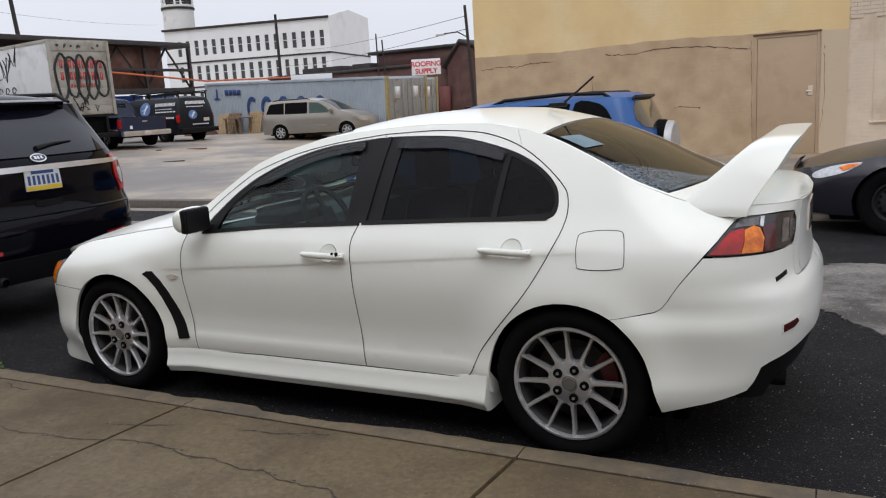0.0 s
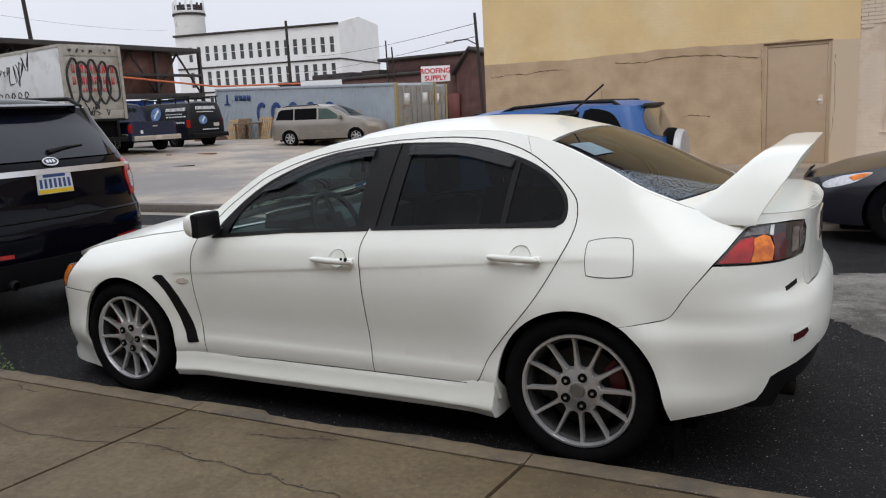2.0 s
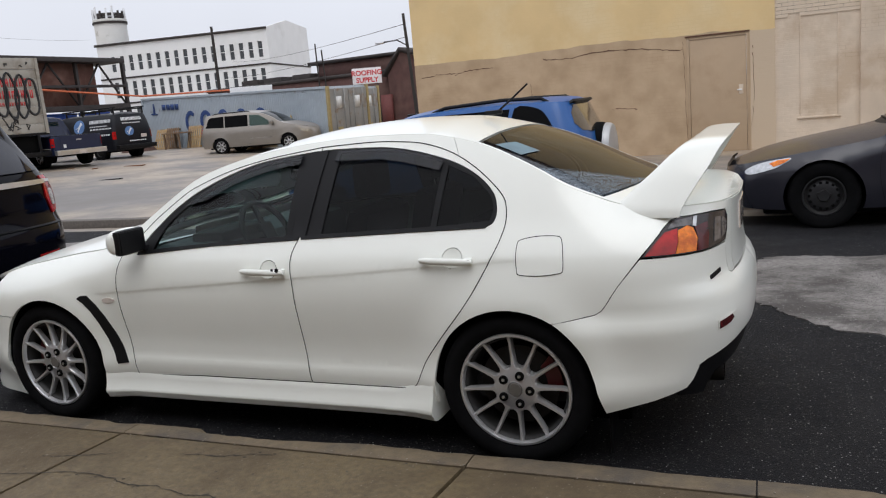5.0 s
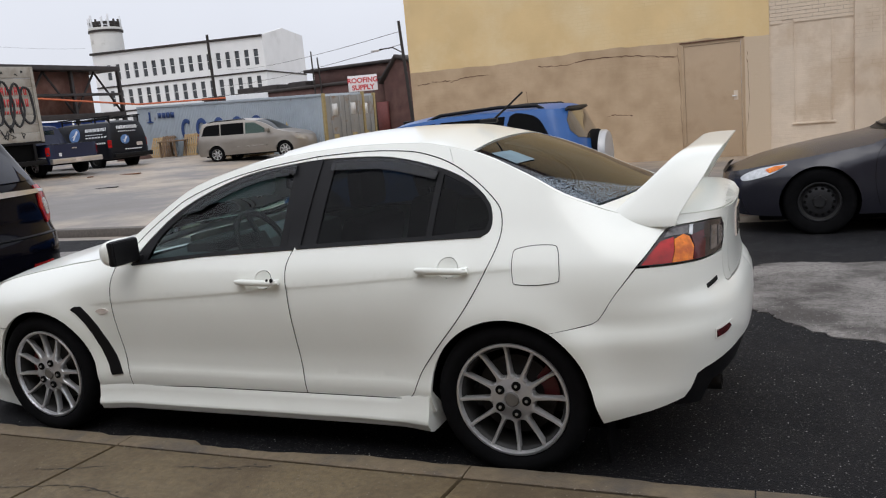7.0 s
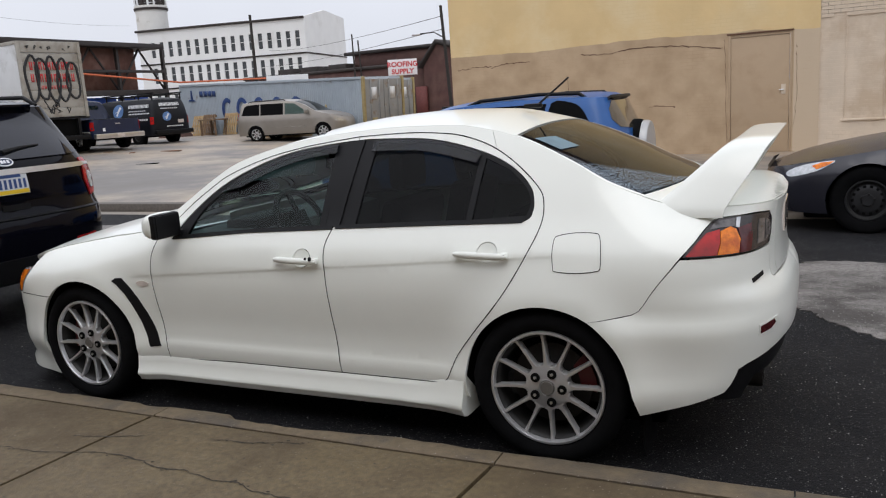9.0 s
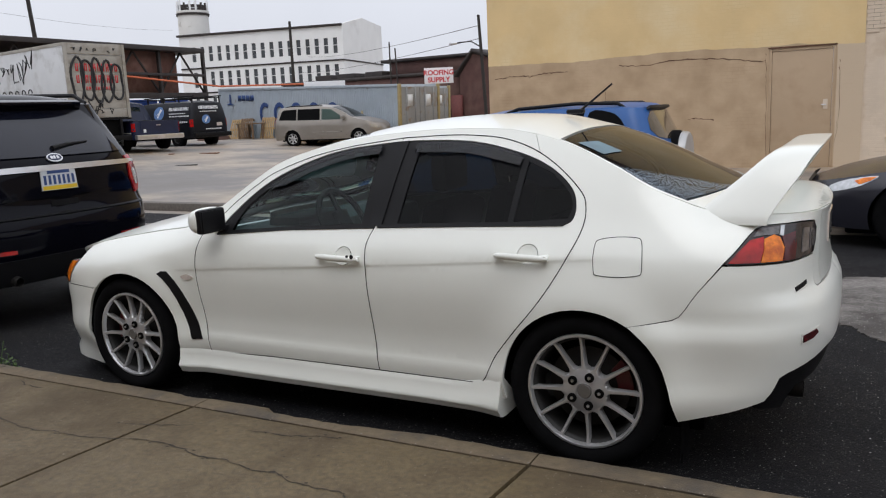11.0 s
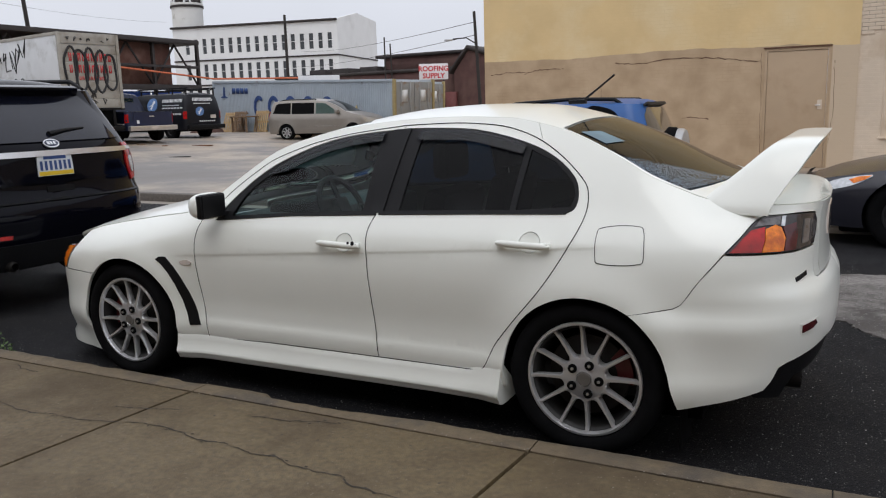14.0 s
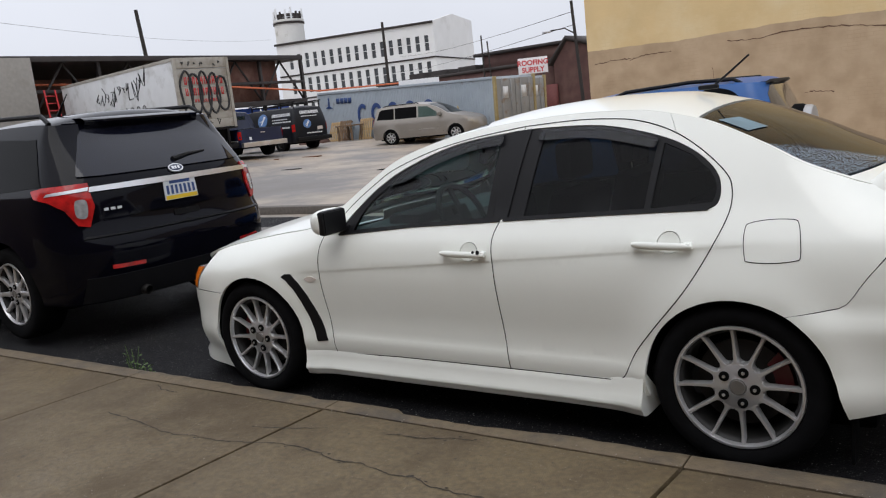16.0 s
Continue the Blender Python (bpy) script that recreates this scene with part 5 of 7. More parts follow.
    part("aerial", tube(bmesh.new(), [(-0.275, 0.86, 1.455), (-0.20, 0.86, 1.51), (-0.115, 0.86, 1.575)], [0.006, 0.005, 0.0045]), BLACK_PLASTIC, ae)

    # cabin
    part("dashboard", box(bmesh.new(), -2.05, 0.16, 0.70, -1.62, 1.56, 0.925, 0.06), TRIM_GREY, car)
    part("instrument_hood", box(bmesh.new(), -1.85, 0.30, 0.90, -1.64, 0.70, 0.975, 0.03), INTERIOR, car)
    sw = part("steering_wheel", bmesh.new(), INTERIOR, car)
    bm = bmesh.new()
    tube(bm, [(0.18 * math.cos(a), 0.18 * math.sin(a), 0) for a in (2 * math.pi * k / 28 for k in range(29))], 0.016, 8, False)
    box(bm, -0.06, -0.05, -0.02, 0.06, 0.05, 0.02, 0.012)
    for a in (0, 180, 270):
        box(bm, 0.03, -0.016, -0.008, 0.175, 0.016, 0.008, 0.004, pose(0, 0, 0, 0, 0, a))
    bm.to_mesh(sw.data)
    bm.free()
    sw.matrix_basis = pose(-1.50, 0.50, 0.93, 0, 64, 0)
    for sx, sy in ((-0.95, 0.48), (-0.95, 1.24)):
        st = part("front_seat", box(bmesh.new(), -0.55, -0.24, 0.0, -0.02, 0.24, 0.17, 0.05), INTERIOR, car)
        st.matrix_basis = pose(sx, sy, 0.40)
        part("seat_back", box(bmesh.new(), -0.07, -0.24, 0.1, 0.06, 0.24, 0.68, 0.05, pose(0, 0, 0, 0, 14)), INTERIOR, st)
        part("headrest", box(bmesh.new(), 0.08, -0.13, 0.70, 0.17, 0.13, 0.88, 0.04), INTERIOR, st)
    part("rear_bench", box(bmesh.new(), -0.25, 0.25, 0.4, 0.10, 1.47, 1.02, 0.06), INTERIOR, car)
    part("parcel_shelf", box(bmesh.new(), 0.05, 0.25, 0.98, 0.42, 1.47, 1.02, 0.02), INTERIOR, car)
    part("cabin_floor", box(bmesh.new(), -2.2, 0.1, 0.24, 0.3, 1.62, 0.34, 0.02), INTERIOR, car)
    part("cabin_mirror", box(bmesh.new(), -1.50, 0.73, 1.27, -1.47, 0.97, 1.335, 0.012), INTERIOR, car)
    part("hanging_charm", tube(bmesh.new(), [(-1.47, 0.86, 1.27), (-1.465, 0.86, 1.22), (-1.46, 0.865, 1.18), (-1.46, 0.865, 1.10), (-1.46, 0.87, 1.05)], [0.003, 0.02, 0.035, 0.03, 0.006]), INTERIOR, car)
    return car


white_saloon()


# ---- other vehicles ----
SILVER_PAINT = mat("silver_beige_paint", (0.27, 0.245, 0.215), 0.38, 0.35, vary=0.04, coat=0.4)
GREY_PAINT = mat("dark_slate_paint", (0.022, 0.022, 0.03), 0.25, 0.1, vary=0.06, coat=0.12, stain=(0.03, 0.03, 0.038), stain_scale=2, stain_at=(0.5, 0.8))
BLUE_PAINT = mat("bright_blue_paint", (0.006, 0.085, 0.30), 0.4, 0.0, vary=0.05, coat=0.15)
NAVY_PAINT = mat("navy_paint", (0.007, 0.014, 0.046), 0.4, vary=0.1, coat=0.12)
NIGHT_PAINT = mat("near_black_van_paint", (0.004, 0.005, 0.009), 0.45, vary=0.1, coat=0.08, spec=0.3)
HUB_STEEL = mat("black_steel_wheel", (0.03, 0.03, 0.032), 0.5, 0.5, vary=0.2)


def flank_outline(B, zb, arches, step_top=30):
    """The whole flank from nose middle to tail middle, up to the rail, with the wheel arches cut out."""
    s0, s1 = B.sf - B.end(False), B.sr + B.end()
    out = [(s0, zb)]
    for ax, az, r in sorted(arches):
        h = math.degrees(math.asin((az - zb) / r))
        out += arc_pts(ax, az, r, 180 + h, -h, 20)
    out.append((s1, zb))
    for i in range(step_top + 1):
        s = s1 + (s0 - s1) * i / step_top
        out.append((s, B.rail(B.flat(s, B.rail(min(max(s, B.nose(0.9)), B.tail(0.9)))).x)))
    return out


def shell(car, B, paint, zb, arches, step=0.08, cut=None, name="body"):
    out = flank_outline(B, zb, arches)
    x0, x1 = B.nose(B.rail(B.nose(0.8))) + 0.002, B.tail(B.rail(B.tail(1.0))) - 0.002
    tops = sheet(B.top_outline((x0, x0), (x1, x1), n=16), B.top, step=step, gap=0, edge=0)
    body = part(name, merged(sheet(out, B.skin, step=step, gap=0), sheet(out, B.far, step=step, gap=0), tops), paint, car)
    ax0, ax1 = min(a[0] for a in arches), max(a[0] for a in arches)
    part("underbody", box(bmesh.new(), ax0 - 0.55, 0.15, zb - 0.06, ax1 + 0.55, 2 * B.cy - 0.15, zb + 0.10, 0.03), DARK_GAP, car)
    for ax, az, r in arches:
        part("wheel_housing", box(bmesh.new(), ax - r - 0.03, 0.30, zb, ax + r + 0.03, 2 * B.cy - 0.30, az + r + 0.02), DARK_GAP, car)
    return body


def suv():
    car = thing("black_suv", pose(-5.60, 0.08, 0.02), "shiny black suv with chrome strip, parked ahead", "suv")
    arches = ((0.0, 0.375, 0.43), (-2.86, 0.375, 0.43))
    B = Body(
        1.0,
        flank=[(0.2, 0.06), (0.35, 0.035), (0.55, 0.006), (0.8, 0.0), (1.0, 0.01), (1.12, 0.035), (1.2, 0.07), (1.4, 0.145), (1.6, 0.225), (1.7, 0.28), (1.82, 0.36)],
        nose=[(0.2, -3.72), (0.5, -3.8), (0.8, -3.8), (1.0, -3.76), (1.1, -3.7), (1.3, -3.5)],
        tail=[(0.25, 0.98), (0.45, 1.045), (0.60, 1.07), (0.72, 1.075), (0.785, 1.06), (0.815, 1.0), (0.95, 0.995), (1.15, 0.98), (1.25, 0.925), (1.4, 0.80), (1.6, 0.62), (1.68, 0.585), (1.8, 0.56)],
        rail=[(-3.9, 0.9), (-3.6, 1.02), (-3.0, 1.10), (-2.25, 1.17), (-1.9, 1.34), (-1.4, 1.60), (-1.0, 1.655), (-0.3, 1.68), (0.3, 1.672), (0.62, 1.645), (1.1, 1.62)],
        crown=[(-3.9, 0.0), (-3.65, 0.01), (-3.3, 0.06), (-2.3, 0.08), (-1.4, 0.08), (0.0, 0.08), (0.42, 0.075), (0.55, 0.04), (0.61, 0.0), (1.1, 0.0)],
        sf=-3.2, sr=0.45, nf=2.8, nr=3.0, arches=arches, flare=0.03,
    )
    P = BLACK_GLOSS
    shell(car, B, P, 0.30, arches, 0.07)
    E = B.end()
    for lift in (B.skin, B.far):
        d = part("rear_side_window", sheet(rounded([(-0.78, 1.20), (0.45, 1.20), (0.56, 1.25), (0.42, 1.52), (0.30, 1.56), (-0.74, 1.57)], 3), lift, step=0.08, gap=0, off=0.004, edge=0.004), GLASS_BLACK, car)
        part("door_window", sheet([(-1.72, 1.18), (-0.86, 1.19), (-0.82, 1.565), (-1.30, 1.55)], lift, step=0.08, gap=0, off=0.004, edge=0.004), GLASS_BLACK, car)
        seam(lift, line([(-0.82, 0.45), (-0.82, 1.0), (-0.80, 1.60)]), "door_gap", car, off=0.001)
        part("sill_trim", sheet([(-2.38, 0.31), (-0.46, 0.31), (-0.46, 0.42), (-2.38, 0.42)], lift, step=0.1, gap=0, off=0.012), BLACK_PLASTIC, car)
        tl = part("tail_light", sheet([(0.47, 1.175), (0.62, 1.195), (0.98, 1.20), (1.03, 1.03), (0.98, 0.88), (0.90, 0.90), (0.82, 1.02), (0.70, 1.085), (0.54, 1.12)], lift, step=0.05, gap=0, off=0.012, edge=0.012), RED_LENS, car, "red tail light with clear reversing lens")
        part("reversing_lens", sheet(rounded([(0.90, 0.965), (0.89, 1.05), (0.905, 1.085), (0.965, 1.08), (0.98, 1.02), (0.962, 0.95)], 3), lift, step=0.04, gap=0, off=0.018, edge=0.006), CLEAR_LENS, tl)
        part("light_strip", sheet([(0.66, 1.128), (0.98, 1.145), (0.985, 1.168), (0.68, 1.148)], lift, step=0.05, gap=0, off=0.018, edge=0.006), CHROME_SOFT, tl)
        part("roof_rail", tube(bmesh.new(), [lift(-1.1, 1.66, 0.0) + Vector((0, 0, 0.02)), lift(-0.95, 1.70, -0.01) + Vector((0, 0, 0.05)), lift(-0.3, 1.72, -0.02) + Vector((0, 0, 0.05)), lift(0.35, 1.70, -0.03) + Vector((0, 0, 0.05)), lift(0.55, 1.67, -0.03) + Vector((0, 0, 0.01))], 0.018), BLACK_PLASTIC, car)
        part("bumper_reflector", sheet([(1.05, 0.55), (1.30, 0.545), (1.30, 0.575), (1.05, 0.58)], lift, step=0.06, gap=0, off=0.004, edge=0.004), RED_LENS, car)
        part("exhaust_tip", lathe(bmesh.new(), [(0.030, -0.02), (0.037, 0.0), (0.040, 0.0), (0.040, 0.16)], 20), STEEL_DISC, car).matrix_basis = pose(1.03, 0.52 if lift == B.skin else 1.48, 0.34, 0, 0, 90)
    part("rear_window", sheet(rounded([(-0.80, 1.245), (-0.3, 1.24), (0.3, 1.24), (0.80, 1.245), (0.86, 1.28), (0.80, 1.45), (0.72, 1.585), (0.55, 1.60), (-0.55, 1.60), (-0.72, 1.585), (-0.80, 1.45), (-0.86, 1.28)], 3), B.back, step=0.05, gap=0, off=0.014, edge=0.012), mat("suv_rear_glass", (0.007, 0.008, 0.015), 0.06, vary=0.2, spec=0.45), car)
    bar = part("chrome_strip", sheet([(-0.78, 1.134), (0.78, 1.134), (0.78, 1.166), (0.4, 1.172), (-0.4, 1.172), (-0.78, 1.166)], B.back, step=0.07, gap=0, off=0.022, edge=0.02), CHROME_SOFT, car, "scratched chrome strip across the tailgate")
    part("badge", sheet([(0.075 * math.cos(q), 1.225 + 0.032 * math.sin(q)) for q in (2 * math.pi * i / 28 for i in range(28))], B.back, step=0.03, gap=0, off=0.016, edge=0.012), CHROME_SOFT, car)
    part("badge_field", sheet([(0.064 * math.cos(q), 1.225 + 0.024 * math.sin(q)) for q in (2 * math.pi * i / 28 for i in range(28))], B.back, step=0.03, gap=0, off=0.018, edge=0.003), NAVY_PAINT, car)
    for k, w in enumerate((0.03, 0.022, 0.024)):
        part("badge_mark", sheet([(-0.042 + 0.03 * k, 1.214), (-0.042 + 0.03 * k + w * 0.8, 1.214), (-0.042 + 0.03 * k + w * 0.8, 1.236), (-0.042 + 0.03 * k, 1.236)], B.back, step=0.03, gap=0, off=0.0195, edge=0.002), CHROME_SOFT, car)
    # number plate: field, yellow and blue bands, bars for the characters
    u0, z0 = -0.02, 1.062
    plate = part("number_plate", sheet([(u0 - 0.155, z0 - 0.078), (u0 + 0.155, z0 - 0.078), (u0 + 0.155, z0 + 0.078), (u0 - 0.155, z0 + 0.078)], B.back, step=0.05, gap=0, off=0.016, edge=0.012), mat("plate_white", (0.62, 0.64, 0.66), 0.5, vary=0.04), car, "white plate with yellow and blue bands")
    part("plate_band", sheet([(u0 - 0.15, z0 - 0.074), (u0 + 0.15, z0 - 0.074), (u0 + 0.15, z0 - 0.044), (u0 - 0.15, z0 - 0.044)], B.back, step=0.05, gap=0, off=0.0185, edge=0.002), mat("plate_yellow", (0.75, 0.5, 0.02), 0.5, vary=0.05), plate)
    part("plate_band", sheet([(u0 - 0.10, z0 + 0.048), (u0 + 0.10, z0 + 0.048), (u0 + 0.10, z0 + 0.072), (u0 - 0.10, z0 + 0.072)], B.back, step=0.05, gap=0, off=0.0185, edge=0.002), NAVY_INK, plate)
    for k in range(7):
        c = u0 - 0.125 + 0.0415 * k
        part("plate_bar", sheet([(c - 0.011, z0 - 0.034), (c + 0.011, z0 - 0.034), (c + 0.011, z0 + 0.036), (c - 0.011, z0 + 0.036)], B.back, step=0.05, gap=0, off=0.0185, edge=0.002), NAVY_INK, plate)
    part("plate_recess_lip", sheet([(-0.5, 0.935), (0.5, 0.935), (0.48, 0.95), (-0.48, 0.95)], B.back, step=0.08, gap=0, off=0.02, edge=0.02), P, car)
    part("tow_cover", sheet([(-0.11, 0.86), (0.13, 0.86), (0.13, 0.905), (-0.11, 0.905)], B.back, step=0.08, gap=0, off=0.006, edge=0.006), BLACK_PLASTIC, car)
    part("bumper_step", sheet([(-E + 0.45, 0.79), (E - 0.45, 0.79), (E - 0.5, 0.82), (-E + 0.5, 0.82)], B.back, step=0.08, gap=0, off=0.012, edge=0.012), BLACK_PLASTIC, car)
    part("bumper_valance", sheet([(-E + 0.35, 0.31), (E - 0.35, 0.31), (E - 0.42, 0.50), (-E + 0.42, 0.50)], B.back, step=0.08, gap=0, off=0.008, edge=0.008), BLACK_PLASTIC, car)
    seam(B.back, [(-0.80, 0.90), (-0.80, 1.05), (-0.79, 1.12), (-0.78, 1.2)], "tailgate_gap", car, off=0.002)
    seam(B.back, [(0.80, 0.90), (0.80, 1.05), (0.79, 1.12), (0.78, 1.2)], "tailgate_gap", car, off=0.002)
    seam(B.back, [(-0.80, 0.90), (0.0, 0.895), (0.80, 0.90)], "tailgate_gap", car, off=0.002)
    # roof spoiler, wiper, trim letters, aerial
    bm = bmesh.new()
    rows = []
    for i in range(21):
        u = -0.70 + 1.40 * i / 20
        k = 1 - 0.35 * abs(u / 0.70) ** 3
        a, b = B.back(u, 1.635, 0.0), B.back(u, 1.60, 0.0)
        rows.append([bm.verts.new(p) for p in (a + Vector((-0.16, 0, 0.062)), a + Vector((0.02, 0, 0.055)), a + Vector((0.10 * k, 0, 0.035)), a + Vector((0.10 * k, 0, 0.018)), b + Vector((0.01, 0, 0.0)))])
    for r0, r1 in zip(rows, rows[1:]):
        for k in range(4):
            bm.faces.new((r0[k], r0[k + 1], r1[k + 1], r1[k]))
    bmesh.ops.recalc_face_normals(bm, faces=bm.faces)
    part("roof_spoiler", bm, P, car)
    part("brake_light_strip", sheet([(-0.2, 1.585), (0.2, 1.585), (0.2, 1.603), (-0.2, 1.603)], B.back, step=0.08, gap=0, off=0.012, edge=0.006), RED_LENS, car)
    part("rear_wiper", tube(bmesh.new(), [B.back(0.02, 1.29, 0.02), B.back(0.2, 1.315, 0.02), B.back(0.42, 1.33, 0.018)], [0.022, 0.016, 0.008]), BLACK_PLASTIC, car)
    for k in range(3):
        part("trim_badge", sheet([(-0.68 + 0.05 * k, 0.985), (-0.645 + 0.05 * k, 0.985), (-0.645 + 0.05 * k, 1.005), (-0.68 + 0.05 * k, 1.005)], B.back, step=0.05, gap=0, off=0.004, edge=0.004), CHROME_SOFT, car)
    part("aerial", tube(bmesh.new(), [(-0.2, 0.75, 1.74), (-0.1, 0.75, 1.84), (0.0, 0.75, 1.92)], [0.02, 0.006, 0.004]), BLACK_PLASTIC, car)
    part("windscreen", sheet(B.top_outline((-2.2, -2.35), (-1.38, -1.5), w=0.9), B.top, step=0.1, gap=0, off=0.004, edge=0.004), GLASS_BLACK, car)
    for ax, _, _ in arches:
        wheel(car, ax, 0.01, 0.375, 0.375, 0.245, 0.255, 10, -1, spoke_w=0.04)
        wheel(car, ax, 1.99, 0.375, 0.375, 0.245, 0.255, 10, 1, spoke_w=0.04)
    return car


suv()


def dark_saloon():
    car = thing("dark_saloon", pose(4.155, 5.38, 0.0), "dark slate-grey saloon with black steel wheels, parked across the street", "car")
    arches = ((0.0, 0.32, 0.36), (-2.775, 0.32, 0.36))
    B = Body(
        0.91,
        flank=[(0.12, 0.06), (0.3, 0.02), (0.55, 0.0), (0.72, 0.005), (0.85, 0.03), (0.93, 0.07), (1.1, 0.16), (1.3, 0.27), (1.45, 0.38)],
        nose=[(0.12, -3.60), (0.25, -3.68), (0.45, -3.71), (0.6, -3.69), (0.7, -3.62), (0.8, -3.5)],
        tail=[(0.15, 1.0), (0.4, 1.06), (0.7, 1.05), (0.95, 1.0), (1.1, 0.98)],
        rail=[(-3.75, 0.57), (-3.55, 0.635), (-3.2, 0.71), (-2.8, 0.775), (-2.4, 0.835), (-2.22, 0.875), (-2.05, 0.98), (-1.35, 1.31), (-0.9, 1.36), (-0.2, 1.35), (0.3, 1.18), (0.6, 1.03), (1.0, 1.0)],
        crown=[(-3.75, 0.0), (-3.62, 0.01), (-3.3, 0.06), (-2.4, 0.09), (-2.0, 0.09), (-1.0, 0.09), (0.0, 0.09), (0.8, 0.05), (0.98, 0.0), (1.1, 0.0)],
        sf=-3.05, sr=0.35, nf=2.3, nr=2.8, soft=[(-3.8, 0.08), (-2.3, 0.06), (-2.0, 0.0), (0.3, 0.0), (1.0, 0.06)], arches=arches, flare=0.02,
    )
    shell(car, B, GREY_PAINT, 0.20, arches, 0.06)
    for lift in (B.skin, B.far):
        hl = part("headlight", sheet(rounded([(-3.06, 0.705), (-3.14, 0.65), (-3.25, 0.60), (-3.46, 0.55), (-3.54, 0.575), (-3.46, 0.625), (-3.3, 0.675)], 3), lift, step=0.04, gap=0, off=0.006, edge=0.006), CLEAR_LENS, car)
        part("amber_marker", sheet([(-3.07, 0.698), (-3.13, 0.66), (-3.22, 0.625), (-3.27, 0.655), (-3.19, 0.685)], lift, step=0.04, gap=0, off=0.010, edge=0.006), AMBER_LENS, hl)
        dw = part("door_window", sheet([(-1.92, 0.955), (-1.05, 0.975), (-1.0, 1.315), (-1.30, 1.285), (-1.6, 1.15)], lift, step=0.06, gap=0, off=0.004, edge=0.004), GLASS_BLACK, car)
        part("rear_door_window", sheet([(-0.97, 0.975), (-0.05, 0.99), (0.02, 1.09), (-0.3, 1.29), (-0.93, 1.32)], lift, step=0.06, gap=0, off=0.004, edge=0.004), GLASS_BLACK, car)
        part("chrome_trim", sheet([(-2.02, 0.93), (-1.05, 0.955), (-1.05, 0.968), (-1.93, 0.947), (-1.62, 1.135), (-1.30, 1.275), (-1.31, 1.29), (-1.63, 1.155)], lift, step=0.05, gap=0, off=0.009, edge=0.008), CHROME, car)
        seam(lift, line([(-2.26, 0.28), (-2.30, 0.5), (-2.28, 0.75), (-2.18, 0.88)]), "door_gap", car, off=0.002)
        seam(lift, line([(-1.05, 0.26), (-1.06, 0.6), (-1.03, 0.93)]), "door_gap", car, off=0.002)
        m = part("door_mirror", box(bmesh.new(), -1.92, 0, 0.95, -1.80, 0.2, 1.07, 0.03), GREY_PAINT, car)
        m.matrix_basis = pose(0, -0.12 if lift == B.skin else 1.74, 0)
        part("door_handle", sheet([(-1.30, 0.80), (-1.10, 0.805), (-1.10, 0.83), (-1.30, 0.825)], lift, step=0.05, gap=0, off=0.03, edge=0.03), GREY_PAINT, car)
    part("windscreen", sheet(B.top_outline((-1.98, -2.18), (-1.28, -1.4), w=0.93), B.top, step=0.07, gap=0, off=0.004, edge=0.004), glass("grey_windscreen", (0.25, 0.28, 0.26)), car)
    part("windscreen_base", sheet(B.top_outline((-2.04, -2.26), (-1.97, -2.17), w=0.93), B.top, step=0.07, gap=0, off=0.003, edge=0.003), BLACK_PLASTIC, car)
    part("wiper", tube(bmesh.new(), [B.top(-2.12, -0.75, 0.02), B.top(-2.18, -0.3, 0.025), B.top(-2.18, 0.2, 0.02)], 0.009), BLACK_PLASTIC, car)
    part("wiper_arm", tube(bmesh.new(), [B.top(-2.16, -0.5, 0.03), B.top(-2.10, -0.8, 0.04), B.top(-2.05, -0.9, 0.01)], 0.011), BLACK_PLASTIC, car)
    part("grille", sheet([(-0.36, 0.60), (0.36, 0.60), (0.40, 0.68), (-0.40, 0.68)], B.front, step=0.07, gap=0, off=0.004, edge=0.004), BLACK_PLASTIC, car)
    part("rear_window", sheet(B.top_outline((-0.15, -0.2), (0.5, 0.6), w=0.9), B.top, step=0.07, gap=0, off=0.004, edge=0.004), GLASS_BLACK, car)
    for ax, _, _ in arches:
        wheel(car, ax, 0.03, 0.327, 0.327, 0.215, 0.195, 0, -1, HUB_STEEL, plain=True)
        wheel(car, ax, 1.79, 0.327, 0.327, 0.215, 0.195, 0, 1, HUB_STEEL, plain=True)
    return car


dark_saloon()


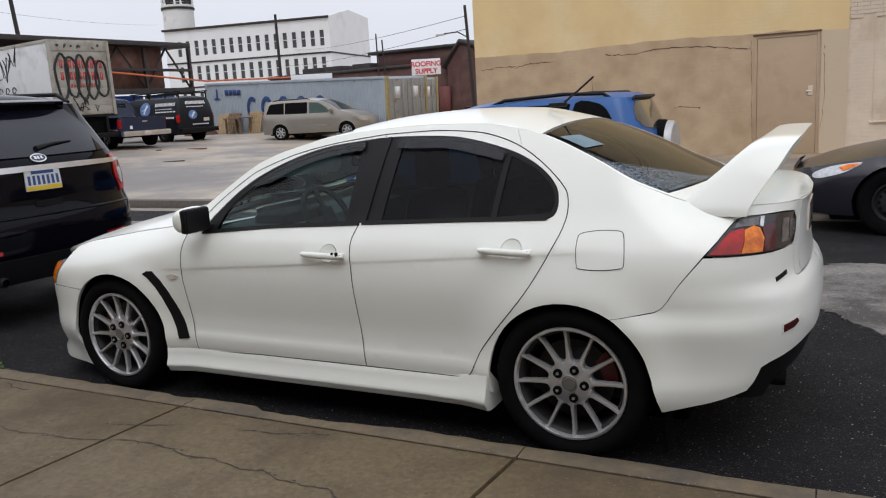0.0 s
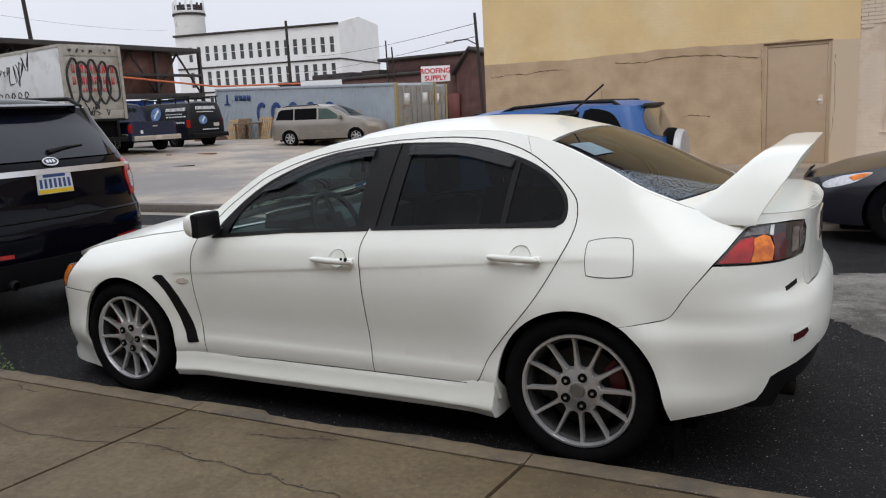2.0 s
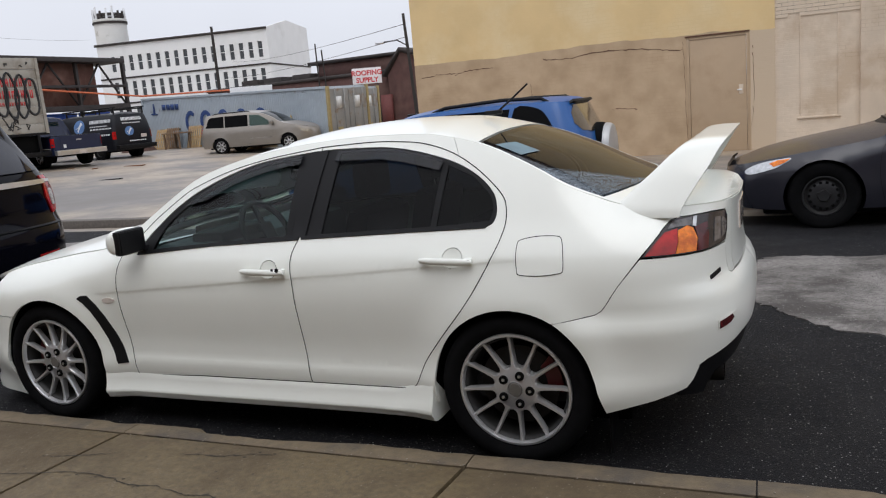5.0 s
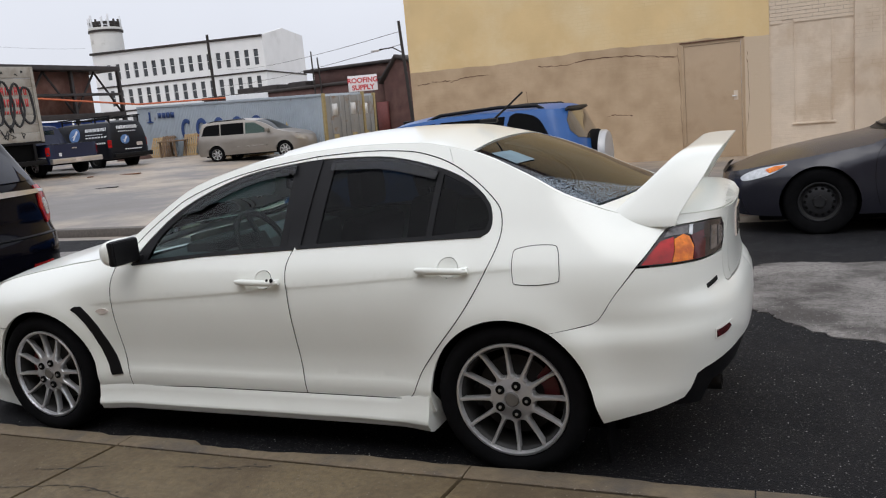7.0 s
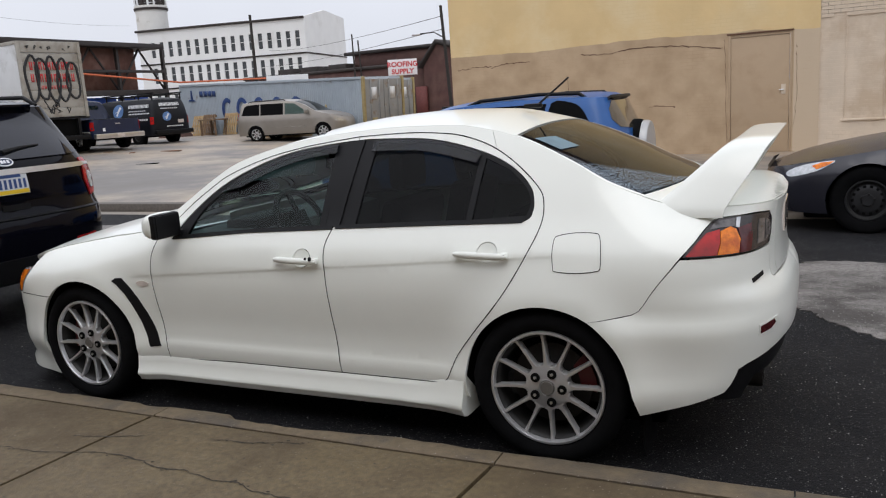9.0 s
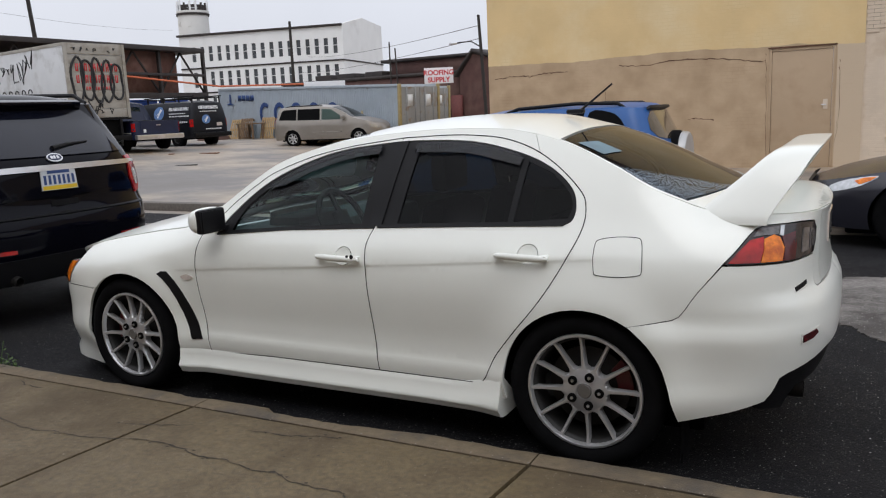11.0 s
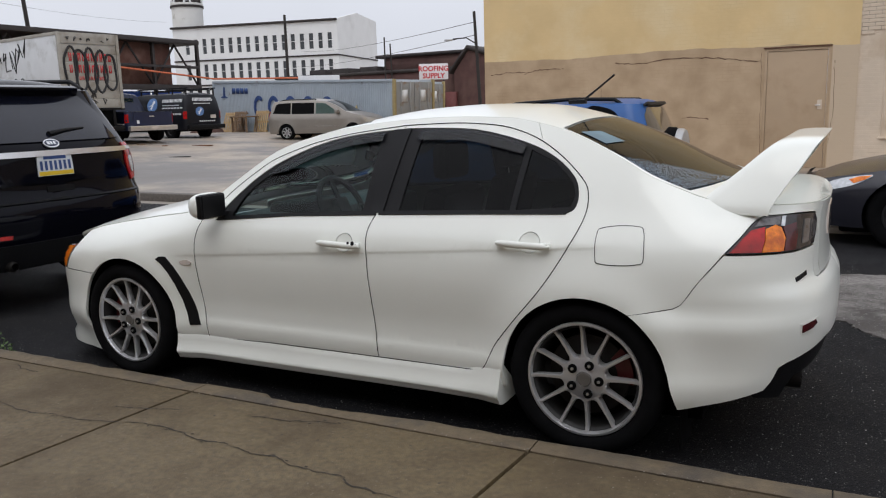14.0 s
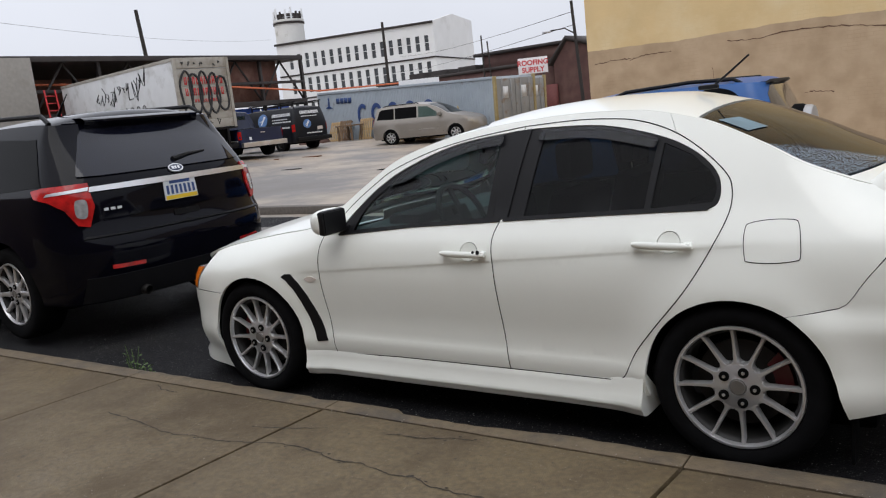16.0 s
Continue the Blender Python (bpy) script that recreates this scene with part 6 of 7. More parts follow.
def blue_suv():
    car = thing("blue_suv", pose(-1.86, 5.85, 0.0), "bright blue compact suv with roof rack and spare wheel", "suv")
    arches = ((0.0, 0.33, 0.38), (-2.62, 0.33, 0.38))
    B = Body(
        0.89,
        flank=[(0.2, 0.05), (0.4, 0.01), (0.7, 0.0), (0.9, 0.02), (1.0, 0.05), (1.2, 0.12), (1.4, 0.2), (1.5, 0.26), (1.65, 0.34)],
        nose=[(0.2, -3.4), (0.5, -3.45), (0.8, -3.42), (0.95, -3.3), (1.1, -3.1)],
        tail=[(0.25, 0.80), (0.5, 0.84), (0.8, 0.84), (1.0, 0.81), (1.2, 0.73), (1.4, 0.63), (1.46, 0.60), (1.6, 0.58)],
        rail=[(-3.5, 0.8), (-3.2, 0.92), (-2.5, 1.0), (-2.1, 1.06), (-1.5, 1.36), (-1.1, 1.41), (-0.4, 1.44), (0.3, 1.435), (0.62, 1.42), (0.9, 1.40)],
        crown=[(-3.5, 0.0), (-3.3, 0.02), (-2.5, 0.07), (-1.5, 0.06), (0.0, 0.06), (0.5, 0.05), (0.63, 0.0), (0.9, 0.0)],
        sf=-2.95, sr=0.38, nf=2.6, nr=3.2, arches=arches, flare=0.03,
    )
    shell(car, B, BLUE_PAINT, 0.32, arches, 0.07)
    for lift in (B.skin, B.far):
        part("front_side_window", sheet([(-1.85, 1.04), (-1.0, 1.05), (-0.98, 1.37), (-1.42, 1.34)], lift, step=0.08, gap=0, off=0.004, edge=0.004), GLASS_BLACK, car)
        part("door_window", sheet([(-0.93, 1.05), (-0.12, 1.05), (-0.08, 1.385), (-0.91, 1.375)], lift, step=0.08, gap=0, off=0.004, edge=0.004), GLASS_BLACK, car)
        part("rear_side_window", sheet(line([(-0.05, 1.06), (-0.02, 1.39), (0.22, 1.385), (0.36, 1.30), (0.46, 1.12), (0.42, 1.06)], 3), lift, step=0.06, gap=0, off=0.004, edge=0.004), GLASS_BLACK, car)
        rack = part("roof_rack", tube(bmesh.new(), [lift(-1.15, 1.42, -0.06) + Vector((0, 0, 0.0)), lift(-0.95, 1.45, -0.07) + Vector((0, 0, 0.05)), lift(-0.2, 1.48, -0.07) + Vector((0, 0, 0.055)), lift(0.28, 1.47, -0.07) + Vector((0, 0, 0.05)), lift(0.42, 1.44, -0.06) + Vector((0, 0, 0.0))], 0.022), BLACK_PLASTIC, car)
        part("tail_light", sheet([(0.60, 0.78), (0.74, 0.78), (0.74, 0.96), (0.60, 0.96)], lift, step=0.06, gap=0, off=0.008, edge=0.008), RED_LENS, car)
    part("rear_window", sheet(rounded([(-0.60, 1.08), (0.60, 1.08), (0.58, 1.38), (-0.58, 1.38)], 3), B.back, step=0.07, gap=0, off=0.005, edge=0.005), mat("brown_tinted_glass", (0.06, 0.05, 0.035), 0.1, vary=0.2, coat=1), car)
    part("rear_lip", sheet([(-0.66, 1.395), (0.66, 1.395), (0.64, 1.42), (-0.64, 1.42)], B.back, step=0.07, gap=0, off=0.05, edge=0.05), BLACK_PLASTIC, car)
    sp = part("spare_wheel", lathe(bmesh.new(), [(0.0, -0.225), (0.25, -0.22), (0.30, -0.21), (0.318, -0.18), (0.322, -0.13), (0.30, -0.11)], 36), mat("silver_wheel_cover", (0.42, 0.42, 0.42), 0.35, 0.3, vary=0.06), car, "spare wheel in silver cover")
    sp.matrix_basis = pose(0.76, 0.98, 0.80, 0, 0, 90)
    part("spare_tyre", lathe(bmesh.new(), [(0.2, -0.125), (0.32, -0.125), (0.335, -0.09), (0.337, 0.04), (0.335, 0.10), (0.32, 0.14), (0.2, 0.14)], 36), RUBBER, sp)
    part("windscreen", sheet(B.top_outline((-2.0, -2.15), (-1.5, -1.6), w=0.9), B.top, step=0.1, gap=0, off=0.004, edge=0.004), GLASS_BLACK, car)
    for ax, _, _ in arches:
        wheel(car, ax, 0.02, 0.33, 0.33, 0.21, 0.20, 6, -1, spoke_w=0.05)
        wheel(car, ax, 1.76, 0.33, 0.33, 0.21, 0.20, 6, 1, spoke_w=0.05)
    return car


blue_suv()


# ---- the yard across the street ----
def silver_van():
    cy = 0.98
    m = pose(-20.35, 23.55, 0.27, 0, 0, 192) @ Matrix.Translation((0, -2 * cy, 0))
    car = thing("silver_minivan", m, "silver-beige minivan parked in the yard", "minivan")
    arches = ((0.0, 0.33, 0.37), (-3.0, 0.33, 0.37))
    B = Body(
        cy,
        flank=[(0.2, 0.05), (0.5, 0.0), (0.85, 0.0), (1.0, 0.03), (1.2, 0.1), (1.5, 0.2), (1.66, 0.28), (1.8, 0.36)],
        nose=[(0.2, -3.88), (0.5, -3.95), (0.8, -3.9), (0.95, -3.7), (1.1, -3.5)],
        tail=[(0.25, 0.98), (0.6, 1.03), (0.9, 1.02), (1.2, 0.92), (1.5, 0.80), (1.62, 0.74), (1.8, 0.7)],
        rail=[(-4.0, 0.75), (-3.7, 0.90), (-3.0, 1.06), (-2.7, 1.14), (-2.2, 1.42), (-1.7, 1.58), (-1.0, 1.64), (0.0, 1.64), (0.6, 1.60), (0.8, 1.57)],
        crown=[(-4.0, 0.0), (-3.8, 0.02), (-3.2, 0.08), (-1.5, 0.08), (0.4, 0.08), (0.72, 0.02), (0.76, 0.0), (0.9, 0.0)],
        sf=-3.3, sr=0.5, nf=2.3, nr=3.0, arches=arches, flare=0.02,
    )
    shell(car, B, SILVER_PAINT, 0.28, arches, 0.09)
    for lift in (B.skin, B.far):
        part("front_door_window", sheet([(-2.45, 1.07), (-1.35, 1.08), (-1.32, 1.53), (-1.75, 1.50)], lift, step=0.1, gap=0, off=0.004, edge=0.004), GLASS_CLEAR, car)
        part("sliding_door_window", sheet([(-1.27, 1.08), (-0.25, 1.09), (-0.22, 1.55), (-1.24, 1.54)], lift, step=0.1, gap=0, off=0.004, edge=0.004), GLASS_BLACK, car)
        part("rear_side_window", sheet([(-0.2, 1.09), (0.62, 1.12), (0.52, 1.46), (0.4, 1.53), (-0.17, 1.55)], lift, step=0.1, gap=0, off=0.004, edge=0.004), GLASS_BLACK, car)
        part("tail_light", sheet([(0.80, 0.92), (0.95, 0.94), (0.98, 1.2), (0.85, 1.2)], lift, step=0.1, gap=0, off=0.008, edge=0.008), RED_LENS, car)
        part("headlight", sheet([(-3.5, 0.72), (-3.9, 0.66), (-3.95, 0.76), (-3.6, 0.86)], lift, step=0.1, gap=0, off=0.008, edge=0.008), CLEAR_LENS, car)
        seam(lift, [(-1.30, 0.36), (-1.30, 1.05)], "door_gap", car, off=0.003, w=0.006)
        seam(lift, [(-2.45, 0.42), (-2.45, 1.03)], "door_gap", car, off=0.003, w=0.006)
        part("side_moulding", sheet([(-2.5, 0.56), (-0.4, 0.58), (-0.4, 0.61), (-2.5, 0.59)], lift, step=0.1, gap=0, off=0.01, edge=0.01), SILVER_PAINT, car)
        part("roof_rail", tube(bmesh.new(), [lift(-1.3, 1.66, -0.05), lift(-1.2, 1.72, -0.06), lift(0.2, 1.72, -0.08), lift(0.4, 1.66, -0.06)], 0.02), BLACK_PLASTIC, car)
        mi = part("door_mirror", box(bmesh.new(), -2.42, 0, 1.08, -2.28, 0.2, 1.24, 0.03), SILVER_PAINT, car)
        mi.matrix_basis = pose(0, -0.16 if lift == B.skin else 1.92, 0)
    part("windscreen", sheet(B.top_outline((-2.68, -2.95), (-1.75, -1.9), w=0.93), B.top, step=0.1, gap=0, off=0.004, edge=0.004), glass("van_windscreen", (0.2, 0.24, 0.23)), car)
    for ax, _, _ in arches:
        wheel(car, ax, 0.02, 0.33, 0.33, 0.21, 0.215, 7, -1, spoke_w=0.05)
        wheel(car, ax, 2 * cy - 0.02, 0.33, 0.33, 0.21, 0.215, 7, 1, spoke_w=0.05)


silver_van()


def emblem(parent, at, mat_a, mat_b, r):
    """A round mark in two colours, on a panel's own coordinates."""
    part("round_mark", sheet([(at[1] + r * math.cos(q), at[2] + 0.85 * r * math.sin(q)) for q in (2 * math.pi * i / 24 for i in range(24))], at[0], step=0.1, gap=0, off=0.008, edge=0.003), mat_a, parent)
    part("round_mark_swirl", sheet([(at[1] + r * a, at[2] + r * b) for a, b in ((-0.7, -0.2), (-0.1, 0.05), (0.25, 0.6), (0.6, 0.4), (0.2, -0.05), (-0.1, -0.6), (-0.35, -0.45), (-0.1, -0.1))], at[0], step=0.1, gap=0, off=0.012, edge=0.003), mat_b, parent)


def bars(parent, lift, a, z, widths, h, material, name="lettering_bar", off=0.008, gap=0.35):
    x = a
    for w in widths:
        part(name, sheet([(x, z), (x + w, z), (x + w, z + h), (x, z + h)], lift, step=0.2, gap=0, off=off, edge=0.003), material, parent)
        x += w * (1 + gap)


PALE_BLUE = mat("pale_blue_mark", (0.10, 0.2, 0.42), 0.5, vary=0.2, scale=6)


def cargo_van():
    cy = 1.0
    car = thing("cargo_van", pose(-24.75, 21.3, 0.44, 0, 0, -6), "near-black cargo van with white lettering and roof rack", "van")
    arches = ((0.0, 0.38, 0.42), (-3.5, 0.38, 0.42))
    B = Body(
        cy,
        flank=[(0.3, 0.04), (0.6, 0.0), (1.1, 0.0), (1.2, 0.03), (1.6, 0.12), (1.85, 0.22), (2.0, 0.34)],
        nose=[(0.3, -4.4), (0.7, -4.5), (1.0, -4.4), (1.2, -4.2)],
        tail=[(0.3, 1.05), (0.6, 1.1), (1.1, 1.1), (1.5, 1.06), (1.85, 0.98), (2.0, 0.95)],
        rail=[(-4.5, 0.9), (-4.2, 1.05), (-3.6, 1.2), (-3.2, 1.3), (-2.6, 1.75), (-2.2, 1.86), (0.5, 1.86), (1.0, 1.82), (1.2, 1.8)],
        crown=[(-4.5, 0.0), (-4.2, 0.03), (-3.4, 0.08), (-2.0, 0.08), (0.6, 0.08), (0.95, 0.03), (1.0, 0.0), (1.2, 0.0)],
        sf=-3.9, sr=0.78, nf=2.6, nr=3.6, arches=arches, flare=0.02,
    )
    shell(car, B, NIGHT_PAINT, 0.38, arches, 0.11)
    E = B.end()
    for lift in (B.skin, B.far):
        part("door_window", sheet([(-3.1, 1.26), (-2.15, 1.26), (-2.15, 1.72), (-2.5, 1.70)], lift, step=0.1, gap=0, off=0.004, edge=0.004), GLASS_CLEAR, car)
        part("tail_light", sheet([(0.92, 0.85), (1.06, 0.85), (1.06, 1.15), (0.92, 1.15)], lift, step=0.1, gap=0, off=0.01, edge=0.01), RED_LENS, car)
    emblem(car, (B.skin, -1.1, 1.45), PALE_BLUE, WHITE_INK, 0.34)
    bars(car, B.skin, -0.45, 1.54, [0.055, 0.05, 0.06, 0.045] * 4, 0.13, WHITE_INK, gap=0.55)
    bars(car, B.skin, -0.42, 1.40, [0.09] * 9, 0.035, WHITE_INK)
    bars(car, B.skin, -0.40, 1.28, [0.14] * 7, 0.05, WHITE_INK)
    bars(car, B.skin, 0.05, 1.02, [0.1] * 6, 0.07, WHITE_INK)
    bars(car, B.back, -0.60, 1.58, [0.05, 0.045, 0.055, 0.04] * 4, 0.13, WHITE_INK, gap=0.55)
    bars(car, B.back, -0.55, 1.46, [0.08] * 9, 0.035, WHITE_INK)
    emblem(car, (B.back, -0.25, 1.15), PALE_BLUE, WHITE_INK, 0.22)
    bars(car, B.back, -0.3, 0.72, [0.08] * 8, 0.05, WHITE_INK)
    part("number_plate", sheet([(0.3, 0.86), (0.6, 0.86), (0.6, 1.0), (0.3, 1.0)], B.back, step=0.2, gap=0, off=0.01, edge=0.01), PALE_LENS, car)
    part("rear_bumper", box(bmesh.new(), 1.05, 0.05, 0.42, 1.25, 1.95, 0.60, 0.03), BLACK_PLASTIC, car)
    part("windscreen", sheet(B.top_outline((-3.15, -3.4), (-2.6, -2.75), w=0.9), B.top, step=0.12, gap=0, off=0.004, edge=0.004), GLASS_CLEAR, car)
    for x in (-2.1, -1.05, 0.0, 0.85):
        part("rack_bar", box(bmesh.new(), x, 0.25, 2.02, x + 0.06, 1.75, 2.07, 0.01), BLACK_PLASTIC, car)
        for y in (0.27, 1.70):
            part("rack_post", box(bmesh.new(), x, y, 1.84, x + 0.05, y + 0.05, 2.14, 0.01), BLACK_PLASTIC, car)
    for y in (0.27, 1.70):
        part("rack_rail", box(bmesh.new(), -2.3, y, 2.09, 1.0, y + 0.05, 2.14, 0.01), BLACK_PLASTIC, car)
    for ax, _, _ in arches:
        wheel(car, ax, 0.05, 0.38, 0.38, 0.24, 0.21, 0, -1, STEEL_DISC, plain=True)
        wheel(car, ax, 1.95, 0.38, 0.38, 0.24, 0.21, 0, 1, STEEL_DISC, plain=True)


cargo_van()


def pickup():
    car = thing("pickup_truck", pose(-23.65, 17.5, 0.5, 0, 0, -10), "dark navy pickup truck with chrome rear bumper", "pickup")
    arches = ((0.0, 0.38, 0.43), (-3.3, 0.38, 0.43))
    cy = 0.98
    B = Body(
        cy,
        flank=[(0.3, 0.05), (0.6, 0.01), (0.9, 0.0), (1.08, 0.02), (1.2, 0.05), (1.6, 0.16), (1.8, 0.26), (1.9, 0.32)],
        nose=[(0.3, -4.2), (0.8, -4.3), (1.0, -4.25), (1.2, -4.0)],
        tail=[(0.3, 1.05), (0.6, 1.08), (1.0, 1.08), (1.2, 1.07)],
        rail=[(-4.4, 0.95), (-4.0, 1.10), (-3.0, 1.2), (-2.7, 1.3), (-2.2, 1.72), (-1.9, 1.80), (-1.2, 1.80), (-1.02, 1.76), (-0.88, 1.12), (-0.75, 1.10), (1.1, 1.10)],
        crown=[(-4.4, 0.0), (-4.1, 0.03), (-3.0, 0.08), (-1.5, 0.08), (-1.0, 0.05), (-0.86, 0.01), (1.0, 0.01), (1.06, 0.0), (1.2, 0.0)],
        sf=-3.8, sr=0.85, nf=2.6, nr=4.5, arches=arches, flare=0.03,
    )
    shell(car, B, NAVY_PAINT, 0.42, arches, 0.11)
    for lift in (B.skin, B.far):
        part("door_window", sheet([(-2.5, 1.25), (-1.15, 1.25), (-1.15, 1.68), (-2.05, 1.68)], lift, step=0.1, gap=0, off=0.004, edge=0.004), GLASS_BLACK, car)
        part("tail_light", sheet([(0.88, 0.72), (1.05, 0.72), (1.05, 1.02), (0.88, 1.02)], lift, step=0.1, gap=0, off=0.012, edge=0.012), RED_LENS, car)
    part("cab_rear_window", box(bmesh.new(), -0.985, 0.42, 1.28, -0.955, 1.54, 1.66, 0.01), GLASS_CLEAR, car)
    part("bed_cover", box(bmesh.new(), -0.85, 0.10, 1.10, 1.0, 1.86, 1.125, 0.01), BLACK_PLASTIC, car)
    part("tailgate", sheet([(-0.72, 0.62), (0.72, 0.62), (0.72, 1.06), (-0.72, 1.06)], B.back, step=0.15, gap=0, off=0.012, edge=0.012), NAVY_PAINT, car)
    part("tailgate_mark", sheet([(-0.1, 0.92), (0.1, 0.92), (0.1, 0.96), (-0.1, 0.96)], B.back, step=0.2, gap=0, off=0.016, edge=0.004), CHROME_SOFT, car)
    part("sticker", sheet([(-0.62, 0.68), (-0.52, 0.68), (-0.52, 0.8), (-0.62, 0.8)], B.back, step=0.2, gap=0, off=0.016, edge=0.004), WHITE_INK, car)
    part("rear_bumper", box(bmesh.new(), 1.04, 0.0, 0.42, 1.24, 1.96, 0.60, 0.03), CHROME_SOFT, car, "dull chrome step bumper")
    part("number_plate", box(bmesh.new(), 1.245, 0.85, 0.44, 1.255, 1.12, 0.57, 0.002), PALE_LENS, car)
    for ax, _, _ in arches:
        wheel(car, ax, 0.04, 0.38, 0.38, 0.25, 0.22, 6, -1, spoke_w=0.06)
        wheel(car, ax, 1.92, 0.38, 0.38, 0.25, 0.22, 6, 1, spoke_w=0.06)
    part("rope", tube(bmesh.new(), [(-0.75, -0.03, 1.12), (-0.4, -0.06, 0.86), (0.1, -0.08, 0.72), (0.5, -0.07, 0.68), (0.9, -0.05, 0.66)], 0.02), mat("pale_rope", (0.4, 0.38, 0.33), 0.9), car)


pickup()

BOX_WHITE = mat("grimy_white_truck_panel", (0.62, 0.63, 0.64), 0.6, vary=0.06, scale=2, stain=(0.34, 0.33, 0.31), stain_scale=0.9, stain_at=(0.52, 0.72))
BOX_DOOR = mat("grimy_roller_door", (0.36, 0.34, 0.30), 0.65, vary=0.1, scale=3, stain=(0.22, 0.19, 0.15), stain_scale=1.6, stain_at=(0.48, 0.7))


def writing(parent, text, size, m, material, name="lettering", depth=0.004):
    cu = bpy.data.curves.new(name, "FONT")
    cu.body, cu.size, cu.extrude, cu.align_x, cu.offset = text, size, depth, "CENTER", size * 0.03
    tmp = new("text_source", cu)
    bpy.context.view_layer.update()
    me = bpy.data.meshes.new_from_object(tmp.evaluated_get(bpy.context.evaluated_depsgraph_get()))
    bpy.data.objects.remove(tmp)
    bpy.data.curves.remove(cu)
    me.materials.clear()
    me.materials.append(material)
    ob = new(name, me)
    ob.parent, ob.matrix_basis = parent, m
    return ob


def scrawl(parent, pts, r, material=None, name="graffiti_stroke"):
    return part(name, tube(bmesh.new(), pts, r, 5), material or BLACK_INK, parent)


def box_truck():
    t = thing("box_truck", pose(-23.10, 15.13, 0.0, 0, 0, -9), "white box truck covered in black and red graffiti", "truck")
    L, W, Z0, Z1 = 10.2, 2.25, 1.75, 4.32
    part("box", box(bmesh.new(), -L, 0, Z0, 0, W, Z1, 0.02), BOX_WHITE, t)
    for y in (0.0, W - 0.12):
        part("corner_post", box(bmesh.new(), -0.06, y, Z0, 0.05, y + 0.12, Z1 + 0.01, 0.015), BOX_DOOR, t)
    part("header", box(bmesh.new(), -0.05, 0.12, Z1 - 0.36, 0.045, W - 0.12, Z1 + 0.01, 0.015), BOX_DOOR, t)
    for k in range(7):
        z = Z0 + 0.04 + (Z1 - 0.36 - Z0 - 0.06) * k / 7
        part("roller_slat", box(bmesh.new(), 0.0, 0.13, z, 0.022, W - 0.13, z + (Z1 - 0.36 - Z0 - 0.06) / 7 - 0.012, 0.006), BOX_DOOR, t)
    part("roof_edge", box(bmesh.new(), -L, -0.015, Z1 - 0.10, 0.0, 0.0, Z1 + 0.012, 0.004), BOX_DOOR, t)
    part("bottom_rail", box(bmesh.new(), -L, -0.012, Z0 - 0.05, 0.02, W + 0.012, Z0 + 0.03, 0.006), BLACK_PLASTIC, t)
    part("chassis", box(bmesh.new(), -L - 1.0, 0.3, 0.95, -0.1, W - 0.3, Z0 - 0.06, 0.02), DARK_GAP, t)
    part("bumper", box(bmesh.new(), -0.1, 0.05, 0.95, 0.06, W - 0.05, 1.12, 0.02), BLACK_PLASTIC, t)
    for y in (0.35, W - 0.45):
        part("bumper_bracket", box(bmesh.new(), -0.08, y, 1.10, 0.02, y + 0.1, Z0, 0.01), BLACK_PLASTIC, t)
    part("cab", box(bmesh.new(), -L - 2.2, 0.05, 0.9, -L - 0.1, W - 0.05, 3.0, 0.15), BOX_WHITE, t)
    for ax in (-1.9, -L - 1.2):
        wheel(t, ax, 0.05, 0.93, 0.45, 0.28, 0.26, 0, -1, STEEL_DISC, plain=True)
        wheel(t, ax, W - 0.05, 0.93, 0.45, 0.28, 0.26, 0, 1, STEEL_DISC, plain=True)
    for n, z, sz, w in ((10, 3.38, 0.27, 0.121), (10, 2.98, 0.27, 0.121), (9, 2.74, 0.12, 0.08)):
        for k in range(n):
            y = W / 2 + (k - (n - 1) / 2) * w * 1.32
            part("lettering_bar", box(bmesh.new(), 0.022, y - w * 0.42, z, 0.03, y - w * 0.12, z + sz), RED_INK, t)
            part("lettering_bar", box(bmesh.new(), 0.022, y + w * 0.12, z, 0.03, y + w * 0.42, z + sz), RED_INK, t)
            part("lettering_bar", box(bmesh.new(), 0.022, y - w * 0.12, z + sz * 0.38 * (k % 3), 0.029, y + w * 0.12, z + sz * (0.38 * (k % 3) + 0.22)), RED_INK, t)
    rnd = random.Random(12)
    # bubble letters outlined in black on the door
    for k in range(5):
        cy, cz, ry, rz = 0.40 + 0.36 * k, 3.10 - 0.02 * k, 0.225, 0.76 - 0.02 * k
        n = 22
        pts = [(0.03, cy + ry * (1 + 0.12 * math.sin(3 * a + k)) * math.cos(a), cz + rz * (1 + 0.10 * math.sin(2 * a + 2 * k)) * math.sin(a)) for a in (2 * math.pi * i / n for i in range(n + 1))]
        scrawl(t, pts, 0.042)
    for k in range(14):
        y, z = rnd.uniform(0.25, 2.1), rnd.uniform(1.92, 2.25)
        scrawl(t, [(0.028, y + rnd.uniform(-0.12, 0.12), z + rnd.uniform(-0.16, 0.16)) for _ in range(4)], 0.016)
    for k in range(7):
        y, z = 0.35 + 0.25 * k, 4.12
        if k != 4:
            scrawl(t, [(0.055, y + rnd.uniform(-0.07, 0.07), z + rnd.uniform(-0.09, 0.09)) for _ in range(5)], 0.016)
    # tags along the side
    for k in range(15):
        x, z = -6.6 + 0.31 * k, 3.35 + 0.14 * math.sin(k) + 0.025 * k
        pts = [(x + rnd.uniform(-0.22, 0.22), -0.012, z + rnd.uniform(-0.42, 0.42)) for _ in range(5)]
        scrawl(t, line([Vector(p) for p in pts], 3) if k % 2 else pts, 0.015)
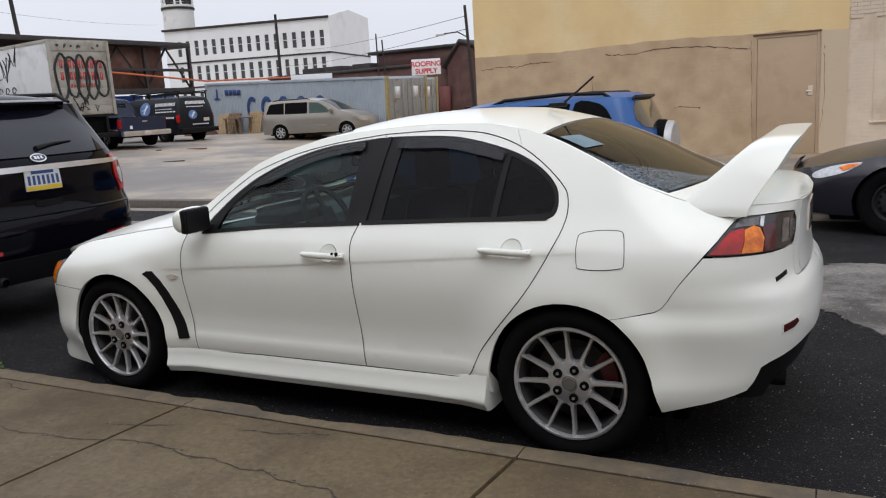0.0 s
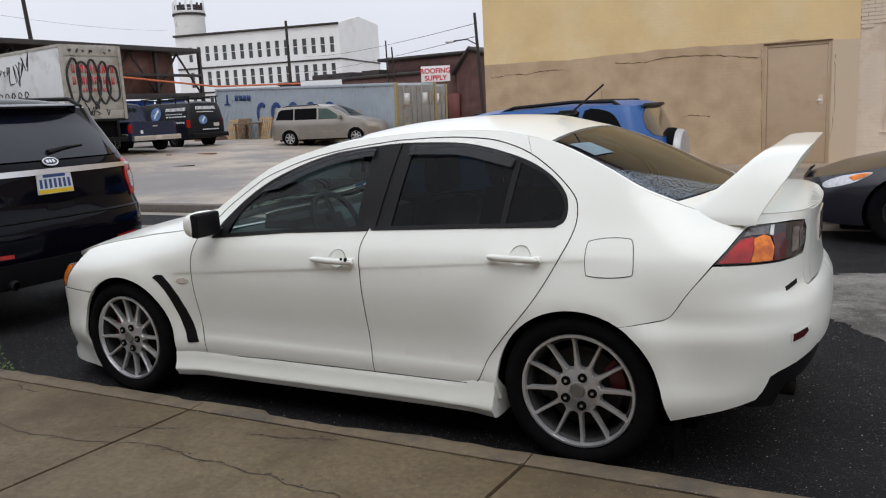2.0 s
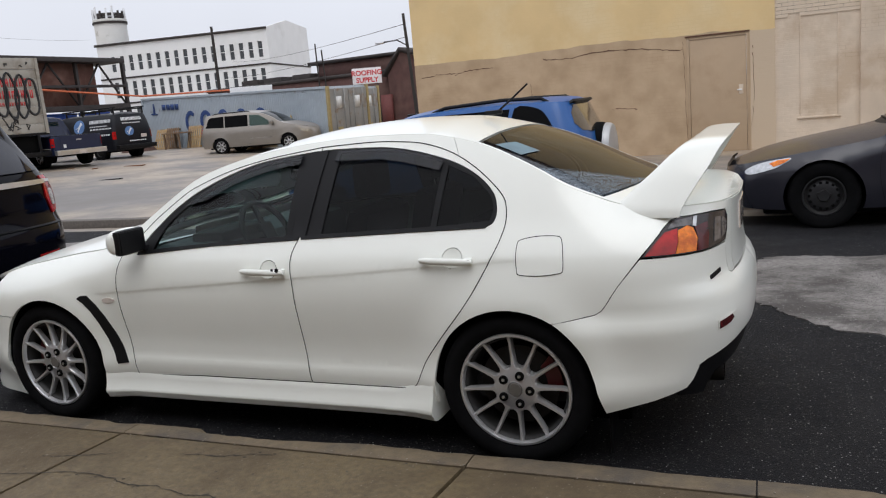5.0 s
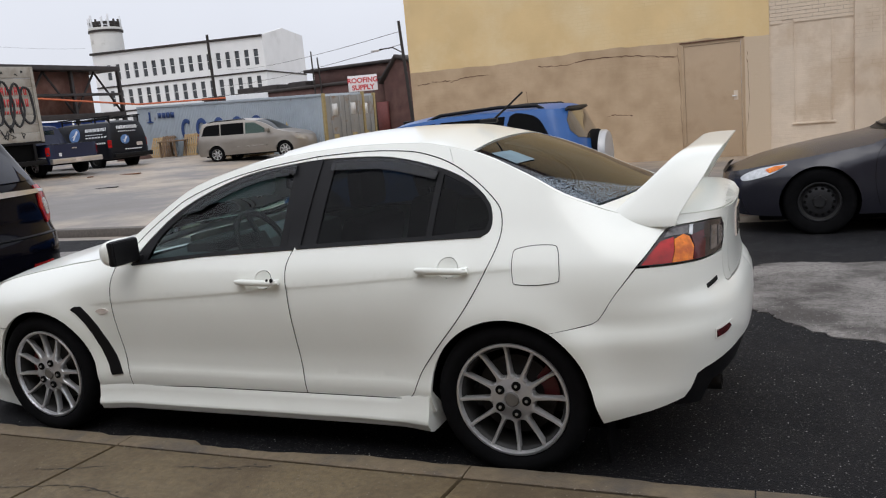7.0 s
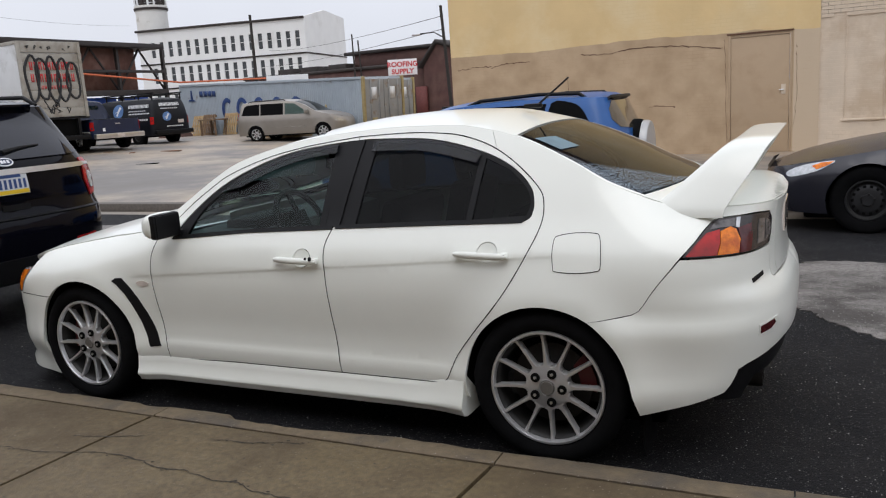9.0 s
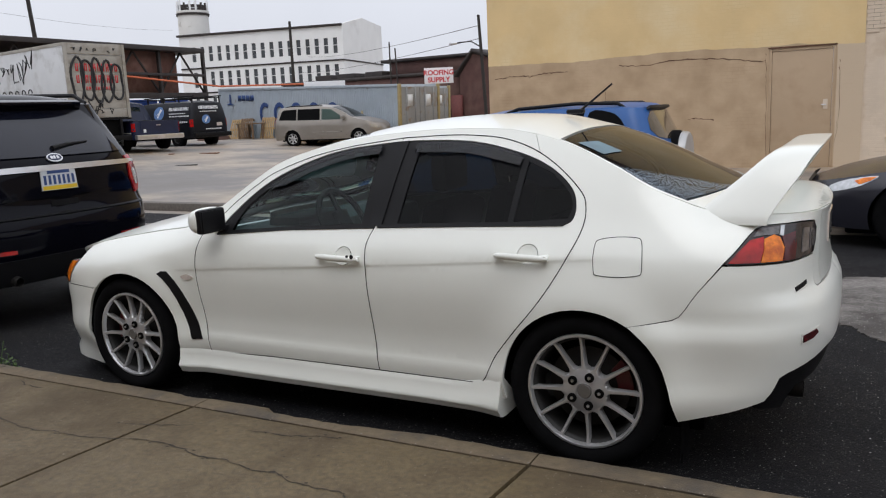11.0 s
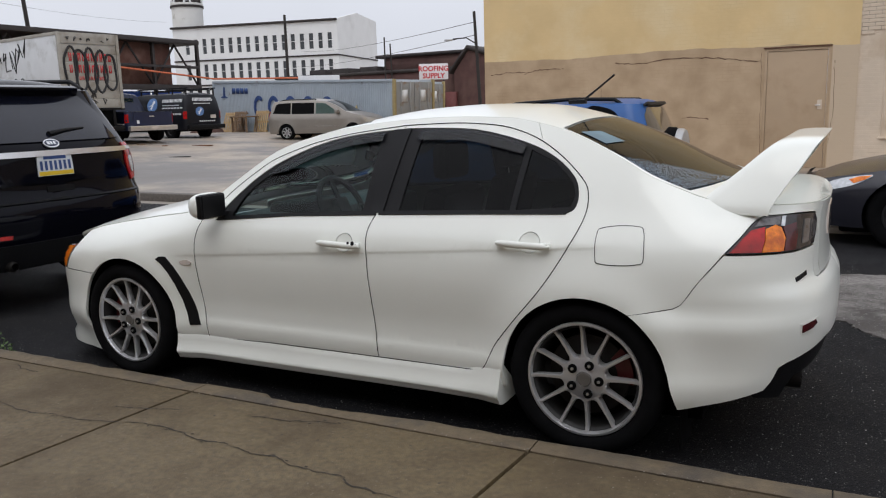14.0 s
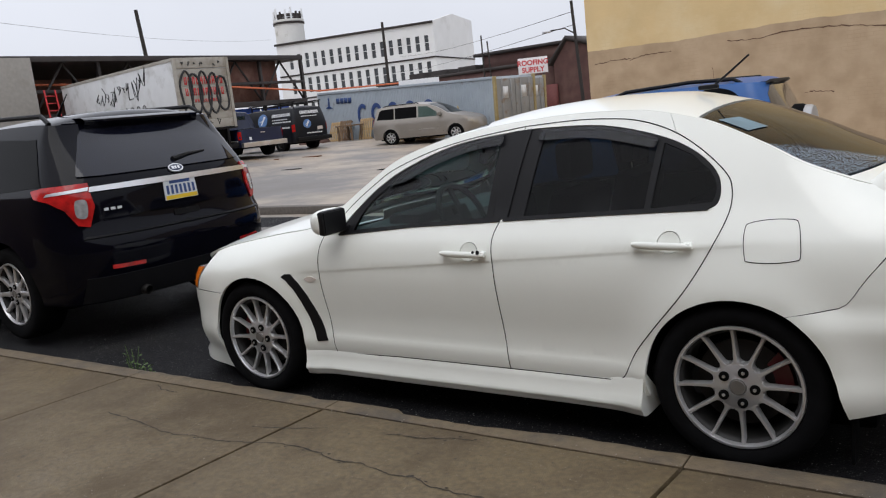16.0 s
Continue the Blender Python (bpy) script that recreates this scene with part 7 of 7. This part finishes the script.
    for k in range(5):
        x, z = -4.6 + 0.5 * k, 2.75
        scrawl(t, [(x + 0.16 * math.cos(a) * (1 - 0.1 * a), -0.012, z + 0.16 * math.sin(a) * (1 - 0.1 * a)) for a in (0.5 * i for i in range(13))], 0.018)


box_truck()

CONT = mat("blue_grey_container_paint", (0.36, 0.41, 0.46), 0.6, vary=0.08, scale=1.5, stain=(0.20, 0.17, 0.14), stain_scale=1.3, stain_at=(0.62, 0.74))
CONT_END = mat("faded_container_door", (0.27, 0.27, 0.265), 0.6, vary=0.12, scale=2, stain=(0.22, 0.14, 0.08), stain_scale=1.5, stain_at=(0.52, 0.66))
RUST = mat("rusty_steel", (0.16, 0.075, 0.04), 0.85, vary=0.3, scale=5)
YELLOW_BAR = mat("yellow_ochre_paint", (0.33, 0.26, 0.12), 0.6, vary=0.15)


def container(name, m, length, height, label, marks=True):
    """Corrugated steel box: front flank at y = 0, door end at x = length."""
    c = thing(name, m, label, "container")
    bm = bmesh.new()
    n = int(length / 0.14)
    rows = []
    for i in range(n * 4 + 1):
        x = 0.08 + (length - 0.16) * i / (n * 4)
        d = (0.0, 0.0, 0.036, 0.036)[i % 4]
        rows.append([bm.verts.new((x, 0.03 + d, z)) for z in (0.14, height - 0.1)])
    for a, b in zip(rows, rows[1:]):
        bm.faces.new((a[0], b[0], b[1], a[1]))
    part("corrugated_flank", bm, CONT, c, flat=True)
    part("inner_box", box(bmesh.new(), 0.05, 0.08, 0.1, length - 0.1, 2.40, height - 0.02), CONT, c)
    for z0, z1 in ((0.0, 0.15), (height - 0.11, height)):
        part("side_rail", box(bmesh.new(), 0.1, 0.0, z0, length - 0.1, 0.10, z1, 0.01), CONT, c)
    for x in (0.0, length - 0.12):
        for y in (0.0, 2.32):
            part("corner_post", box(bmesh.new(), x, y, 0.0, x + 0.14, y + 0.12, height, 0.015), YELLOW_BAR if x else CONT, c)
    for k in range(2):
        y0 = 0.14 + 1.09 * k
        d = part("door", box(bmesh.new(), length - 0.06, y0, 0.15, length, y0 + 1.06, height - 0.12, 0.01), CONT_END, c)
        for q in (0.26, 0.78):
            part("lock_rod", tube(bmesh.new(), [(length + 0.04, y0 + q, 0.12), (length + 0.04, y0 + q, height - 0.1)], 0.025), CONT_END, d)
        part("placard", box(bmesh.new(), length, y0 + 0.33, 0.45, length + 0.01, y0 + 0.62, 1.0), YELLOW_BAR, d)
        part("placard", box(bmesh.new(), length, y0 + 0.34, height - 0.95, length + 0.01, y0 + 0.64, height - 0.45), WHITE_INK, d)
    return c


Lc, Rc = Vector((-30.8, 30.3, 0.50)), Vector((-16.6, 26.1, -0.03))
dirc = (Rc - Lc)
ang = math.degrees(math.atan2(dirc.y, dirc.x))
tiltc = math.degrees(math.asin(dirc.z / dirc.length))
cont = container("shipping_container", pose(*Lc, 0, -tiltc, ang), dirc.length, 2.74, "blue-grey corrugated shipping container with navy marks")
# large round navy marks, a small mark and two lines of bars
for k, x in enumerate((4.55, 5.85, 7.3, 8.75, 10.2)):
    n = 26
    a0, a1 = (50, 310) if k in (0, 3) else (0, 360)
    pts = [(x + 0.40 * math.cos(radians(a0 + (a1 - a0) * i / n)), -0.004, 1.42 + 0.46 * math.sin(radians(a0 + (a1 - a0) * i / n))) for i in range(n + 1)]
    ob = part("round_navy_mark", tube(bmesh.new(), pts, 0.115, 6), NAVY_INK, cont)
    ob.scale.y = 0.15
for k in range(4):
    part("mark_bar", box(bmesh.new(), 2.0 + 0.4 * k, 0.0, 2.08, 2.3 + 0.4 * k, 0.028, 2.36), NAVY_INK, cont)
part("ship_mark", prism(bmesh.new(), [(0.85, 1.85), (1.55, 1.85), (1.35, 1.93), (1.27, 1.93), (1.24, 2.42), (1.14, 2.42), (1.10, 1.93), (0.95, 1.93)], 0.0, 0.028), NAVY_INK, cont)
part("warning_sticker", prism(bmesh.new(), [(12.1, 1.25), (12.5, 1.25), (12.3, 1.62)], 0.0, 0.028), YELLOW_BAR, cont)
perp = Vector((-dirc.y, dirc.x, 0)).normalized()
container("shipping_container", pose(*(Lc + perp * 2.75 + Vector((-1.9, 0.55, 0))), 0, -tiltc, ang), dirc.length, 2.74, "grey shipping container with rusty door end, behind another")

# pallets and crates leaning along the container
PALLET = mat("pale_pallet_wood", (0.42, 0.29, 0.15), 0.8, vary=0.2, scale=8)
PALLET_DARK = mat("weathered_pallet_wood", (0.20, 0.13, 0.08), 0.85, vary=0.25, scale=8)


def pallet(m, material, label):
    p = thing("pallet", m, label, "pallet", "pallets along the container")
    for k in range(7):
        part("slat", box(bmesh.new(), 0.17 * k, 0, 0, 0.17 * k + 0.11, 0.02, 1.1, 0.004), material, p)
    for z in (0.03, 0.5, 0.97):
        part("bearer", box(bmesh.new(), 0, 0.02, z, 1.13, 0.11, z + 0.09, 0.004), material, p)


def along(s, out):
    q = Lc + dirc * s - perp * out
    return Vector((q.x, q.y, lot_height(q.x, q.y)))


pallet(pose(*along(0.31, 0.45), -14, 0, ang), PALLET, "pale yellow wooden pallet leaning on the container")
pallet(pose(*along(0.17, 0.45), -16, 0, ang), PALLET_DARK, "weathered brown wooden pallet leaning on the container")
pallet(pose(*along(0.115, 0.6), -22, 0, ang + 8), PALLET, "worn wooden pallet leaning on the container")
tagged(part("timber_table", merged(box(bmesh.new(), 0, 0, 0.75, 1.5, 0.8, 0.82, 0.01), *[box(bmesh.new(), x, y, 0, x + 0.08, y + 0.08, 0.75) for x in (0.05, 1.35) for y in (0.05, 0.65)]), PALLET_DARK), "old brown timber bench by the container", "bench").matrix_basis = pose(*along(0.235, 1.1), 0, 0, ang)
for k, s in enumerate((0.66, 0.72)):
    tagged(part("crate", merged(*[box(bmesh.new(), 0, 0, 0.2 * q, 1.4, 0.9, 0.2 * q + 0.16, 0.01) for q in range(4)]), PALLET), "stacked brown timber planks near the container", "timber stack").matrix_basis = pose(*along(s, 1.6), 0, 0, ang + 4)
tagged(part("tarpaulin_heap", lathe(bmesh.new(), [(0.9, 0.0), (0.75, 0.22), (0.5, 0.38), (0.2, 0.5), (0.0, 0.52)], 14, "z"), mat("dark_red_brown_tarp", (0.08, 0.04, 0.03), 0.8)), "dark red-brown heap of tarpaulin by the container", "tarpaulin").matrix_basis = pose(*along(0.10, 1.3))
rnd = random.Random(77)
for k in range(13):
    x, y = rnd.uniform(-24, -11), rnd.uniform(10, 24)
    w, d = rnd.uniform(0.06, 0.4), rnd.uniform(0.04, 0.12)
    bm = box(bmesh.new(), -w, -d, 0, w, d, rnd.uniform(0.02, 0.06), 0.008)
    ob = tagged(part("debris", bm, rnd.choice([PALLET_DARK, DARK_GAP, RUST])), "flat scrap lying on the yard", "debris", "scraps in the yard")
    ob.matrix_basis = pose(x, y, lot_height(x, y) - 0.004, 0, 0, rnd.uniform(0, 180))

# steel-framed open building behind the truck
STEEL = mat("dark_steelwork", (0.035, 0.028, 0.026), 0.7, vary=0.3, scale=2)
BRICK_RED = mat("red_brown_brick_panel", (0.16, 0.07, 0.05), 0.85, vary=0.2, scale=4, stain=(0.24, 0.13, 0.10), stain_scale=1.2, stain_at=(0.5, 0.7))
shed = thing("steel_frame_building", pose(-34.3, 16.0, 0.45), "open dark steel-framed building with brick panels", "building")
part("roof", box(bmesh.new(), -9, -4, 5.05, 0.5, 16.7, 5.3, 0.03), STEEL, shed)
for y in np.arange(-3.5, 17.1, 3.4):
    part("column", box(bmesh.new(), -0.1, y, 0, 0.1, y + 0.16, 5.1, 0.01), STEEL, shed)
    part("rear_column", box(bmesh.new(), -8, y, 0, -7.8, y + 0.16, 5.1, 0.01), STEEL, shed)
    for a, b in () if y > 14 else (((0.0, y, 2.7), (0.0, y + 1.7, 5.0)), ((0.0, y + 1.7, 5.0), (0.0, y + 3.4, 2.7))):
        part("truss_brace", tube(bmesh.new(), [a, b], 0.06, 6), STEEL, shed)
part("lower_beam", box(bmesh.new(), -0.15, -4, 2.45, 0.2, 17.0, 2.75, 0.02), STEEL, shed)
part("mid_beam", box(bmesh.new(), -0.12, -4, 3.7, 0.12, 17.0, 3.85, 0.02), STEEL, shed)
part("brick_panel", box(bmesh.new(), -0.5, 7.5, 2.76, -0.35, 15.2, 5.04), BRICK_RED, shed)
part("dark_back_wall", box(bmesh.new(), -8.2, -4, 0, -8.0, 17.0, 5.1), BRICK_RED, shed)
for y in (6.2, 9.0, 11.8, 14.2):
    part("blue_panel", box(bmesh.new(), -1.0, y, 1.75, -0.9, y + 2.2, 2.40, 0.01), mat("blue_sheeting", (0.02, 0.08, 0.42), 0.5, vary=0.15) if y < 7 else bpy.data.materials["blue_sheeting"], shed)
grey = tagged(part("concrete_wall_end", box(bmesh.new(), -40, 10.5, 0.3, -33.2, 15.6, 5.6, 0.02), mat("bare_grey_render", (0.30, 0.28, 0.25), 0.85, vary=0.1, stain=(0.24, 0.22, 0.19), stain_scale=0.6)), "plain grey rendered wall beside the steel frame", "wall", kind="structure")
ladder = thing("ladder", pose(-33.0, 16.0, 0.45, 0, -6, 0), "orange ladder leaning on the grey wall", "ladder")
for y in (0.0, 0.5):
    part("rail", box(bmesh.new(), 0, y, 0, 0.06, y + 0.06, 3.8, 0.01), RED_INK, ladder)
for k in range(11):
    part("rung", box(bmesh.new(), 0.01, 0.06, 0.3 + 0.32 * k, 0.05, 0.5, 0.34 + 0.32 * k), RED_INK, ladder)
loader = thing("yellow_loader", pose(-31.2, 21.2, 0.47), "dirty yellow construction loader behind the van", "loader")
LOADER = mat("loader_yellow", (0.42, 0.25, 0.04), 0.6, vary=0.2)
part("body", box(bmesh.new(), -1.2, 0, 0.9, 1.2, 1.8, 2.3, 0.12), LOADER, loader)
part("arm", box(bmesh.new(), 0.6, 0.4, 1.9, 2.2, 0.7, 2.5, 0.08, pose(0, 0, 0, 0, 12, 0)), LOADER, loader)
part("wheel", lathe(bmesh.new(), [(0.0, 0), (0.6, 0), (0.62, 0.1), (0.62, 0.4), (0.0, 0.4)], 24), RUBBER, loader).matrix_basis = pose(0, -0.35, 0.62)
tagged(part("orange_boom", tube(bmesh.new(), [(-36.5, 12.0, 4.85), (-33.6, 22.0, 4.35), (-33.6, 33.5, 3.55), (-30.5, 39.0, 3.6)], 0.055, 6), mat("orange_paint", (0.55, 0.13, 0.05), 0.6, vary=0.1)), "long orange strap hanging across the yard", "strap")

# large white mill with rows of windows
MILL = mat("white_washed_mill_wall", (0.74, 0.74, 0.73), 0.8, vary=0.05, scale=0.3, stain=(0.58, 0.57, 0.55), stain_scale=0.12, stain_at=(0.55, 0.75))
MILL_WIN = mat("dark_mill_window", (0.05, 0.055, 0.06), 0.3, vary=0.3, scale=0.8)
P0, P1 = Vector((-118.0, 112.4, 0)), Vector((-84.7, 120.2, 0))
ml = (P1 - P0).length
mill = thing("white_mill", Matrix.Translation(P0) @ Matrix.Rotation(math.atan2(P1.y - P0.y, P1.x - P0.x), 4, "Z"), "large white mill building with rows of dark windows", "building")
cols, wins = 17, []
for r, (z0, z1) in enumerate(((13.0, 15.8), (8.1, 11.0), (3.3, 6.1))):
    for k in range(cols):
        x = 3.0 + (ml - 4.6) * k / (cols - 1)
        wins.append((x - 0.42, x + 0.42, z0, z1))
part("wall", outline_wall(bmesh.new(), 0, ml, 0, 18.1, 0, 0.5, wins), MILL, mill, flat=True)
part("gable_wall", prism(bmesh.new(), [(0.5, 0), (22.0, 0), (22.0, 19.6), (10.5, 20.2), (0.5, 18.3)], ml - 0.5, ml, place=lambda a, b, c: (c, a, b)), MILL, mill, flat=True)
part("rear_wall", box(bmesh.new(), 0, 21.5, 0, ml - 0.5, 22.0, 17), MILL, mill, flat=True)
part("roof", box(bmesh.new(), 0, 0.5, 16.9, ml - 0.5, 21.5, 17.1), STEEL, mill, flat=True)
part("eaves_band", box(bmesh.new(), -0.3, -0.35, 17.85, ml, 0.0, 18.25), STEEL, mill)
for z in (11.6, 6.9):
    part("string_course", box(bmesh.new(), 0, -0.18, z, ml + 0.1, 0.0, z + 0.28), STEEL, mill)
part("gable_course", box(bmesh.new(), ml, 0, 11.6, ml + 0.12, 22.0, 11.85), STEEL, mill)
for a, b, z0, z1 in wins:
    wdw = part("window", box(bmesh.new(), a, 0.22, z0, b, 0.3, z1), MILL_WIN, mill, flat=True)
    part("glazing_bar", box(bmesh.new(), a, 0.18, (z0 + z1) / 2, b, 0.22, (z0 + z1) / 2 + 0.12), MILL, wdw)
tower = part("tower", lathe(bmesh.new(), [(3.0, 0.0), (3.0, 21.6), (3.15, 21.7), (3.15, 22.1), (2.9, 22.1), (0, 22.4)], 28, "z"), mat("stained_white_tower", (0.66, 0.65, 0.62), 0.8, vary=0.08, scale=0.4, stain=(0.34, 0.32, 0.27), stain_scale=0.35, stain_at=(0.58, 0.68)), mill)
tower.matrix_basis = pose(0.2, 5.5, 1.2)
part("tower_band", lathe(bmesh.new(), [(3.2, 21.2), (3.25, 21.6), (3.0, 21.65)], 28, "z"), STEEL, tower)
for k in range(16):
    a = 2 * math.pi * k / 16
    part("antenna", box(bmesh.new(), -0.16, -0.12, 21.9, 0.16, 0.12, 23.6 + 0.4 * (k % 3), 0.02, Matrix.Translation((2.9 * math.cos(a), 2.9 * math.sin(a), 0))), WHITE_INK if k % 3 else STEEL, tower)
part("antenna_ring", lathe(bmesh.new(), [(2.6, 22.6), (2.75, 22.6), (2.75, 23.2), (2.6, 23.2)], 28, "z"), STEEL, tower)

# low brick sheds, sign, poles and wires
DARK_BRICK = mat("dark_red_brick", (0.085, 0.04, 0.034), 0.85, vary=0.25, scale=1.5, stain=(0.13, 0.075, 0.06), stain_scale=0.4, stain_at=(0.5, 0.7))
shed2 = thing("brick_warehouse", pose(-43.5, 51.5, 0.0, 0, 0, -5), "low dark red brick warehouse with flat roof", "building")
part("wall", box(bmesh.new(), 0, 0, 0, 19.5, 6, 4.2), DARK_BRICK, shed2)
part("parapet", box(bmesh.new(), -0.1, -0.1, 4.2, 19.6, 6, 4.45), STEEL, shed2)
part("upper_storey", box(bmesh.new(), 9.5, 3, 4.2, 18.4, 7, 5.7), DARK_BRICK, shed2)
part("upper_roof", box(bmesh.new(), 8.6, 2.8, 5.6, 17.6, 7, 5.85), STEEL, shed2)
for x in (2.0, 4.5, 7.5):
    part("roof_clutter", box(bmesh.new(), x, 2, 4.4, x + 1.8, 4, 4.95, 0.05), STEEL, shed2)
shed3 = thing("brick_shed", pose(-25.4, 49.5, 0.0, 0, 0, -5), "dark brick shed with pitched roof and red door", "building")
part("wall", prism(bmesh.new(), [(0, 0), (5.5, 0), (5.5, 4.2), (1.2, 5.5), (0, 4.0)], 0, 6), DARK_BRICK, shed3)
part("roof", prism(bmesh.new(), [(-0.3, 3.9), (1.2, 5.55), (5.8, 4.15), (5.8, 4.4), (1.2, 5.85), (-0.4, 4.05)], -0.2, 6), STEEL, shed3)
part("door", box(bmesh.new(), -0.6, -0.35, 0, 0.3, -0.1, 2.6), mat("faded_red_door", (0.12, 0.03, 0.026), 0.7, vary=0.15), shed3)
sign = thing("shop_sign", pose(-21.45, 38.9, 3.12, 0, 0, 27), "white sign with red capital lettering", "sign")
part("board", box(bmesh.new(), -0.86, 0, 0, 0.86, 0.06, 0.92, 0.01), mat("sign_white", (0.78, 0.76, 0.76), 0.5, vary=0.03), sign)
for txt, z in (("ROOFING", 0.50), ("SUPPLY", 0.09)):
    writing(sign, txt, 0.40, Matrix(((1, 0, 0, 0), (0, 0, -1, -0.004), (0, 1, 0, z), (0, 0, 0, 1))), RED_INK, depth=0.006)
for x in (-0.6, 0.6):
    part("sign_post", box(bmesh.new(), x - 0.05, 0.06, -3.12, x + 0.05, 0.14, 0.5), STEEL, sign)
sign2 = thing("notice_board", pose(-29.5, 38.5, 2.95, 0, 0, 35), "small white notice board with dark bars", "sign")
part("board", box(bmesh.new(), -1.3, 0, 0, 1.3, 0.06, 0.75, 0.01), WHITE_INK, sign2)
for k in range(6):
    part("lettering_bar", box(bmesh.new(), -1.1 + 0.36 * k, -0.01, 0.12, -0.82 + 0.36 * k, 0.0, 0.30), NAVY_INK, sign2)
part("sign_post", box(bmesh.new(), -0.06, 0.06, -2.95, 0.06, 0.16, 0.3), STEEL, sign2)
WOODPOLE = mat("dark_weathered_pole", (0.03, 0.025, 0.022), 0.85, vary=0.2)


def pole(x, y, z0, top, r, lean, label, lamp=False):
    p = thing("utility_pole", pose(x, y, z0), label, "pole", "poles about the yard")
    part("shaft", tube(bmesh.new(), [(0, 0, 0), (lean[0] * 0.5, lean[1] * 0.5, top / 2), (*lean, top)], [r * 0.75, r * 0.65, r * 0.55], 8), WOODPOLE, p)
    if lamp:
        part("lamp_arm", tube(bmesh.new(), [(lean[0] * 0.75, lean[1] * 0.75, top * 0.74), (-0.5 + lean[0] * 0.75, -0.35, top * 0.79), (-1.3, -0.85, top * 0.78)], 0.035), STEEL, p)
        part("lamp_head", box(bmesh.new(), -0.36, -0.12, -0.06, 0.1, 0.12, 0.05, 0.04, Matrix.Translation((-1.4, -0.9, top * 0.775)) @ pose(0, 0, 0, 0, 0, 30)), CHROME_SOFT, p)
    return p


pole(-17.9, 37.9, 0.0, 6.65, 0.15, (-0.28, -0.18), "dark leaning utility pole with a street lamp arm", True)
pole(-36.3, 44.0, 0.4, 8.0, 0.17, (0.0, 0.0), "tall dark utility pole behind the container")
pole(-35.4, 23.3, 0.4, 7.9, 0.17, (-0.35, -0.3), "tall dark leaning pole above the truck")
pole(-31.6, 50.0, 0.0, 6.9, 0.10, (0, 0), "thin dark pole on the warehouse side")
pole(-30.9, 50.0, 0.0, 6.4, 0.10, (-0.2, 0), "thin dark pole on the warehouse side")
for k, (a, b, sag) in enumerate((((-60, 10, 13.6), (-117, 110, 19.0), 1.5), ((-95, 120, 10), (-18.1, 37.8, 5.4), 0.5), ((-95, 122, 13), (-18.1, 37.8, 6.1), 0.6), ((-50, -5, 12), (-80, 60, 22), 0.8))):
    a, b = Vector(a), Vector(b)
    pts = [a.lerp(b, i / 14) - Vector((0, 0, sag * 4 * (i / 14) * (1 - i / 14))) for i in range(15)]
    tagged(part("overhead_wire", tube(bmesh.new(), pts, 0.018 if k < 3 else 0.03, 4), STEEL), "thin dark overhead wire against the sky", "wire", "wires over the yard")
wv = thing("white_vehicle", pose(-13.6, 33.8, 0.0, 0, 0, 20), "white lorry cab half hidden by the building", "truck")
part("cab", box(bmesh.new(), 0, 0, 0.6, 3.5, 2.2, 2.3, 0.2), WHITE_INK, wv)
part("bonnet", box(bmesh.new(), -1.1, 0.1, 0.6, 0.1, 2.1, 1.6, 0.18), WHITE_INK, wv)
part("wheel", lathe(bmesh.new(), [(0.0, 0), (0.45, 0), (0.47, 0.06), (0.47, 0.28), (0.0, 0.28)], 24), RUBBER, wv).matrix_basis = pose(-0.2, 0.0, 0.47)
for k, x in enumerate((0.0, 1.0, 2.0)):
    tagged(part("waste_bin", box(bmesh.new(), 0, 0, 0, 0.85, 0.8, 1.15, 0.05), BLACK_PLASTIC), "dark waste bin near the warehouse", "bin", "bins by the warehouse").matrix_basis = pose(-17.0 + x, 34.6 + 0.5 * x, 0.02, 0, 0, 25)

# weeds at the kerb
WEED = mat("weed_leaf", (0.07, 0.12, 0.03), 0.7, vary=0.3, scale=30)


def weed(x, y, h, n, seed, label):
    rnd = random.Random(seed)
    w = thing("weed", STREET_TURN @ pose(x, y, 0.0), label, "weed", "weeds at the kerb")
    bm = bmesh.new()
    for k in range(n):
        a, hh = rnd.uniform(0, 6.28), h * rnd.uniform(0.3, 1)
        bx, by = rnd.uniform(-0.03, 0.03), rnd.uniform(-0.03, 0.03)
        for q in range(5):
            f = q / 4
            c = Vector((bx + 0.25 * h * f * math.cos(a) * rnd.uniform(0.4, 1), by + 0.25 * h * f * math.sin(a), hh * f))
            d = Vector((math.cos(a + q * 2.4), math.sin(a + q * 2.4), 0.5)) * rnd.uniform(0.015, 0.032)
            s = d.cross(Vector((0, 0, 1))) * 0.45
            vs = [bm.verts.new(p) for p in (c, c + d * 0.5 + s, c + d, c + d * 0.5 - s)]
            bm.faces.new(vs)
        tube(bm, [(bx, by, 0), (bx + 0.2 * h * math.cos(a), by + 0.2 * h * math.sin(a), hh)], 0.002, 4)
    part("leaves", bm, WEED, w, flat=True)


weed(-3.62, -0.125, 0.25, 9, 1, "tall thin green weed at the kerb edge")
weed(-3.45, -0.13, 0.13, 10, 2, "small bushy green weed at the kerb edge")
weed(-3.95, -0.13, 0.06, 9, 3, "low green weed at the kerb edge")
